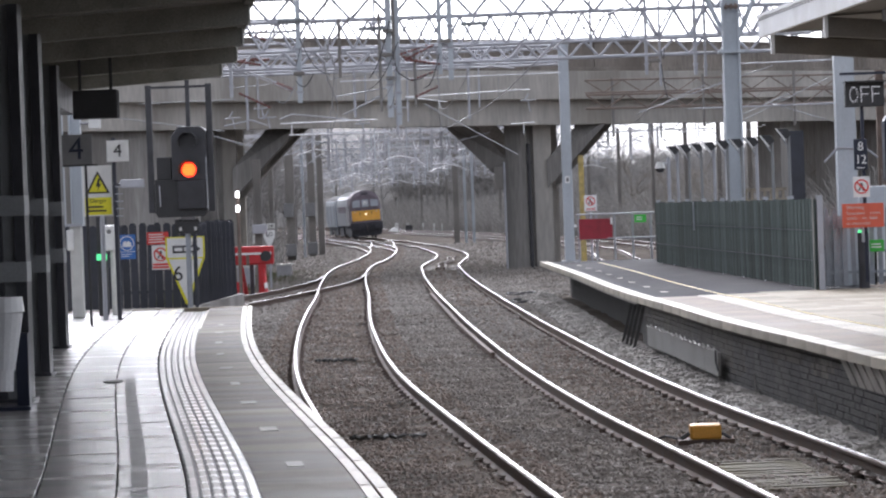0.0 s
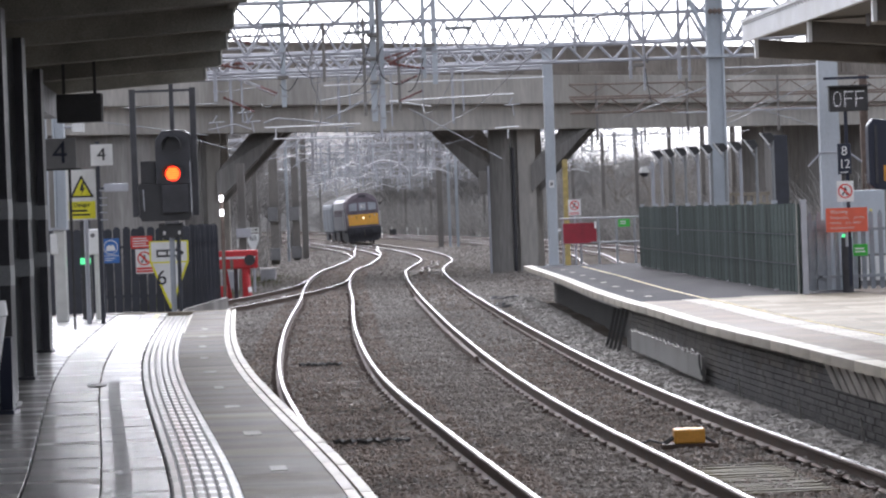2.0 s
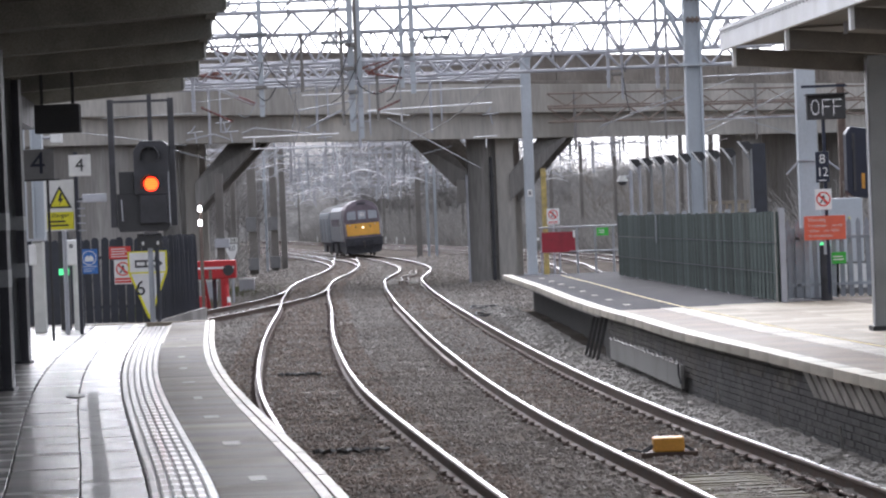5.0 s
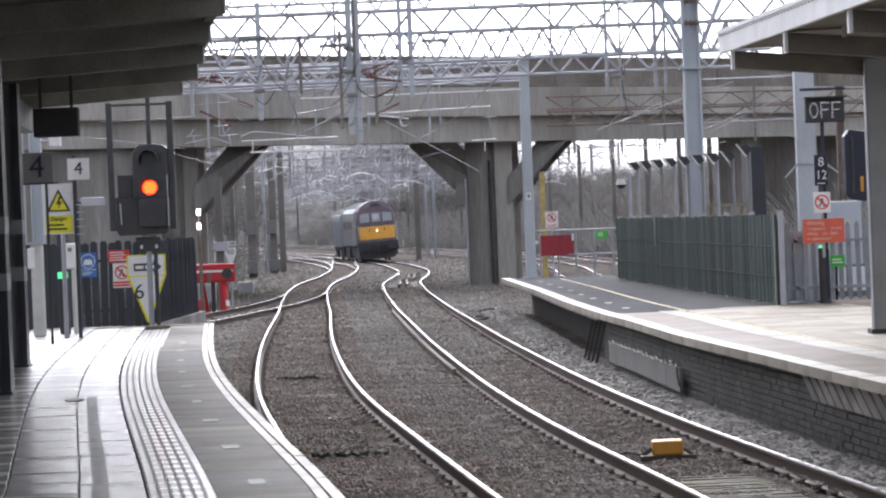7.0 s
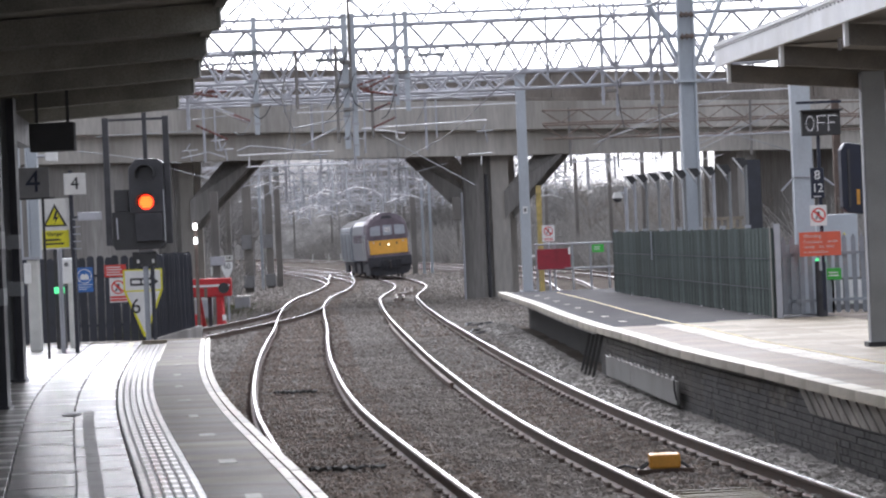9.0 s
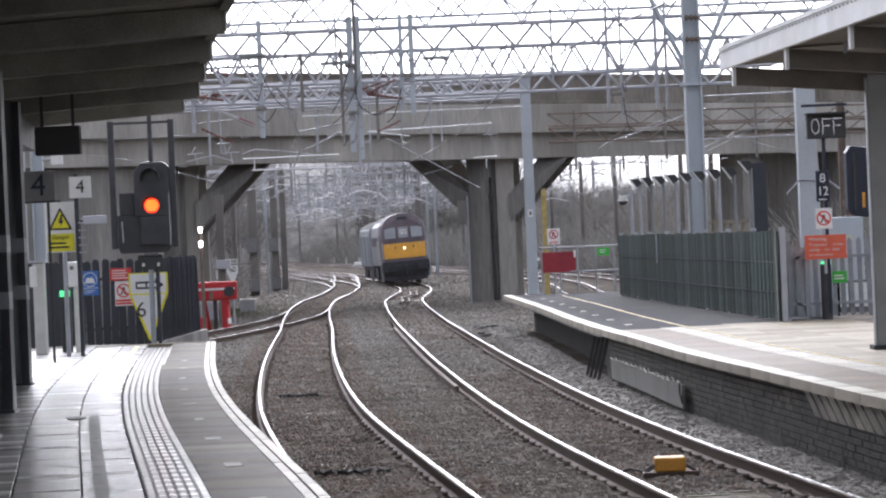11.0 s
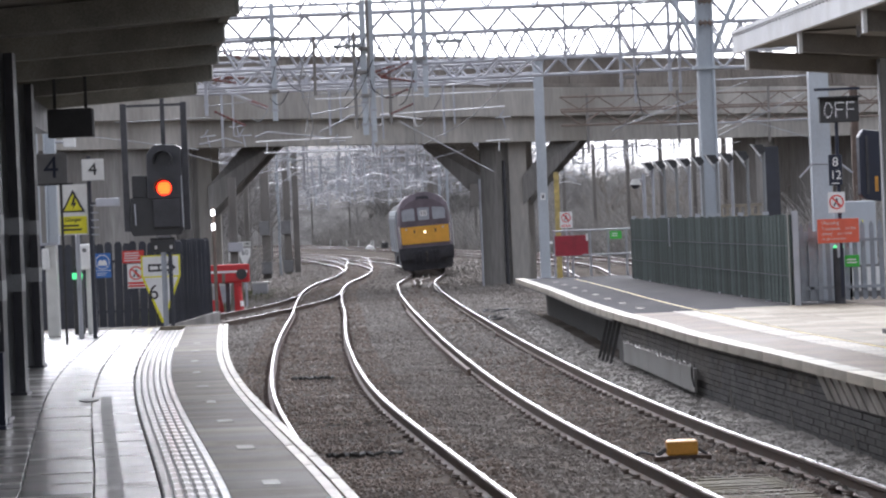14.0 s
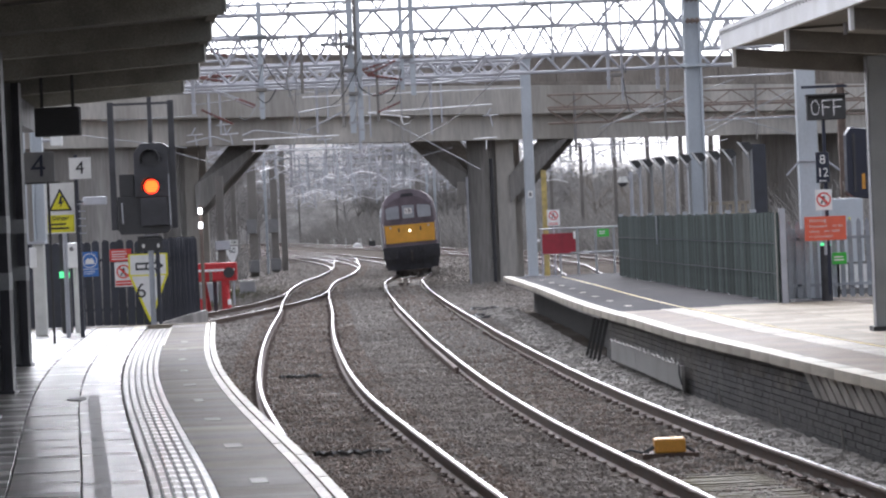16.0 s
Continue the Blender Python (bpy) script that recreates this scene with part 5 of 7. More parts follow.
    s = thing("no_entry_sign", "red and white no-passage sign on the fence", "sign", at=(-5.50, 50.287, 0))
    board(s, 0.02, 1.74, 0.30, 0.42, "white")
    board(s, -0.02, 2.07, 0.37, 0.21, "sign_red", "panel")
    bars(s, -0.02, 2.07, 0.30, 0.17, 4, "white", -0.013, 0.4)
    no_entry_figure(s, 0.02, 1.79, 0.12)
    for z in (1.62, 1.57):
        part("red_bar", Shape().box(-0.12, 0.16, -0.016, -0.012, z - 0.018, z + 0.018), "sign_red", s)
    s = thing("equipment_bracket", "small pale grey plate on a stub arm", "bracket", at=(-5.53, 47.0, 0))
    part("plate", Shape().box(-0.19, 0.19, -0.03, 0.03, 2.92, 3.05), "galv", s, bevel=0.01)
    part("post", Shape().tube((-0.27, 0.05, DECK_L), (-0.27, 0.05, 3.0), 0.03, 8), "palisade", s)
    part("arm", Shape().tube((-0.27, 0.05, 2.98), (0.0, 0.03, 2.98), 0.02, 6), "palisade", s)
    s = thing("line_mast", "pale grey steel mast with a white lamp box", "overhead line mast", at=(-8.2, 60.0, -0.5))
    part("upright", mast_shape(0.24, 0.24, 5.1), "mast", s)
    part("lamp_box", Shape().box(0.30, 0.53, -0.15, 0.1, 4.78, 5.0), "white", s, "white lamp box", bevel=0.02)
    part("arm", Shape().tube((0.1, 0, 4.9), (0.35, 0, 4.9), 0.03, 6), "galv", s)
    # the numbered shield on the fence
    s = thing("track_number_shield", "white and yellow pointed shield with arrow and six", "sign", at=(-5.05, 50.287, 0))
    part("rim", Shape().plate([(-0.34, 2.08), (0.33, 2.08), (0.33, 1.72), (0.02, 0.92), (-0.02, 0.92), (-0.34, 1.72)], -0.02, 0), "sign_yellow", s)
    part("plate", Shape().plate([(-0.31, 2.06), (0.30, 2.06), (0.30, 1.74), (0.0, 0.99), (-0.31, 1.74)], -0.026, -0.02), "white", s)
    part("divider", Shape().box(-0.31, 0.30, -0.03, -0.026, 1.70, 1.725), "sign_yellow", s)
    lettering("6", 0.36, "black_matt", s, (-0.14, -0.03, 1.44))
    part("arrow", Shape().plate([(-0.22, 1.80), (0.12, 1.80), (0.12, 1.75), (0.26, 1.865), (0.12, 1.98), (0.12, 1.93), (-0.22, 1.93)], -0.03, -0.026), "black_matt", s)
    part("arrow_inlay", Shape().plate([(-0.19, 1.835), (0.13, 1.835), (0.13, 1.82), (0.2, 1.865), (0.13, 1.91), (0.13, 1.895), (-0.19, 1.895)], -0.034, -0.03), "white", s)
    part("arrow_stem", Shape().box(-0.05, -0.02, -0.036, -0.03, 1.80, 1.93), "black_matt", s)
    # hanging next-train box at the end of the canopy
    s = thing("display_box", "black hanging display box under the canopy", "display", at=(-4.88, 37.8, 0))
    part("case", Shape().box(-0.29, 0.29, -0.1, 0.12, 3.73, 4.10), "black_matt", s, bevel=0.015)
    for x in (-0.2, 0.2):
        part("hanger", Shape().box(x - 0.02, x + 0.02, 0, 0.03, 4.10, 4.6), "black_matt", s)


def build_signal():
    g = thing("colour_light_signal", "black railway signal head showing a glowing red aspect", "railway signal", at=(-4.92, 48.7, 0))
    part("post", Shape().tube((0.06, 0.2, DECK_L - 0.2), (0.06, 0.2, 2.5), 0.045, 10), "palisade_grey", g)
    part("post", Shape().tube((0.17, 0.2, DECK_L - 0.2), (0.17, 0.2, 2.4), 0.035, 8), "palisade", g)
    part("backplate", Shape().plate([(-0.44, 2.50), (-0.40, 2.42), (0.36, 2.42), (0.42, 2.50), (0.42, 3.05), (-0.44, 3.05)], 0.0, 0.35), "black_matt", g, bevel=0.01)
    part("head", Shape().plate([(-0.14, 3.02), (0.44, 3.02), (0.44, 3.84), (0.34, 3.92), (-0.02, 3.92), (-0.14, 3.76)], -0.05, 0.3), "black", g, bevel=0.015)
    part("side_panel", Shape().box(-0.40, -0.16, 0.02, 0.2, 3.05, 3.42), "black_matt", g, bevel=0.01)
    part("front_box", Shape().box(-0.05, 0.40, -0.08, 0.0, 2.55, 3.02), "black", g, bevel=0.01)
    for x in (-0.5, 0.5):
        part("frame_upright", Shape().box(x - 0.055, x + 0.045, 0.05, 0.13, 2.5, 4.62), "black", g)
    part("frame_upright", Shape().box(0.11, 0.18, 0.05, 0.12, 3.9, 4.70), "black", g)
    part("frame_bar", Shape().box(-0.5, 0.5, 0.06, 0.10, 4.56, 4.60), "black", g)
    # thin pale tubes added to stand in for glints on the head's edges
    part("glint_tube", Shape().tube((-0.35, -0.05, 2.6), (-0.36, -0.05, 2.95), 0.012), "galv", g)
    part("glint_tube", Shape().tube((0.43, -0.05, 2.55), (0.43, -0.05, 3.4), 0.010), "galv", g)
    for z, lit in ((3.20, True), (3.66, False)):
        hood = Shape()
        n = 14
        v = []
        for y in (-0.28, -0.05):
            for r in (0.165, 0.15):
                for i in range(n):
                    a = math.pi * (-0.12 + 1.24 * i / (n - 1))
                    v.append((0.14 + r * math.cos(a), y, z + r * math.sin(a)))
        f = []
        for i in range(n - 1):
            f += [(i, i + 1, 2 * n + i + 1, 2 * n + i), (n + i, 3 * n + i, 3 * n + i + 1, n + i + 1), (i, n + i, n + i + 1, i + 1), (2 * n + i, 2 * n + i + 1, 3 * n + i + 1, 3 * n + i)]
        h = part("lamp_hood", hood.add(v, f), "black_matt", g)
        part("lens", disc(0.125, -0.065, -0.04, 0.14, z), "red_lamp" if lit else "black", h, "lit red lens" if lit else "dark lens")
        if lit:
            for k in range(5):
                q = -0.075 + k * 0.0375
                w = math.sqrt(0.105 ** 2 - q * q)
                part("lens_row", Shape().box(0.14 - w, 0.14 + w, -0.07, -0.064, z + q - 0.011, z + q + 0.011), "red_core", h)
    part("number_plate", Shape().box(-0.14, 0.26, 0.1, 0.12, 2.14, 2.38), "black_matt", g, "black plate with pale bars")
    for x in (-0.05, 0.2):
        part("plate_bar", Shape().box(x - 0.02, x + 0.02, 0.09, 0.1, 2.19, 2.25), "cream", g)
    part("ladder_plate", Shape().box(-0.03, 0.2, 0.1, 0.13, 2.36, 2.42), "galv", g)


def build_left_fence():
    """Dark palisade fence closing the platform end."""
    f = thing("palisade_fence", "dark blue-black steel palisade fence at the platform end", "fence")
    pale = Shape()
    pale.plate([(-0.062, 0), (0.062, 0), (0.062, 1.42), (0.03, 1.46), (-0.03, 1.46), (-0.062, 1.42)], -0.012, 0.012)
    me = pale.mesh("pale", "palisade")
    runs = (((-7.2, 50.3), (-4.95, 50.3), 16), ((-5.0, 51.0), (-4.82, 57.5), 22))
    for (x0, y0), (x1, y1), n in runs:
        for i in range(n):
            q = i / n
            ob = new("pale", me)
            ob.parent = f
            ob.matrix_basis = pose(x0 + (x1 - x0) * q, y0 + (y1 - y0) * q, 0.86 + random.uniform(-0.02, 0.02), 0, random.uniform(-1.2, 1.2), 0)
        for z in (1.15, 2.0):
            part("rail", Shape().tube((x0, y0 + 0.04, z), (x1, y1 + 0.04, z), 0.03, 4), "palisade", f)
    part("kerb", Shape().sweep([(-7.2, 50.45, 0), (-5.0, 50.5, 0), (-4.78, 57.8, 0)], [(-0.1, -0.6), (0.1, -0.6), (0.1, 0.87), (-0.1, 0.87)]), "pier", f)


def build_lineside_left():
    b = thing("buffer_stop", "red steel buffer stop with white bar", "buffer stop", at=(-7.07, 92, -0.2))
    part("beam", Shape().box(-0.62, 0.60, -0.2, 0.1, 1.02, 1.60), "buffer_red", b, bevel=0.05)
    part("white_bar", Shape().box(-0.62, 0.54, -0.225, -0.2, 1.33, 1.40), "fascia", b)
    part("buffer_pad", Shape().tube((0.36, -0.32, 1.28), (0.36, -0.2, 1.28), 0.17, 14), "black_matt", b, "dark rubber buffer pad")
    part("gap_plate", Shape().box(-0.26, -0.16, -0.215, -0.2, 1.0, 1.32), "rusty", b)
    part("leg", Shape().box(0.10, 0.34, -0.12, 0.1, 0.0, 1.05), "buffer_red", b, bevel=0.02)
    part("leg", Shape().box(-0.20, -0.08, 0.3, 0.45, 0.0, 1.1), "underframe", b)
    part("stay", Shape().tube((0.25, -0.05, 0.9), (0.42, -1.0, 0.05), 0.06), "buffer_red", b)
    part("white_tip", Shape().tube((0.36, -0.62, 0.42), (0.385, -0.78, 0.26), 0.065), "fascia", b)
    part("foot", Shape().box(-0.60, -0.36, -0.5, -0.2, 0.05, 0.5), "buffer_red", b, bevel=0.03)
    part("stay", Shape().tube((-0.45, 0, 1.05), (-0.42, 1.6, 0), 0.07), "buffer_red", b)
    s = thing("signal_post", "rusty post with two bright white lamps", "railway signal", at=(-7.5, 91.5, -0.3))
    part("post", Shape().tube((0, 0, 0), (0, 0, 3.5), 0.06, 8), "rusty", s)
    for z in (3.33, 2.89):
        part("lamp", Shape().box(-0.06, 0.06, -0.16, -0.06, z - 0.10, z + 0.10), "white_lamp", s, "lit white lamp", bevel=0.03)
    s = thing("line_mast", "dark slender mast behind the buffer stop", "overhead line mast", at=(-7.3, 97, -0.4))
    part("upright", mast_shape(0.26, 0.2, 4.6), "mast_dark", s)
    part("junction_box", Shape().box(-0.18, 0.3, -0.3, -0.12, 2.15, 2.45), "galv", s, "grey junction box", bevel=0.02)
    s = thing("speed_sign", "small white speed board with sixty", "sign", at=(-7.17, 100, -0.3))
    part("post", Shape().tube((0, 0.05, 0), (0, 0.05, 1.9), 0.04, 8), "galv", s)
    part("plate", Shape().plate([(-0.19, 2.14), (0.19, 2.14), (0.19, 1.9), (0.06, 1.6), (-0.06, 1.6), (-0.19, 1.9)], -0.02, 0.0), "white", s)
    lettering("60", 0.25, "black_matt", s, (0, -0.025, 1.99), squeeze=0.9)
    part("top_plate", Shape().box(-0.21, 0.21, -0.02, 0, 2.19, 2.36), "cream", s)
    part("arrow", Shape().plate([(-0.02, 2.265), (0.08, 2.265), (0.08, 2.23), (0.16, 2.275), (0.08, 2.32), (0.08, 2.285), (-0.02, 2.285)], -0.024, -0.02), "black_matt", s)
    part("side_plate", Shape().box(-0.56, -0.27, -0.02, 0, 1.70, 1.98), "cream", s)
    for x, y, h in ((-8.4, 105, 0.9), (-7.9, 118, 0.7), (-8.7, 97, 0.5)):
        c = thing("lineside_cabinet", "small grey equipment box beside the track", "cabinet", at=(x, y, -0.4), group="equipment boxes")
        part("case", Shape().box(-0.3, 0.3, -0.2, 0.2, 0, h), "galv", c, bevel=0.02)
        part("lid", Shape().box(-0.33, 0.33, -0.23, 0.23, h, h + 0.05), "cream", c)


def build_bin():
    b = thing("litter_bin", "white hanging bag bin on a navy post", "bin", at=(-3.86, 23.8, DECK_L))
    part("bag", Shape().path([(-0.06, 0, 0.16), (-0.05, 0, 0.35)], 0.09, 14).tube((-0.05, 0, 0.33), (-0.02, 0, 0.80), 0.10, 16, 0.15), "fascia", b, "white hanging bag")
    part("rim", Shape().tube((-0.02, 0, 0.80), (-0.02, 0, 0.92), 0.165, 18, 0.15), "white", b, "white rounded rim")
    part("post", Shape().box(0.05, 0.15, 0.05, 0.2, 0, 0.62), "navy", b, "navy blue support post")
    part("foot", Shape().box(-0.12, 0.18, -0.1, 0.22, 0, 0.03), "navy", b)


build_bin()
build_left_signs()
build_signal()
build_left_fence()
build_lineside_left()


# ---- things on and beside the island platform ----
def build_right_signs():
    s = thing("off_indicator", "black indicator box with dotted white letters OFF", "indicator", at=(6.64, 50.3, 0.543))
    s.scale = (1.143, 1.143, 1.143)
    part("post", Shape().box(-0.06, -0.01, 0.02, 0.07, 0.3, 4.0 - DECK_R), "navy", s)
    c = part("case", Shape().box(-0.29, 0.29, -0.12, 0.05, 3.70 - DECK_R, 4.06 - DECK_R), "black_matt", s, bevel=0.012)
    part("visor", Shape().box(-0.31, 0.31, -0.3, 0.0, 4.06 - DECK_R, 4.08 - DECK_R), "black_matt", s)
    part("bracket", Shape().box(-0.35, 0.33, 0.0, 0.04, 4.18 - DECK_R, 4.22 - DECK_R), "navy", s)
    # letters made of small lamps
    strokes = {"O": [(0.5 + 0.42 * math.cos(a), 0.5 + 0.5 * math.sin(a)) for a in np.linspace(0, 6.28, 17)[:-1]],
               "F": [(0.1, q) for q in np.linspace(0, 1, 8)] + [(q, 1.0) for q in np.linspace(0.25, 0.95, 5)] + [(q, 0.52) for q in np.linspace(0.25, 0.8, 4)]}
    for k, ch in enumerate("OFF"):
        for u, v in strokes[ch]:
            x, z = -0.235 + k * 0.165 + float(u) * 0.135, 3.775 - DECK_R + float(v) * 0.215
            part("lamp_dot", disc(0.0085, -0.126, -0.12, x, z, 8), "dots", c)
    p = part("car_stop_plate", Shape().box(-0.18, 0.02, -0.03, 0.0, 2.76 - DECK_R, 3.22 - DECK_R), "navy", s, bevel=0.004)
    lettering("8", 0.19, "white", p, (-0.08, -0.034, 3.105 - DECK_R))
    lettering("12", 0.19, "white", p, (-0.08, -0.034, 2.91 - DECK_R), squeeze=0.9)
    bars(p, -0.08, 2.79 - DECK_R, 0.13, 0.03, 1, "white", -0.03)
    b = part("no_entry_board", Shape().box(-0.21, 0.04, -0.03, -0.01, 2.35 - DECK_R, 2.66 - DECK_R), "white", s, bevel=0.003)
    no_entry_figure(b, -0.085, 2.51 - DECK_R, 0.11, -0.03)
    s = thing("warning_board", "faded red trespass warning board with pale lettering", "sign", at=(6.54, 50.18, 0.543))
    s.scale = (1.143, 1.143, 1.143)
    board(s, 0, 2.08 - DECK_R, 0.62, 0.36, "sign_orange")
    lettering("Warning", 0.075, "cream", s, (-0.25, -0.014, 2.20 - DECK_R), "heading", 0.002, "LEFT")
    for k, words in enumerate(("Trespassers on the", "railway are liable", "to prosecution")):
        x = -0.25
        for word in words.split():
            tagged(lettering(word, 0.058, "cream", s, (x, -0.014, 2.115 - DECK_R - k * 0.075), "word", 0.002, "LEFT"), kind="stuff")
            x += 0.031 * len(word) + 0.016
    post(s, 0.0, 0.9, 2.2 - DECK_R, 0.022, "galv")
    s = thing("bollard", "black bollard post with pale green cap", "bollard", at=(6.56, 50.42, DECK_R))
    part("post", Shape().tube((0, 0, 0), (0, 0, 0.95), 0.095, 14), "black", s)
    # the cap glows faintly in the lamp's green, though it is no lamp
    part("cap", Shape().tube((0, 0, 0.95), (0, 0, 1.0), 0.095, 14, 0.07), "green_lamp", s, "pale green cap")
    s = thing("green_notice", "small bright green notice on the fence", "sign", at=(6.80, 50.5, 0))
    board(s, 0, 1.50, 0.25, 0.20, "green_sign")
    bars(s, 0, 1.50, 0.19, 0.10, 2, "white", -0.014)
    s = thing("railway_signal", "black signal head seen from the side", "railway signal", at=(6.70, 47, DECK_R))
    part("head", Shape().plate([(-0.20, 2.62 - DECK_R), (-0.12, 2.54 - DECK_R), (0.13, 2.50 - DECK_R), (0.13, 3.62 - DECK_R), (-0.12, 3.66 - DECK_R), (-0.20, 3.55 - DECK_R)], -0.1, 0.25), "navy", s, bevel=0.02)
    part("side_rib", Shape().box(-0.10, -0.06, -0.125, -0.1, 2.62 - DECK_R, 3.55 - DECK_R), "black", s)
    part("yellow_strip", Shape().box(0.03, 0.08, -0.11, -0.1, 2.66 - DECK_R, 2.90 - DECK_R), "ybox", s)
    for z in (2.7, 3.4):
        part("bracket", Shape().box(0.1, 0.34, 0.05, 0.12, z - DECK_R, z + 0.06 - DECK_R), "palisade", s)
    part("pole", Shape().tube((0.33, 0.12, 0), (0.33, 0.12, 4.4 - DECK_R), 0.05, 8), "sign_grey", s)


def build_mast_c():
    m = thing("line_mast", "pale blue-grey broad steel mast on the island platform", "overhead line mast", at=(6.54, 52.2, DECK_R))
    part("upright", mast_shape(0.34, 0.3, 4.8, 0.02), "mast", m)
    part("face", Shape().box(-0.15, 0.15, -0.155, -0.14, 0, 4.8), "mast", m)
    part("stay", Shape().path([(-0.41, -0.2, 2.20), (-0.17, -0.2, 2.44), (0.32, -0.2, 2.42), (0.53, -0.2, 2.25)], 0.02), "galv", m)


def build_green_fence():
    f = thing("boarded_fence", "grey-green boarded screen fence on the island platform", "fence")
    (x0, y0), (x1, y1) = (4.56, 76.0), (5.74, 50.3)
    n = 120
    ang = math.degrees(math.atan2(y1 - y0, x1 - x0))
    me = Shape().box(-0.11, 0.11, -0.012, 0.012, 0, 1.53).mesh("board", "green_fence")
    for i in range(n):
        q = (i + 0.5) / n
        ob = new("board", me)
        ob.parent = f
        ob.matrix_basis = pose(x0 + (x1 - x0) * q + (0.004 if i % 2 else -0.004), y0 + (y1 - y0) * q, DECK_R + 0.02 + random.uniform(-0.015, 0.02), 0, 0, ang)
    # dark rods added to stand in for the shaded gaps between board tiers
    for z in (0.5, 1.02):
        part("strap", Shape().tube((x0 - 0.016, y0, DECK_R + z), (x1 - 0.016, y1, DECK_R + z), 0.009, 4), "palisade", f, "thin dark rod in place of a gap between board tiers")
    for i in range(9):
        q = i / 8
        part("post", Shape().box(-0.05, 0.05, -0.05, 0.05, 0, 1.62), "galv", f).matrix_basis = pose(x0 + (x1 - x0) * q + 0.08, y0 + (y1 - y0) * q, DECK_R)
    part("joint_post", Shape().box(-0.015, 0.015, -0.015, 0.015, 0.9, 1.55), "galv", f).matrix_basis = pose(x0 + (x1 - x0) * 0.33 - 0.03, y0 + (y1 - y0) * 0.33, DECK_R)
    # palisade gate beside it
    g = thing("palisade_gate", "grey galvanised palisade gate beside the screen fence", "gate")
    pale = Shape().plate([(-0.04, 0), (0.04, 0), (0.04, 1.28), (0.0, 1.36), (-0.04, 1.28)], -0.01, 0.01).mesh("pale", "palisade_grey")
    for i in range(14):
        ob = new("pale", pale)
        ob.parent, ob.matrix_basis = g, pose(5.80 + i * 0.155, 50.55 + i * 0.02, DECK_R + 0.05, 0, random.uniform(-1, 1), 0)
    for z in (0.25, 1.05):
        part("rail", Shape().box(5.75, 7.9, 50.58, 50.64, DECK_R + z, DECK_R + z + 0.05), "palisade_grey", g)
    part("sheet", Shape().box(5.76, 6.28, 50.66, 50.68, DECK_R + 0.05, DECK_R + 1.25), "palisade_grey", g)
    for z in (0.25, 0.72, 1.3):
        part("hinge", Shape().tube((5.74, 50.45, DECK_R + z), (5.90, 50.45, DECK_R + z), 0.03, 6), "rusty", g)
    part("gate_post", Shape().box(5.71, 5.82, 50.4, 50.5, DECK_R, DECK_R + 1.62), "concrete_dark", g, "stained grey post", bevel=0.01)
    # what stands behind the gate
    c = thing("equipment_cabinet", "blue-grey steel cabinet behind the gate", "cabinet", at=(7.3, 54, DECK_R))
    part("case", Shape().box(-0.35, 0.4, -0.3, 0.3, 0, 1.75), "mast", c, bevel=0.02)
    part("door", Shape().box(-0.3, 0.02, -0.32, -0.3, 0.1, 1.65), "mast", c)
    part("stripe", Shape().box(0.12, 0.16, -0.315, -0.3, 0.6, 1.4), "sign_yellow", c)
    w = thing("notice_frame", "white notice panels in a dark frame behind the gate", "notice board", at=(7.24, 52, DECK_R))
    for x in (-0.17, 0.02, 0.21):
        part("panel", Shape().box(x - 0.075, x + 0.075, -0.02, 0, 0.15, 0.58), "white", w, "white notice panel")
    part("frame", Shape().box(-0.3, 0.32, 0.0, 0.04, 0.05, 0.62), "sign_grey", w)
    for x in (-0.28, 0.3):
        part("leg", Shape().box(x - 0.03, x + 0.03, 0.0, 0.05, 0, 0.6), "black_matt", w)
    c = thing("low_barrier", "low white barrier boards behind the fence", "barrier", at=(6.0, 53, DECK_R))
    for k in range(3):
        part("panel", Shape().box(-0.15 + k * 0.2, 0.02 + k * 0.2, 0, 0.02, 1.02, 1.14), "fascia", c)


def build_hoods():
    """A row of dark tilted lamp hoods on tall posts behind the screen fence."""
    for i in range(9):
        q = i / 8
        x, y = 4.97 + 1.40 * q, 76 - 14 * q
        z = 3.66 - 0.06 * q + (0.10 if i == 8 else 0)
        h = thing("lamp_hood", "dark tilted hood with white edge on a grey post", "lamp", at=(x, y, 0), group="row of hoods behind the fence")
        part("hood", Shape().plate([(-0.08, z + 0.11), (0.16, z + 0.11), (0.24, z - 0.02), (0.10, z - 0.12)], -0.2, 0.2), "black_matt", h)
        part("edge", Shape().plate([(-0.11, z + 0.12), (-0.07, z + 0.12), (0.12, z - 0.13), (0.08, z - 0.14)], -0.28, -0.24), "fascia", h, "white painted edge")
        part("post", Shape().tube((0.2, 0, -0.5), (0.2, 0, z), 0.036, 8), "galv" if i % 3 == 0 else "col_grey", h)
        part("arm", Shape().tube((0.2, 0, z - 0.3), (0.05, 0, z - 0.05), 0.02, 5), "galv", h)
    c = thing("steel_column", "dark blue-grey steel column behind the hoods", "column", at=(8.45, 78, -0.5))
    part("upright", mast_shape(0.40, 0.3, 4.6, 0.04), "palisade", c)
    part("face", Shape().box(-0.16, 0.16, -0.155, -0.14, 0, 4.6), "palisade", c)
    t = thing("timber_fence", "short weathered timber rail fence behind the screen", "fence", at=(8.4, 95, 0))
    for k in range(8):
        part("pale", Shape().box(k * 0.2, k * 0.2 + 0.08, 0, 0.03, -0.6, 2.6), "timber_pale", t)
    for z in (2.2, 2.55):
        part("rail", Shape().box(-0.05, 1.55, -0.03, 0, z, z + 0.1), "timber_pale", t)


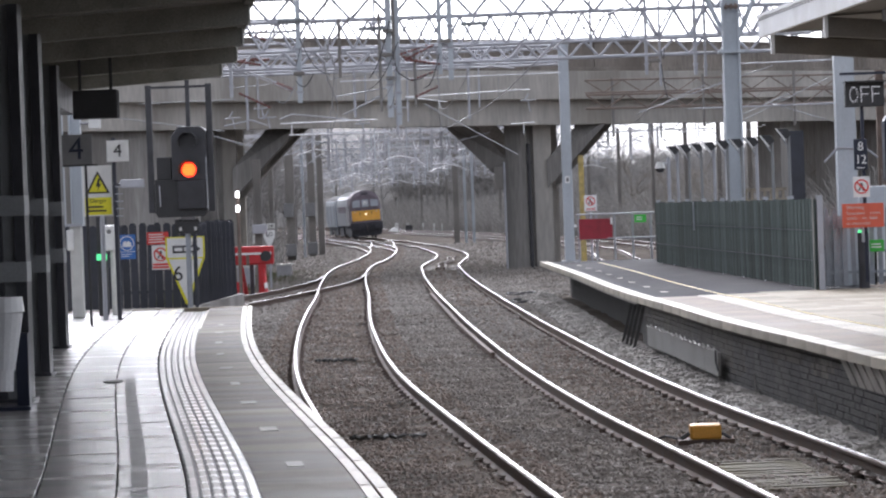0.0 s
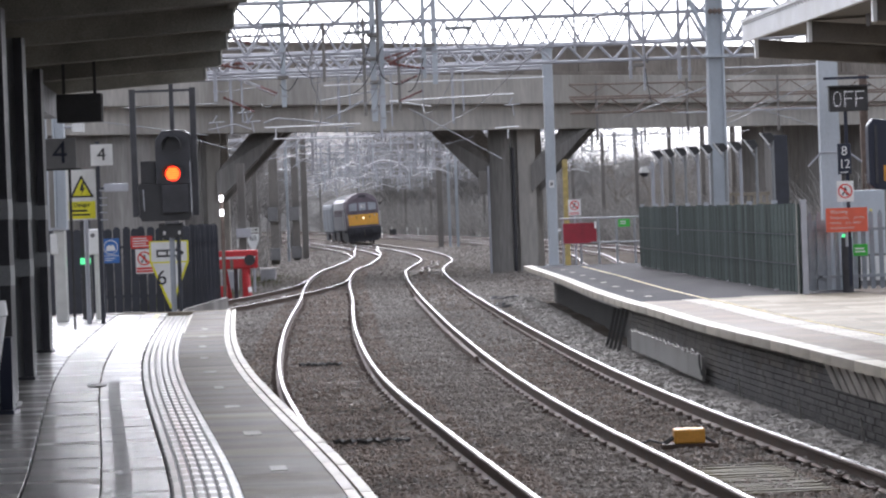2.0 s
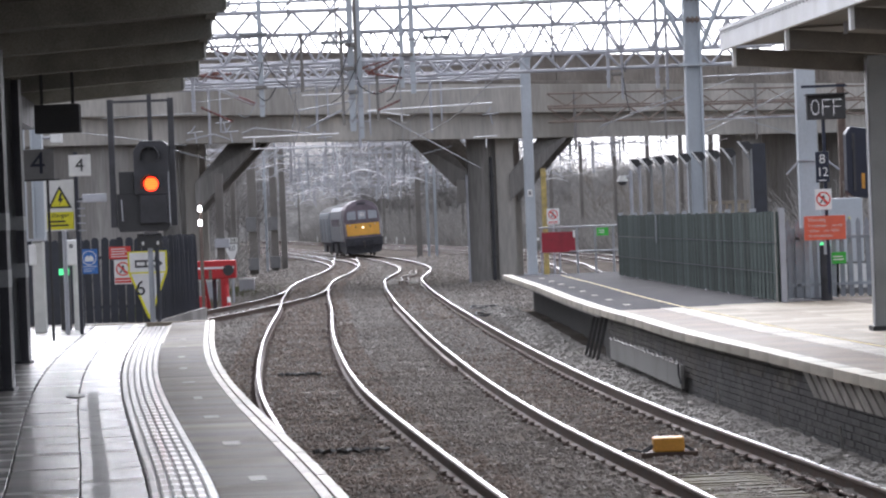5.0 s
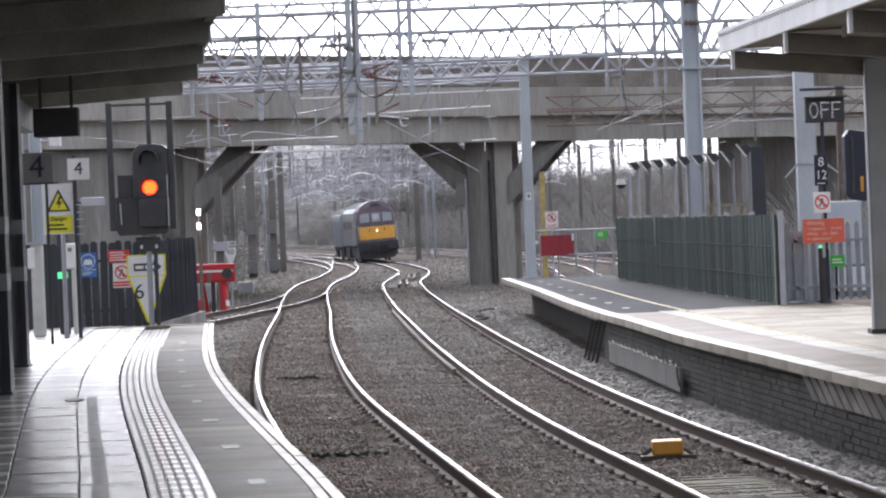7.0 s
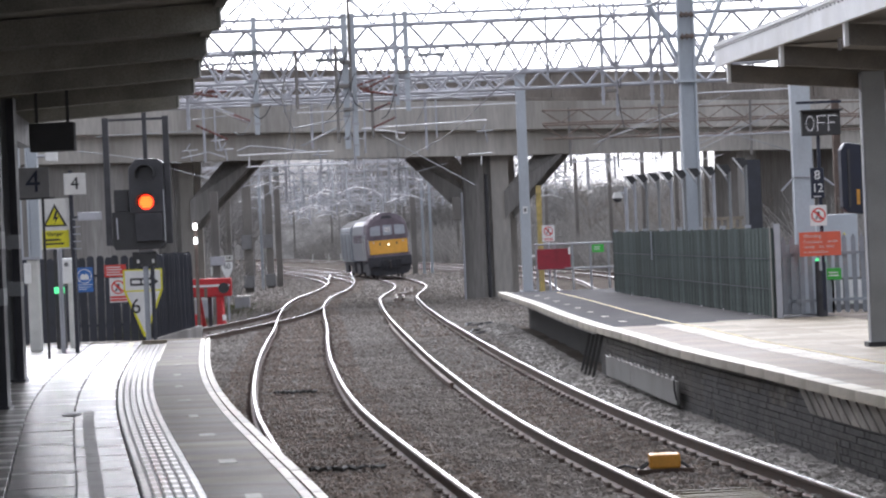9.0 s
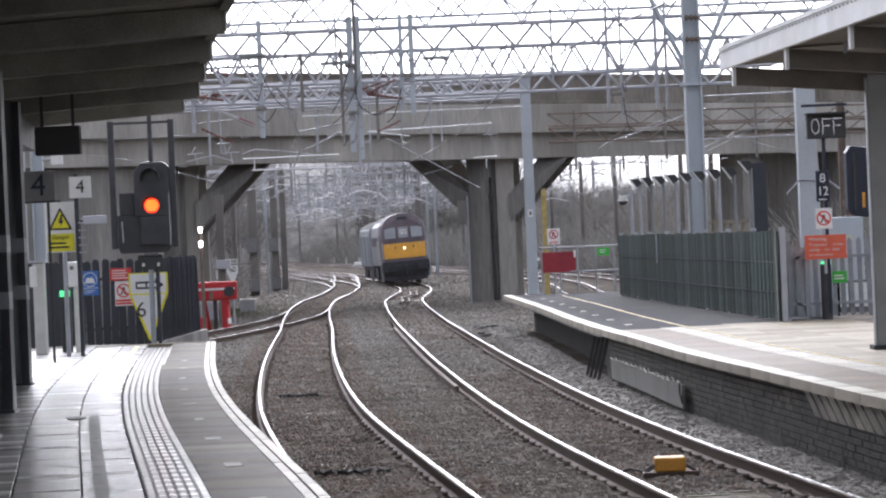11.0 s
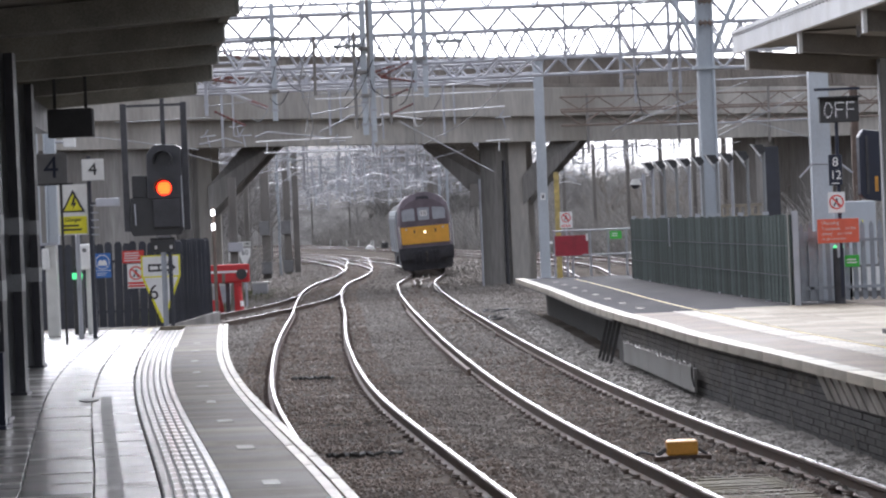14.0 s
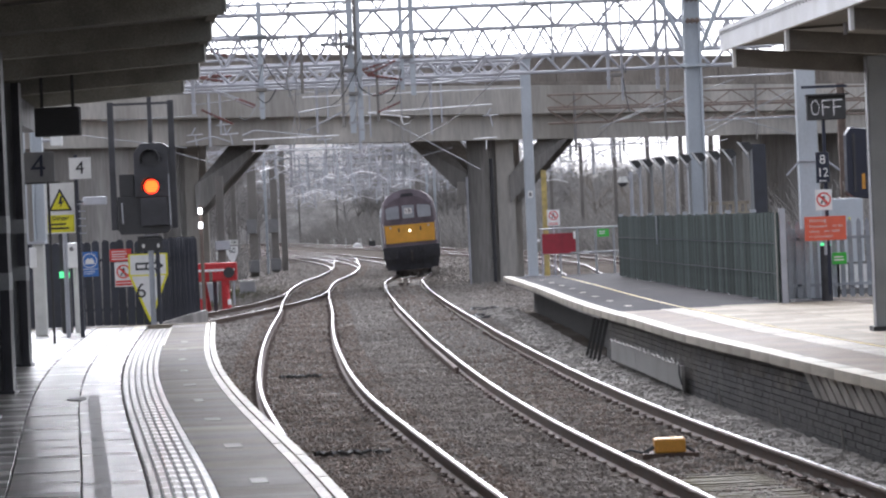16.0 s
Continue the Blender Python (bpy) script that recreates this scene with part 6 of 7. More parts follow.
def build_platform_end_right():
    r = thing("hand_railing", "galvanised tube railing at the end of the island platform", "railing")
    pts = [(2.85 + 0.5 * k, 84.5 - 0.3 * k) for k in range(6)]
    for x, y in pts:
        part("post", Shape().tube((x, y, -0.6), (x, y, 2.07), 0.032, 6), "wire", r)
    for z in (2.05, 1.35):
        part("rail", Shape().tube((2.8, 84.5, z), (5.35, 83.0, z), 0.028, 6), "wire", r)
    part("loop", Shape().path([(5.0, 80.0, 0.8), (4.9, 80.0, 1.7), (5.05, 80, 2.0), (5.3, 80, 2.05)], 0.025), "wire", r)
    s = thing("red_board", "plain dull red board on the railing", "sign", at=(3.32, 84.0, 0))
    board(s, 0, 1.63, 0.95, 0.58, "dark_red")
    part("clip", Shape().box(0.42, 0.48, -0.03, 0, 1.75, 1.95), "white", s)
    part("clip", Shape().box(-0.62, -0.54, -0.03, 0, 1.7, 1.78), "white", s)
    s = thing("green_notice", "small bright green notice on the railing", "sign", at=(4.55, 83.2, 0))
    board(s, 0, 1.89, 0.33, 0.22, "green_sign")
    bars(s, 0, 1.9, 0.22, 0.12, 2, "white", -0.014)
    s = thing("no_entry_sign", "white no-passage sign with red ring", "sign", at=(3.20, 84.2, 0))
    board(s, 0, 2.37, 0.36, 0.46, "white")
    no_entry_figure(s, 0, 2.43, 0.135)
    bars(s, 0, 2.2, 0.28, 0.08, 2, "sign_red", -0.014)
    post(s, 0, -0.4, 2.3, 0.03, "galv")
    y = thing("marker_post", "ochre yellow marker post beyond the railing", "post", at=(3.98, 113, -0.5))
    part("post", Shape().box(-0.1, 0.1, -0.05, 0.05, 0, 4.7), "yellow_line", y)


def build_track_clutter():
    b = thing("track_box", "yellow-orange equipment box between the rails", "track equipment", at=(2.335, 31.45, -0.19))
    part("case", Shape().box(-0.165, 0.165, -0.14, 0.14, 0.05, 0.205), "ybox", b, bevel=0.02)
    part("base", Shape().box(-0.3, 0.3, -0.18, 0.18, 0.0, 0.05), "rust", b)
    for x in (-1, 1):
        part("bracket", Shape().tube((x * 0.15, -0.05, 0.12), (x * 0.29, -0.1, 0.03), 0.014, 6).tube((x * 0.15, 0.08, 0.12), (x * 0.30, 0.08, 0.03), 0.014, 6), "black_matt", b, "thin black bracket rods")
    part("cable", Shape().path([(-0.28, 0, 0.05), (-0.42, 0.1, 0.08), (-0.55, 0.3, 0.02)], 0.015), "black_matt", b)
    s = thing("walkway_boards", "weathered timber boards laid between the rails", "boards")
    for k in range(24):
        y = 26.1 + k * 0.13
        x = TRACK_R.at(y)
        part("board", Shape().box(-0.52, 0.42, -0.048, 0.048, -0.21, -0.165), "board_old", s).matrix_basis = pose(x, y, random.uniform(-0.012, 0.006), 0, random.uniform(-0.6, 0.6), 5 + random.uniform(-0.7, 0.7))
    # dark wavy rods added in place of dark hollows in the left-hand track's ballast
    for y, w in ((33.2, 0.42), (50.5, 0.35)):
        h = thing("hollow_rods", "dark wavy rods standing in for hollows in the ballast", "strap", at=(TRACK_L.at(y) - 0.05, y, -0.16))
        pts = [(-w + 2 * w * i / 14, 0.10 * math.sin(i * 1.9) + random.uniform(-0.05, 0.05), 0.02 + 0.012 * math.sin(i * 2.7)) for i in range(15)]
        part("strap", Shape().path(pts, 0.03, 5), "joint", h)
        part("side_rod", Shape().path([(x, q + 0.14, z) for x, q, z in pts[2:-3]], 0.018, 4), "joint", h)
    g = thing("guard_rail", "short worn check rail beside the running rail", "rail")
    part("rail", Shape().sweep(TRACK_R.run(49, 84, 1.0, -0.92, -0.02), RAIL, [1] + [0] * 13), ("rust", "rust"), g)
    # switch gear between the rails under the bridge
    x = thing("switch_gear", "crossing noses and rods between the rails", "points")
    for o in (-0.14, 0.14):
        run = [(*TRACK_R.side(118 + i * 1.5, o + 0.09 * math.sin(i * 0.75)), -0.03) for i in range(18)]
        part("closure_rail", Shape().sweep(run, RAIL, [1] + [0] * 13), ("rust", "coping"), x)
    for k in range(4):
        yy = 117.5 + k * 2.6
        for o in (-0.42, 0.42):
            bx, by = TRACK_R.side(yy, o)
            part("chair_plate", Shape().box(bx - 0.2, bx + 0.2, by - 0.3, by + 0.3, -0.16, -0.10), "coping", x, bevel=0.02)
    for xx, yy in ((3.6, 78), (0.9, 84)):
        r = thing("cable_heap", "dark cable loop lying on the ballast", "cable", at=(EDGE_R.at(min(yy, 80)) - 0.6, yy, -0.2))
        part("cable", Shape().path([(math.cos(t) * 0.4, math.sin(t) * 1.2, 0.05 + 0.02 * math.sin(3 * t)) for t in np.linspace(0, 5.5, 14)], 0.04), "black_matt", r)


def build_wall_right():
    """Details on the brick face of the island platform."""
    w = thing("wall_sheet", "grey flat sheets with a cable tied along the brick face", "panel")
    for y0, y1 in ((39.6, 41.0), (41.03, 45.2), (45.23, 48.6)):
        part("sheet", Shape().sweep(EDGE_R.run(y0, y1, 0.7, 0.02), [(-0.04, 0.02), (0.0, 0.02), (0.0, 0.34), (-0.04, 0.34)]), "skirt", w)
    cable = []
    for i in range(60):
        y = 39.6 + i * 0.155
        x, yy = EDGE_R.side(y, -0.05)
        cable.append((x, yy, 0.37 + 0.025 * math.sin(i * 1.7) + 0.02 * random.uniform(-1, 1)))
    for k in range(0, 56, 8):
        part("cable", Shape().path(cable[k:k + 9], 0.010, 5), "rope", w, "pale knotted cable")
    part("cable_end", Shape().path([cable[0], (cable[0][0], cable[0][1], 0.22), (cable[0][0] + 0.02, cable[0][1] - 0.1, 0.10)], 0.014, 5), "black_matt", w)
    for y in (37.0, 33.0, 29.6):
        x, yy = EDGE_R.side(y, 0.07)
        s = thing("marker_peg", "thin pale peg leaning on the brick face", "peg", at=(x, yy, -0.1), group="pegs")
        part("peg", Shape().tube((0.0, -0.05, 0), (-0.02, 0.02, 0.3), 0.012, 5), "rope", s)
    t = thing("timber_struts", "dark leaning timber struts under the platform edge", "struts")
    for k in range(4):
        y = 50.0 + k * 0.7
        x, yy = EDGE_R.side(y, 0.1)
        part("strut", Shape().tube((x - 0.25, yy - 0.2, -0.25), (x, yy, 0.66), 0.035, 4), "joint", t)


def build_small_right():
    c = thing("dome_camera", "grey dome camera on a short arm behind the fence", "camera", at=(5.0, 77, 0))
    part("post", Shape().tube((0, 0, -0.5), (0, 0, 3.5), 0.05, 8), "galv", c)
    part("arm", Shape().tube((0, 0, 3.35), (-0.22, 0, 3.35), 0.025, 6), "galv", c)
    part("housing", Shape().tube((-0.22, 0, 3.22), (-0.22, 0, 3.38), 0.15, 14, 0.08), "cream", c)
    part("dome", Shape().tube((-0.22, 0, 3.12), (-0.22, 0, 3.22), 0.07, 14, 0.14), "black", c)
    b = thing("pier_box", "dark grey cable box on a pole beside the bridge pier", "cabinet", at=(0.98, 116.6, -0.5))
    part("pole", Shape().tube((0.08, 0, 0), (0.08, 0, 4.6), 0.045, 8), "galv", b)
    part("case", Shape().box(-0.32, 0.02, -0.15, 0.1, 3.52, 4.42), "mast_dark", b, bevel=0.03)
    p = thing("drain_pipe", "dark drain pipe on the bridge pier", "pipe", at=(2.05, 116.95, -0.4))
    part("pipe", Shape().tube((0, 0, 0), (0, 0, 5.2), 0.07, 10), "black", p)
    for z in (1.2, 2.8, 4.4):
        part("clip", Shape().box(-0.1, 0.1, -0.02, 0.16, z, z + 0.06), "black", p)


build_small_right()
build_right_signs()
build_mast_c()
build_green_fence()
build_hoods()
build_platform_end_right()
build_track_clutter()
build_wall_right()


# ---- bare winter trees and scrub beyond the tracks ----
def tree_segments(rng, h):
    """Trunk and limbs, then twigs, as tapered pieces (a, b, r0, r1)."""
    trunk, twigs = [], []
    p = np.zeros(3)
    lean = rng.normal(0, 0.05, 2)
    nodes = []
    for i in range(5):
        q = p + np.array([lean[0] + rng.normal(0, 0.04), lean[1] + rng.normal(0, 0.04), 1]) * h * 0.17
        trunk.append((p, q, h * 0.014 * (1 - i * 0.16), h * 0.014 * (1 - (i + 1) * 0.16)))
        nodes.append(q)
        p = q
    for k in range(20):
        base = nodes[min(4, 1 + k % 4)] * rng.uniform(0.75, 1.0)
        a = rng.uniform(0, 6.28)
        ln = h * rng.uniform(0.16, 0.34)
        up = rng.uniform(0.5, 1.5)
        d = np.array([math.cos(a), math.sin(a), up])
        d /= np.linalg.norm(d)
        tip = base + d * ln
        trunk.append((base, tip, h * 0.0055, h * 0.002))
        for j in range(11):
            b = base + (tip - base) * rng.uniform(0.25, 1.0)
            e = d + rng.normal(0, 0.55, 3)
            e[2] += 0.25
            e /= np.linalg.norm(e)
            m = b + e * h * rng.uniform(0.05, 0.13)
            twigs.append((b, m, h * 0.0024, h * 0.0013))
            for _ in range(2):
                f = e + rng.normal(0, 0.5, 3)
                f /= np.linalg.norm(f)
                twigs.append((m, m + f * h * rng.uniform(0.03, 0.09), h * 0.0015, h * 0.0007))
    return trunk, twigs


def pieces_mesh(segs):
    """Three-sided tapered pieces as corner and face arrays."""
    a = np.array([s[0] for s in segs])
    b = np.array([s[1] for s in segs])
    r0 = np.array([s[2] for s in segs])[:, None]
    r1 = np.array([s[3] for s in segs])[:, None]
    w = b - a
    w /= np.linalg.norm(w, axis=1)[:, None] + 1e-9
    u = np.cross(w, np.array([0.31, 0.52, 0.79]))
    u /= np.linalg.norm(u, axis=1)[:, None] + 1e-9
    v = np.cross(w, u)
    vs = []
    for k in range(3):
        c, s = math.cos(k * 2.094), math.sin(k * 2.094)
        vs.append(a + (u * c + v * s) * r0)
    for k in range(3):
        c, s = math.cos(k * 2.094), math.sin(k * 2.094)
        vs.append(b + (u * c + v * s) * r1)
    verts = np.stack(vs, 1).reshape(-1, 3)
    base = np.arange(len(segs))[:, None, None] * 6
    faces = base + np.array([[(0, 1, 4, 3), (1, 2, 5, 4), (2, 0, 3, 5)]])
    return verts, faces.reshape(-1, 4)


def raw_mesh(name, verts, faces, material):
    me = bpy.data.meshes.new(name)
    me.from_pydata(verts.tolist(), [], faces.tolist())
    me.materials.append(M[material])
    return me


def build_woods():
    rng = np.random.default_rng(11)
    kinds = []
    for k in range(6):
        trunk, twigs = tree_segments(rng, 10.0)
        kinds.append((pieces_mesh(trunk), pieces_mesh(twigs)))
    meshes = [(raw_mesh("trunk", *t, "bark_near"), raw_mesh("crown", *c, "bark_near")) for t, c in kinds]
    # the same trees in the hazed colour, for the view under the main span
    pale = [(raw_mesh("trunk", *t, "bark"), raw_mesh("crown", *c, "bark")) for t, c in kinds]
    # trees that can be told apart, standing beyond the far tracks
    spots = []
    for i in range(34):
        y = 135 + i * 5.5 + rng.uniform(-2, 2)
        off = 15.5 + rng.uniform(0, 12)
        spots.append((TRACK_R.at(y) + off, y))
    for i in range(12):
        y = 128 + i * 10 + rng.uniform(-3, 3)
        spots.append((TRACK_R.at(y) - 11.5 - rng.uniform(0, 8), y))
    for i, (x, y) in enumerate(spots):
        t = thing("bare_tree", "bare brown winter tree with fine twigs", "tree", at=(x, y, -0.6), turn=float(rng.uniform(0, 360)), group="trees beyond the tracks")
        t.scale = (1, 1, 1)
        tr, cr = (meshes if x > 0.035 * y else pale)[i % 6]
        for name, me in (("trunk", tr), ("crown", cr)):
            ob = new(name, me)
            ob.parent = t
            s = float(rng.uniform(0.72, 1.0)) * (2.6 + 0.0185 * y) / 11.4
            if name == "trunk":
                keep = s
            ob.scale = (keep, keep, keep)
    # the woods behind them, too dense to count
    vs, fs, o = [], [], 0
    for i in range(850):
        y = rng.uniform(150, 475)
        off = rng.uniform(24, 75) if rng.random() < 0.75 else -rng.uniform(16, 50)
        x = TRACK_R.at(y) + off
        a = rng.uniform(0, 6.28)
        s = rng.uniform(0.75, 1.05) * (2.6 + 0.0185 * min(y, 300)) / (11.4 if y < 300 else 9.6)
        if y > 300 and x < 8:
            s *= 1.9
        m = np.array([[math.cos(a), -math.sin(a), 0], [math.sin(a), math.cos(a), 0], [0, 0, 1]]) * s
        for (v, f) in kinds[i % 6]:
            vs.append(v @ m.T + (x, y, -0.6))
            fs.append(f + o)
            o += len(v)
    # a taller belt beside the bridge's far abutment
    for i in range(60):
        y, a, k = rng.uniform(185, 240), rng.uniform(0, 6.28), rng.uniform(0.8, 1.05)
        x = -rng.uniform(13.2, 25)
        m = np.array([[math.cos(a), -math.sin(a), 0], [math.sin(a), math.cos(a), 0], [0, 0, 1]]) * k
        for (v, f) in kinds[i % 6]:
            vs.append(v @ m.T + (x, y, -0.6))
            fs.append(f + o)
            o += len(v)
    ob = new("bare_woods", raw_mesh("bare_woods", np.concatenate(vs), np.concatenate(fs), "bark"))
    tagged(ob, "dense bare winter woods in the distance", "woods", kind="stuff")
    # scrub: low tangled bushes along the fence lines
    segs = []
    for i in range(7500):
        y = rng.uniform(100, 420)
        off = 13.8 + rng.exponential(9) if rng.random() < 0.7 else -9.5 - rng.exponential(6)
        x = TRACK_R.at(y) + off
        h = rng.uniform(0.8, 2.8) if abs(off) < 16 else rng.uniform(1.6, 4.2)
        b = np.array([x, y, -0.6])
        for _ in range(9):
            d = np.array([rng.normal(0, 0.5), rng.normal(0, 0.5), 1.0]) * h * rng.uniform(0.5, 1.1)
            segs.append((b + rng.normal(0, 0.4, 3) * (1, 1, 0), b + d, 0.05, 0.012))
    ob = new("scrub", raw_mesh("scrub", *pieces_mesh(segs), "scrub"))
    tagged(ob, "tangled brown winter scrub beside the railway", "scrub", kind="stuff")
    # wooded bank far behind
    s = Shape()
    n = 60
    v = []
    for i in range(n + 1):
        x = -320 + 640 * i / n
        top = 6.8 + 1.8 * noise.noise((x * 0.02, 0, 3)) + 0.9 * noise.noise((x * 0.09, 2, 3))
        top += 10.0 * min(1, max(0, (14 - x) / 16))
        for y, z in ((470, -0.6), (480, top * 0.6), (500, top), (600, top + 1)):
            v.append((x, y + 6 * noise.noise((x * 0.05, y, 0)), z))
    s.add(v, [(i * 4 + j, (i + 1) * 4 + j, (i + 1) * 4 + j + 1, i * 4 + j + 1) for i in range(n) for j in range(3)])
    tagged(part("bank", s, "scrub", smooth=True), "distant brown wooded bank", "bank", kind="structure")
    # white marker stakes by the far tracks
    me = Shape().box(-0.06, 0.06, -0.06, 0.06, 0, 1.1).mesh("stake", "white")
    for i in range(22):
        y = 300 + (i % 11) * 9 + rng.uniform(-3, 3)
        t = tagged(new("marker_stake", me), "small white stake beside the far track", "stake", "white stakes")
        t.matrix_basis = pose(TRACK_R.at(y) + 13.2 + rng.uniform(-0.5, 0.5) - (i // 11) * 19, y, -0.45)
    w = thing("white_dish", "white rounded cover beside the far track", "equipment", at=(-9.0, 310, -0.45))
    part("dome", Shape().plate([(0.5 * math.cos(a), 0.3 + 0.5 * max(0, math.sin(a))) for a in np.linspace(0, math.pi, 10)], -0.5, 0.5), "fascia", w, bevel=0.15)
    part("foot", Shape().box(-0.3, 0.3, -0.3, 0.3, 0, 0.3), "black_matt", w)
    c = thing("lineside_cabinet", "small dark box beside the far track", "cabinet", at=(-7.4, 308, -0.45))
    part("case", Shape().box(-0.35, 0.35, -0.3, 0.3, 0, 1.0), "black_matt", c, bevel=0.03)
    # grass patches at the foot of the left-hand pier
    gs = []
    for i in range(5200):
        x, y = rng.normal(-8.6, 0.9), rng.uniform(92, 125)
        if x > SIDING.at(min(y, 114)) - 1.0:
            continue
        b = np.array([x, y, -0.5])
        gs.append((b, b + np.array([rng.normal(0, 0.08), rng.normal(0, 0.08), rng.uniform(0.15, 0.5)]), 0.02, 0.004))
    ob = new("grass", raw_mesh("grass", *pieces_mesh(gs), "grass"))
    tagged(ob, "rough green and straw grass beside the siding", "grass", kind="stuff")


build_woods()


# ---- the brick face of the island platform ----
def build_brick_face():
    p = bpy.data.objects["platform_2"]
    bl, bh, gap = 0.215, 0.065, 0.01
    upper = Shape().box(-bl / 2, bl / 2, -0.03, 0.03, 0, bh).mesh("brick", "brick")
    lower = Shape().box(-bl / 2, bl / 2, -0.03, 0.03, 0, bh).mesh("damp_brick", "brick_damp")
    rest = Shape()
    rng = random.Random(5)
    count = 0
    for row in range(12):
        z = -0.22 + row * (bh + gap)
        y = 22.0 + (0.11 if row % 2 else 0)
        while y < 50.0:
            x, yy = EDGE_R.side(y, 0.135 + rng.uniform(-0.006, 0.004))
            a = math.degrees(math.atan2(1, EDGE_R.at(y + 0.5) - EDGE_R.at(y - 0.5)))
            m = pose(x, yy, z, 0, 0, a)
            # rising damp has blackened the lower courses unevenly
            damp = row < 8.0 + 4 * noise.noise((y * 0.5, 0, 4)) + (1.5 if y < 34 else -3 if y > 38 else 0)
            near = 27.5 < y < 33.4
            if near and count < 300:
                ob = new("brick", lower if damp else upper)
                ob.parent, ob.matrix_basis = p, m
                count += 1
            else:
                rest.box(-bl / 2, bl / 2, -0.03, 0.03, 0, bh, m, slot=1 if damp else 0)
            y += bl + gap
    r = part("brickwork", rest, ("brick", "brick_damp"), p)
    tagged(r, kind="stuff")
    # slanting pale stones set under the edge at the near end
    for k in range(20):
        y = 23.2 + k * 0.42
        (xa, ya), (xb, yb) = EDGE_R.side(y, 0.05), EDGE_R.side(y + 0.32, 0.05)
        (xc, yc), (xd, yd) = EDGE_R.side(y - 0.42, 0.09), EDGE_R.side(y - 0.10, 0.09)
        v = [(xa, ya, 0.665), (xb, yb, 0.665), (xd, yd, 0.40), (xc, yc, 0.40)]
        v += [(x + 0.05, q, z) for x, q, z in v]
        ob = part("corbel", Shape().add(v, [(0, 1, 2, 3), (4, 7, 6, 5), (0, 4, 5, 1), (1, 5, 6, 2), (2, 6, 7, 3), (3, 7, 4, 0)]), "coping", p)


build_brick_face()


# ---- the train ----
def track_place(y_front, back):
    """The point of the right-hand track that lies back metres behind y_front, along the track."""
    y, left = y_front, back
    while left > 0:
        step = min(left, 0.5)
        s = TRACK_R.at(y + 0.5) - TRACK_R.at(y - 0.5)
        y += step / math.hypot(1, s)
        left -= step
    return Vector((TRACK_R.at(y), y, 0))


def vehicle_pose(y_front, a, b, lead, cant):
    """Stands a vehicle on the track by the bogies a and b metres behind y_front; its nose is lead metres before the first."""
    p, q = track_place(y_front, a), track_place(y_front, b)
    way = (p - q).normalized()
    turn = math.atan2(way.x, -way.y)
    mid = p + way * lead
    return Matrix.Translation(mid) @ Matrix.Rotation(turn, 4, "Z") @ Matrix.Rotation(radians(cant), 4, "Y")


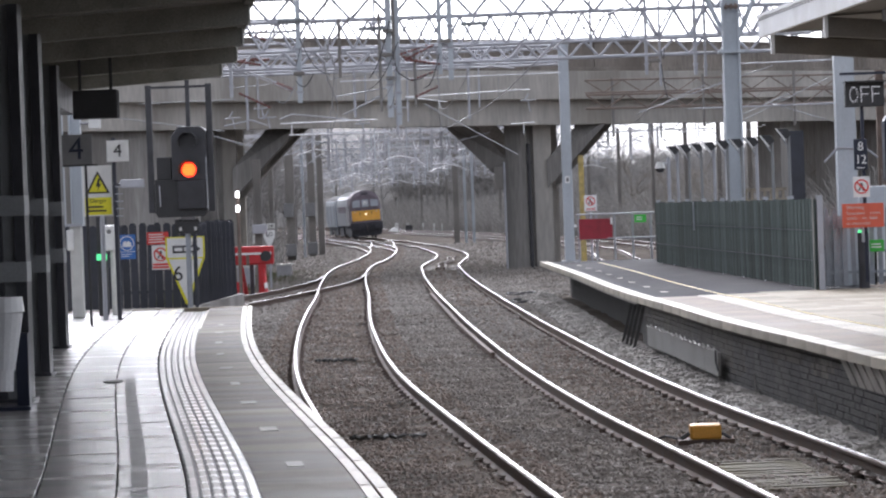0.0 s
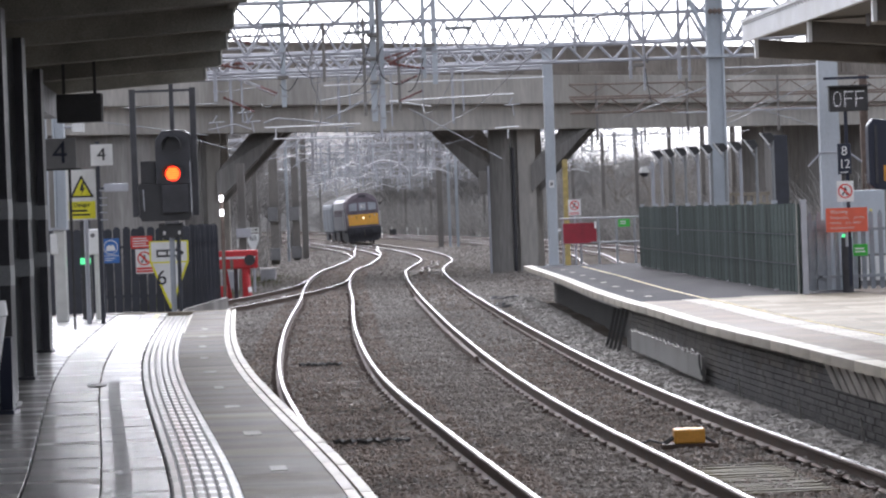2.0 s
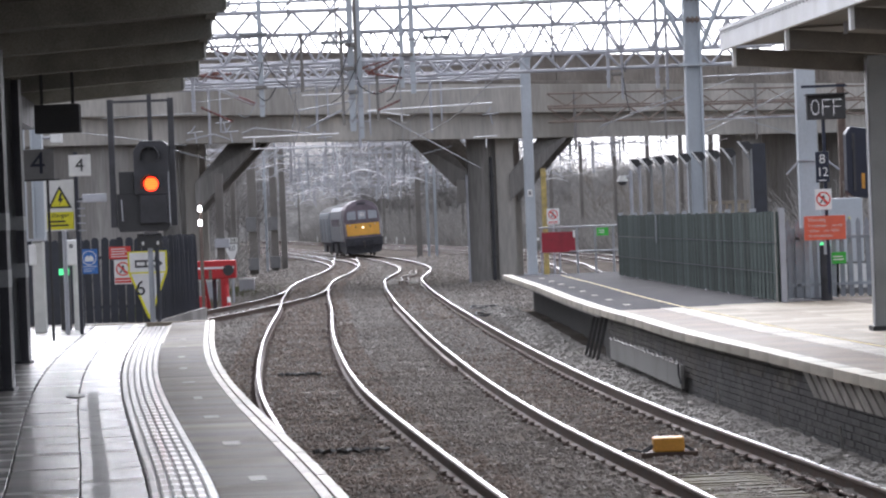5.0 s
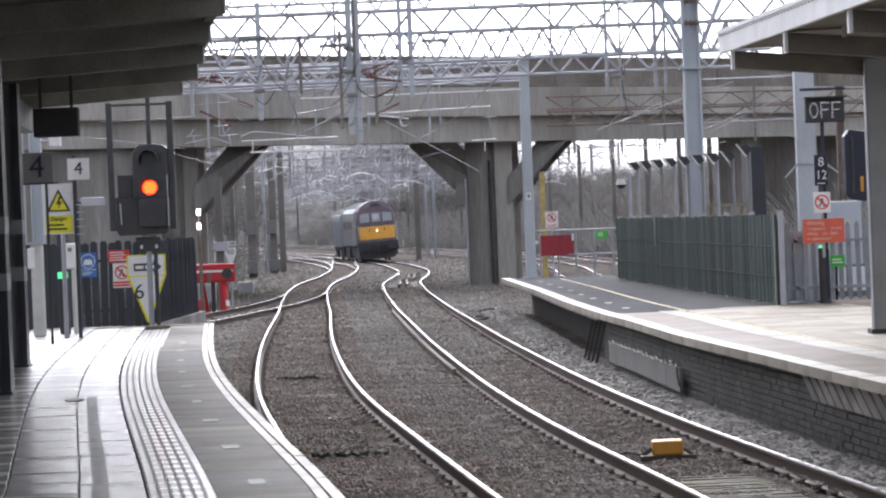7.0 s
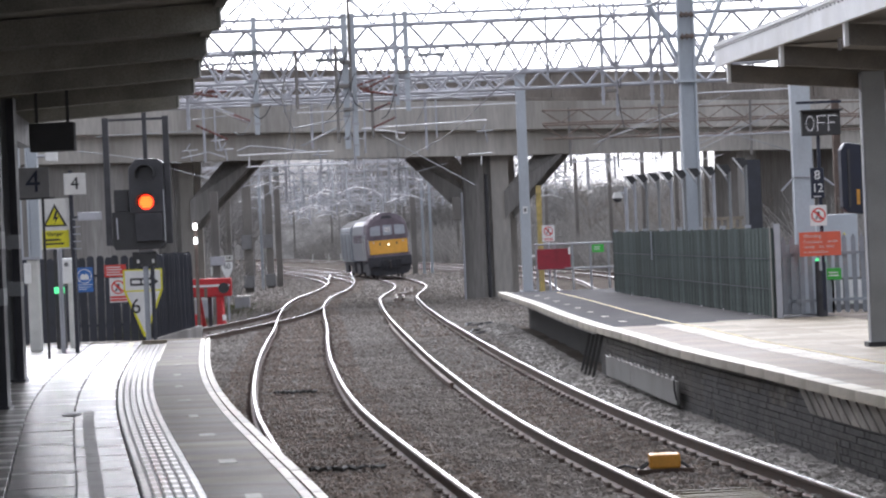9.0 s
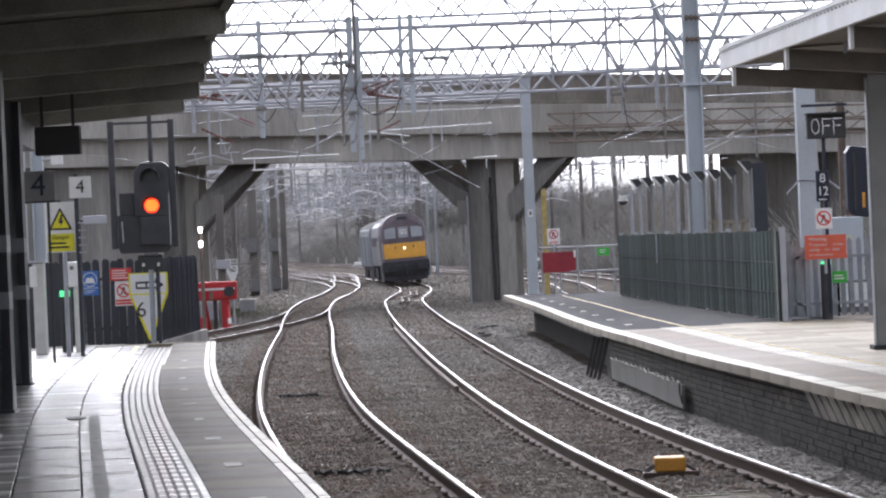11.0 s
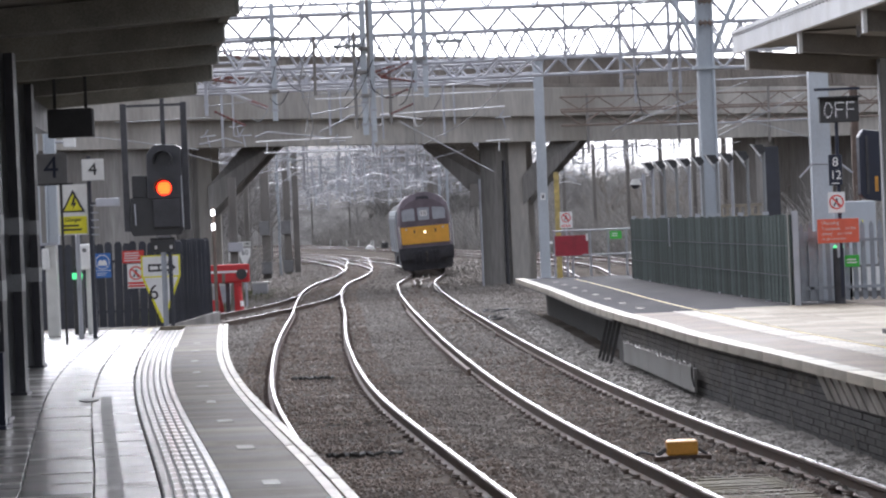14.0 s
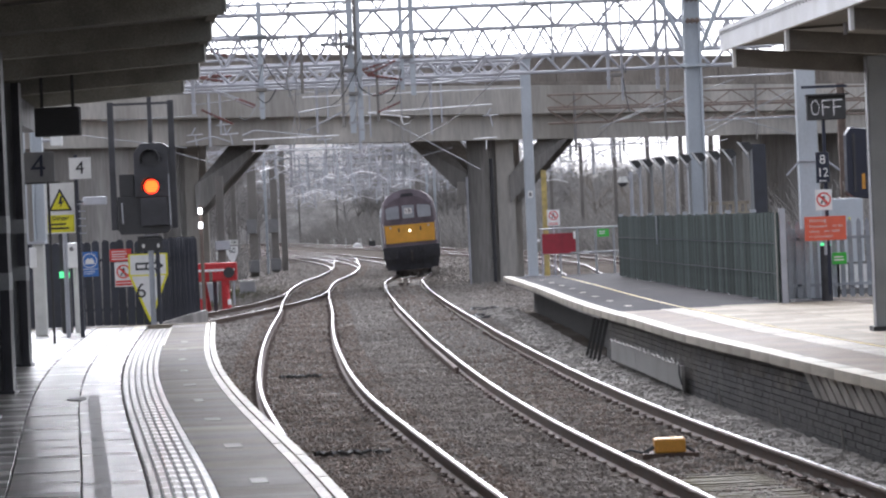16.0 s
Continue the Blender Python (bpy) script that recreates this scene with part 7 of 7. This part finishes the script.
def build_loco():
    """Own space: the front at y = 0, the body behind it along +y, rail level at z = 0."""
    loco = thing("locomotive", "dark maroon diesel locomotive with yellow front panel and lit headlamp", "locomotive")
    L = 15.0

    def section(half, floor, eave, top, n=9):
        pts = [(-half, floor), (-half * 1.02, eave - 0.5), (-half * 0.985, eave)]
        for i in range(1, n):
            a = math.pi * (1 - i / n)
            pts.append((half * 0.985 * math.cos(a), eave + (top - eave) * math.sin(a) ** 0.8))
        return pts + [(half * 0.985, eave), (half * 1.02, eave - 0.5), (half, floor)]

    def loft(rings, caps=(True, True)):
        s = Shape()
        n = len(rings[0][1])
        for y, r in rings:
            s.v += [(x, y + dy, z) for (x, z), dy in zip(r, [0] * n)]
        for i in range(len(rings) - 1):
            for j in range(n):
                s.f.append((i * n + j, i * n + (j + 1) % n, (i + 1) * n + (j + 1) % n, (i + 1) * n + j))
                s.k.append(0)
        if caps[0]:
            s.f.append(tuple(range(n)))
            s.k.append(0)
        if caps[1]:
            s.f.append(tuple((len(rings) - 1) * n + j for j in range(n)))
            s.k.append(0)
        return s

    cab = [(0.0, section(1.14, 1.12, 2.68, 3.62)), (0.18, section(1.22, 1.12, 2.84, 3.94)), (0.55, section(1.28, 1.12, 2.84, 3.94)), (2.6, section(1.30, 1.12, 2.86, 3.96))]
    part("cab", loft(cab), "blue_loco", loco)
    part("body", loft([(2.6, section(1.285, 1.12, 2.86, 3.80)), (L, section(1.285, 1.12, 2.86, 3.80))]), "loco_side", loco, "grey-blue body side")
    part("body_panel", loft([(4.6, section(1.295, 1.2, 2.8, 3.0)), (L - 3.0, section(1.295, 1.2, 2.8, 3.0))]), "loco_side", loco)
    part("rear_cab", loft([(L, section(1.30, 1.12, 2.8, 3.86)), (L + 0.5, section(1.24, 1.12, 2.72, 3.72))]), "blue_loco", loco)
    part("roof", loft([(2.62, section(1.16, 2.9, 3.0, 3.89)), (L - 0.1, section(1.16, 2.9, 3.0, 3.89))]), "loco_roof", loco, "dusty grey roof")
    part("front_panel", Shape().plate([(-1.13, 1.48), (1.13, 1.48), (1.15, 2.31), (-1.15, 2.31)], -0.035, 0.2), "loco_yellow", loco, "yellow warning panel", bevel=0.02)
    part("panel_band", Shape().plate([(-1.16, 2.31), (1.16, 2.31), (1.16, 2.41), (-1.16, 2.41)], -0.04, 0.2), "blue_loco", loco)
    for x0, x1 in ((-1.06, -0.40), (-0.30, 0.30), (0.40, 1.06)):
        w = part("windscreen", Shape().plate([(x0 - 0.03, 2.57), (x1 + 0.03, 2.57), (x1 + 0.02, 3.23), (x0 - 0.02, 3.23)], -0.03, 0.1), "blue_loco", loco)
        drop = 0.10 if x1 > 0.5 else 0.0
        drop2 = 0.10 if x0 < -0.5 else 0.0
        part("pane", Shape().plate([(x0 + 0.03, 2.595), (x1 - 0.03, 2.595), (x1 - 0.02, 3.17 - drop), (x1 - 0.1, 3.19 - drop * 0.6), (x0 + 0.1, 3.19 - drop2 * 0.6), (x0 + 0.02, 3.17 - drop2)], -0.042, 0.0), "glass", w)
    part("headcode_sheet", Shape().box(-0.17, 0.17, -0.047, -0.043, 2.79, 3.05), "fascia", loco, "pale headcode sheet")
    for z in (-0.09, 0.02, 0.09):
        part("headcode_bar", Shape().box(z - 0.02, z + 0.02, -0.05, -0.046, 2.83, 3.01), "sign_grey", loco)
    part("roof_hatch", Shape().plate([(-0.32, 3.58), (0.32, 3.58), (0.25, 3.73), (-0.25, 3.73)], 0.0, 0.4), "underframe", loco, "black warning horn grille")
    lamp = part("headlamp", disc(0.09, -0.10, 0.0, 0.0, 2.02), "underframe", loco)
    part("lens", disc(0.068, -0.12, -0.10, 0.0, 2.02), "head_lamp", lamp, "lit warm white lens")
    for x in (-0.88, 0.88):
        m = part("marker_lamp", disc(0.065, -0.06, 0.0, x, 2.2, 12), "loco_yellow", loco)
        part("lens", disc(0.05, -0.065, -0.06, x, 2.2, 12), "cream", m)
    for x in (-0.5, 0.5):
        part("lamp_bracket", Shape().box(x - 0.03, x + 0.03, -0.08, 0, 2.0, 2.16), "underframe", loco)
    part("buffer_beam", Shape().box(-1.30, 1.30, -0.12, 0.35, 0.72, 1.32), "underframe", loco, bevel=0.03)
    part("valance", Shape().plate([(-1.22, 0.45), (-0.9, 0.22), (0.9, 0.22), (1.22, 0.45), (1.26, 0.8), (-1.26, 0.8)], 0.1, 0.3), "underframe", loco)
    for x in (-0.87, 0.87):
        b = part("buffer", Shape().tube((x, -0.1, 1.05), (x, -0.45, 1.05), 0.11, 10), "underframe", loco)
        part("buffer_head", Shape().tube((x, -0.45, 1.05), (x, -0.5, 1.05), 0.24, 14), "underframe", b)
    part("coupling", Shape().tube((0, -0.1, 1.05), (0, -0.38, 0.98), 0.06).tube((0, -0.38, 0.98), (0, -0.42, 0.62), 0.04), "rim_steel", loco)
    for x in (-0.62, -0.4, -0.25, 0.25, 0.42, 0.6):
        part("brake_pipe", Shape().path([(x, -0.12, 1.15), (x, -0.26, 1.1), (x * 0.95, -0.28, 0.62), (x * 0.9, -0.16, 0.5)], 0.028), "underframe", loco)
    for x in (-1, 1):
        part("step", Shape().box(x * 1.12 - 0.14, x * 1.12 + 0.14, 0.5, 0.8, 0.4, 0.45), "underframe", loco)
        part("handrail", Shape().tube((x * 1.19, -0.05, 1.5), (x * 1.21, -0.05, 2.4), 0.016), "cream", loco)
        for y in (0.7, 3.0):
            part("cab_rail", Shape().tube((x * 1.35, y, 1.25), (x * 1.37, y, 2.5), 0.018), "cream", loco)
        part("cab_door", Shape().box(x * 1.31 - 0.02, x * 1.31 + 0.02, 1.5, 2.2, 1.2, 2.75), "loco_side", loco)
        part("side_window", Shape().box(x * 1.30 - 0.03, x * 1.30 + 0.03, 0.75, 1.35, 2.15, 2.7), "glass", loco)
        for y in (4.2, 6.0, 7.8, 9.6, 11.4):
            part("side_grille", Shape().box(x * 1.315 - 0.02, x * 1.315 + 0.02, y, y + 1.2, 2.2, 2.7), "blue_loco", loco)
    part("fuel_tank", Shape().box(-1.1, 1.1, 5.8, 9.2, 0.35, 1.12), "underframe", loco, bevel=0.06)
    wheels = []
    for y in (3.0, 12.0):
        part("bogie", Shape().box(-1.18, -1.0, y - 1.9, y + 1.9, 0.24, 0.95).box(1.0, 1.18, y - 1.9, y + 1.9, 0.24, 0.95).box(-1.1, 1.1, y - 0.4, y + 0.4, 0.5, 1.1), "underframe", loco)
        for q in (-1.5, 1.5):
            s = Shape()
            for x in (-0.75, 0.75):
                s.tube((x - 0.065, 0, 0), (x + 0.065, 0, 0), 0.50, 18)
            s.tube((-0.75, 0, 0), (0.75, 0, 0), 0.09, 8)
            w = part("wheelset", s, "rim_steel", loco)
            w.matrix_basis = pose(0, y + q, 0.5)
            wheels.append((w, y + q))
    return loco, wheels


def build_van():
    c = thing("van", "short pale blue-grey van coupled behind the locomotive", "railway van")
    L, half = 10.4, 1.28
    sec = [(-half, 1.0), (-half * 1.01, 1.9), (-half, 2.85)]
    for i in range(1, 9):
        a = math.pi * (1 - i / 9)
        sec.append((half * math.cos(a), 2.85 + 0.8 * math.sin(a) ** 0.8))
    sec += [(half, 2.85), (half * 1.01, 1.9), (half, 1.0)]
    part("body", Shape().plate(sec, 0, L), "coach_side", c)
    part("roof", Shape().plate([(x * 0.97, z + 0.04) for x, z in sec[3:-3]] + [(half * 0.99, 2.92), (-half * 0.99, 2.92)], 0.05, L - 0.05), "loco_roof", c)
    part("gangway", Shape().box(-0.5, 0.5, -0.4, 0.0, 1.1, 3.1), "underframe", c)
    for x in (-1, 1):
        for y in (1.0, 4.6, 8.2):
            part("door", Shape().box(x * half * 1.012 - 0.02, x * half * 1.012 + 0.02, y, y + 1.3, 1.1, 2.8), "loco_side", c)
    part("underframe", Shape().box(-1.15, 1.15, 0.05, L - 0.05, 0.75, 1.02), "underframe", c)
    wheels = []
    for y in (2.0, 8.4):
        for x in (-1, 1):
            part("axle_guard", Shape().box(x * 1.07 - 0.08, x * 1.07 + 0.08, y - 1.5, y + 1.5, 0.26, 0.8), "underframe", c)
        w = part("wheelset", Shape().tube((-0.81, 0, 0), (-0.68, 0, 0), 0.457, 16).tube((0.68, 0, 0), (0.81, 0, 0), 0.457, 16).tube((-0.7, 0, 0), (0.7, 0, 0), 0.08, 8), "rim_steel", c)
        w.matrix_basis = pose(0, y, 0.457)
        wheels.append((w, y))
    return c, wheels


locomotive, loco_wheels = build_loco()
van, van_wheels = build_van()

# distance of the train's nose from the camera's line, by time
NOSE = [(0, 238.0), (14.6, 135.8), (14.8, 135.2), (16, 135.2)]


def motions():
    ts = [i * 0.1 for i in range(161)]
    ys = np.interp(ts, [a for a, b in NOSE], [b for a, b in NOSE])
    walk(locomotive, [(t, vehicle_pose(float(y), 3.0, 12.0, 3.0, -3.0)) for t, y in list(zip(ts, ys))[::2]])
    walk(van, [(t, vehicle_pose(float(y), 16.2 + 2.0, 16.2 + 8.4, 2.0, -3.0)) for t, y in list(zip(ts, ys))[::2]])
    for wheels, r in ((loco_wheels, 0.5), (van_wheels, 0.457)):
        for w, y in wheels:
            walk(w, [(t, Matrix.Translation((0, y, r)) @ Matrix.Rotation(-(ys[0] - q) / r, 4, "X")) for t, q in zip(ts, ys)])


motions()
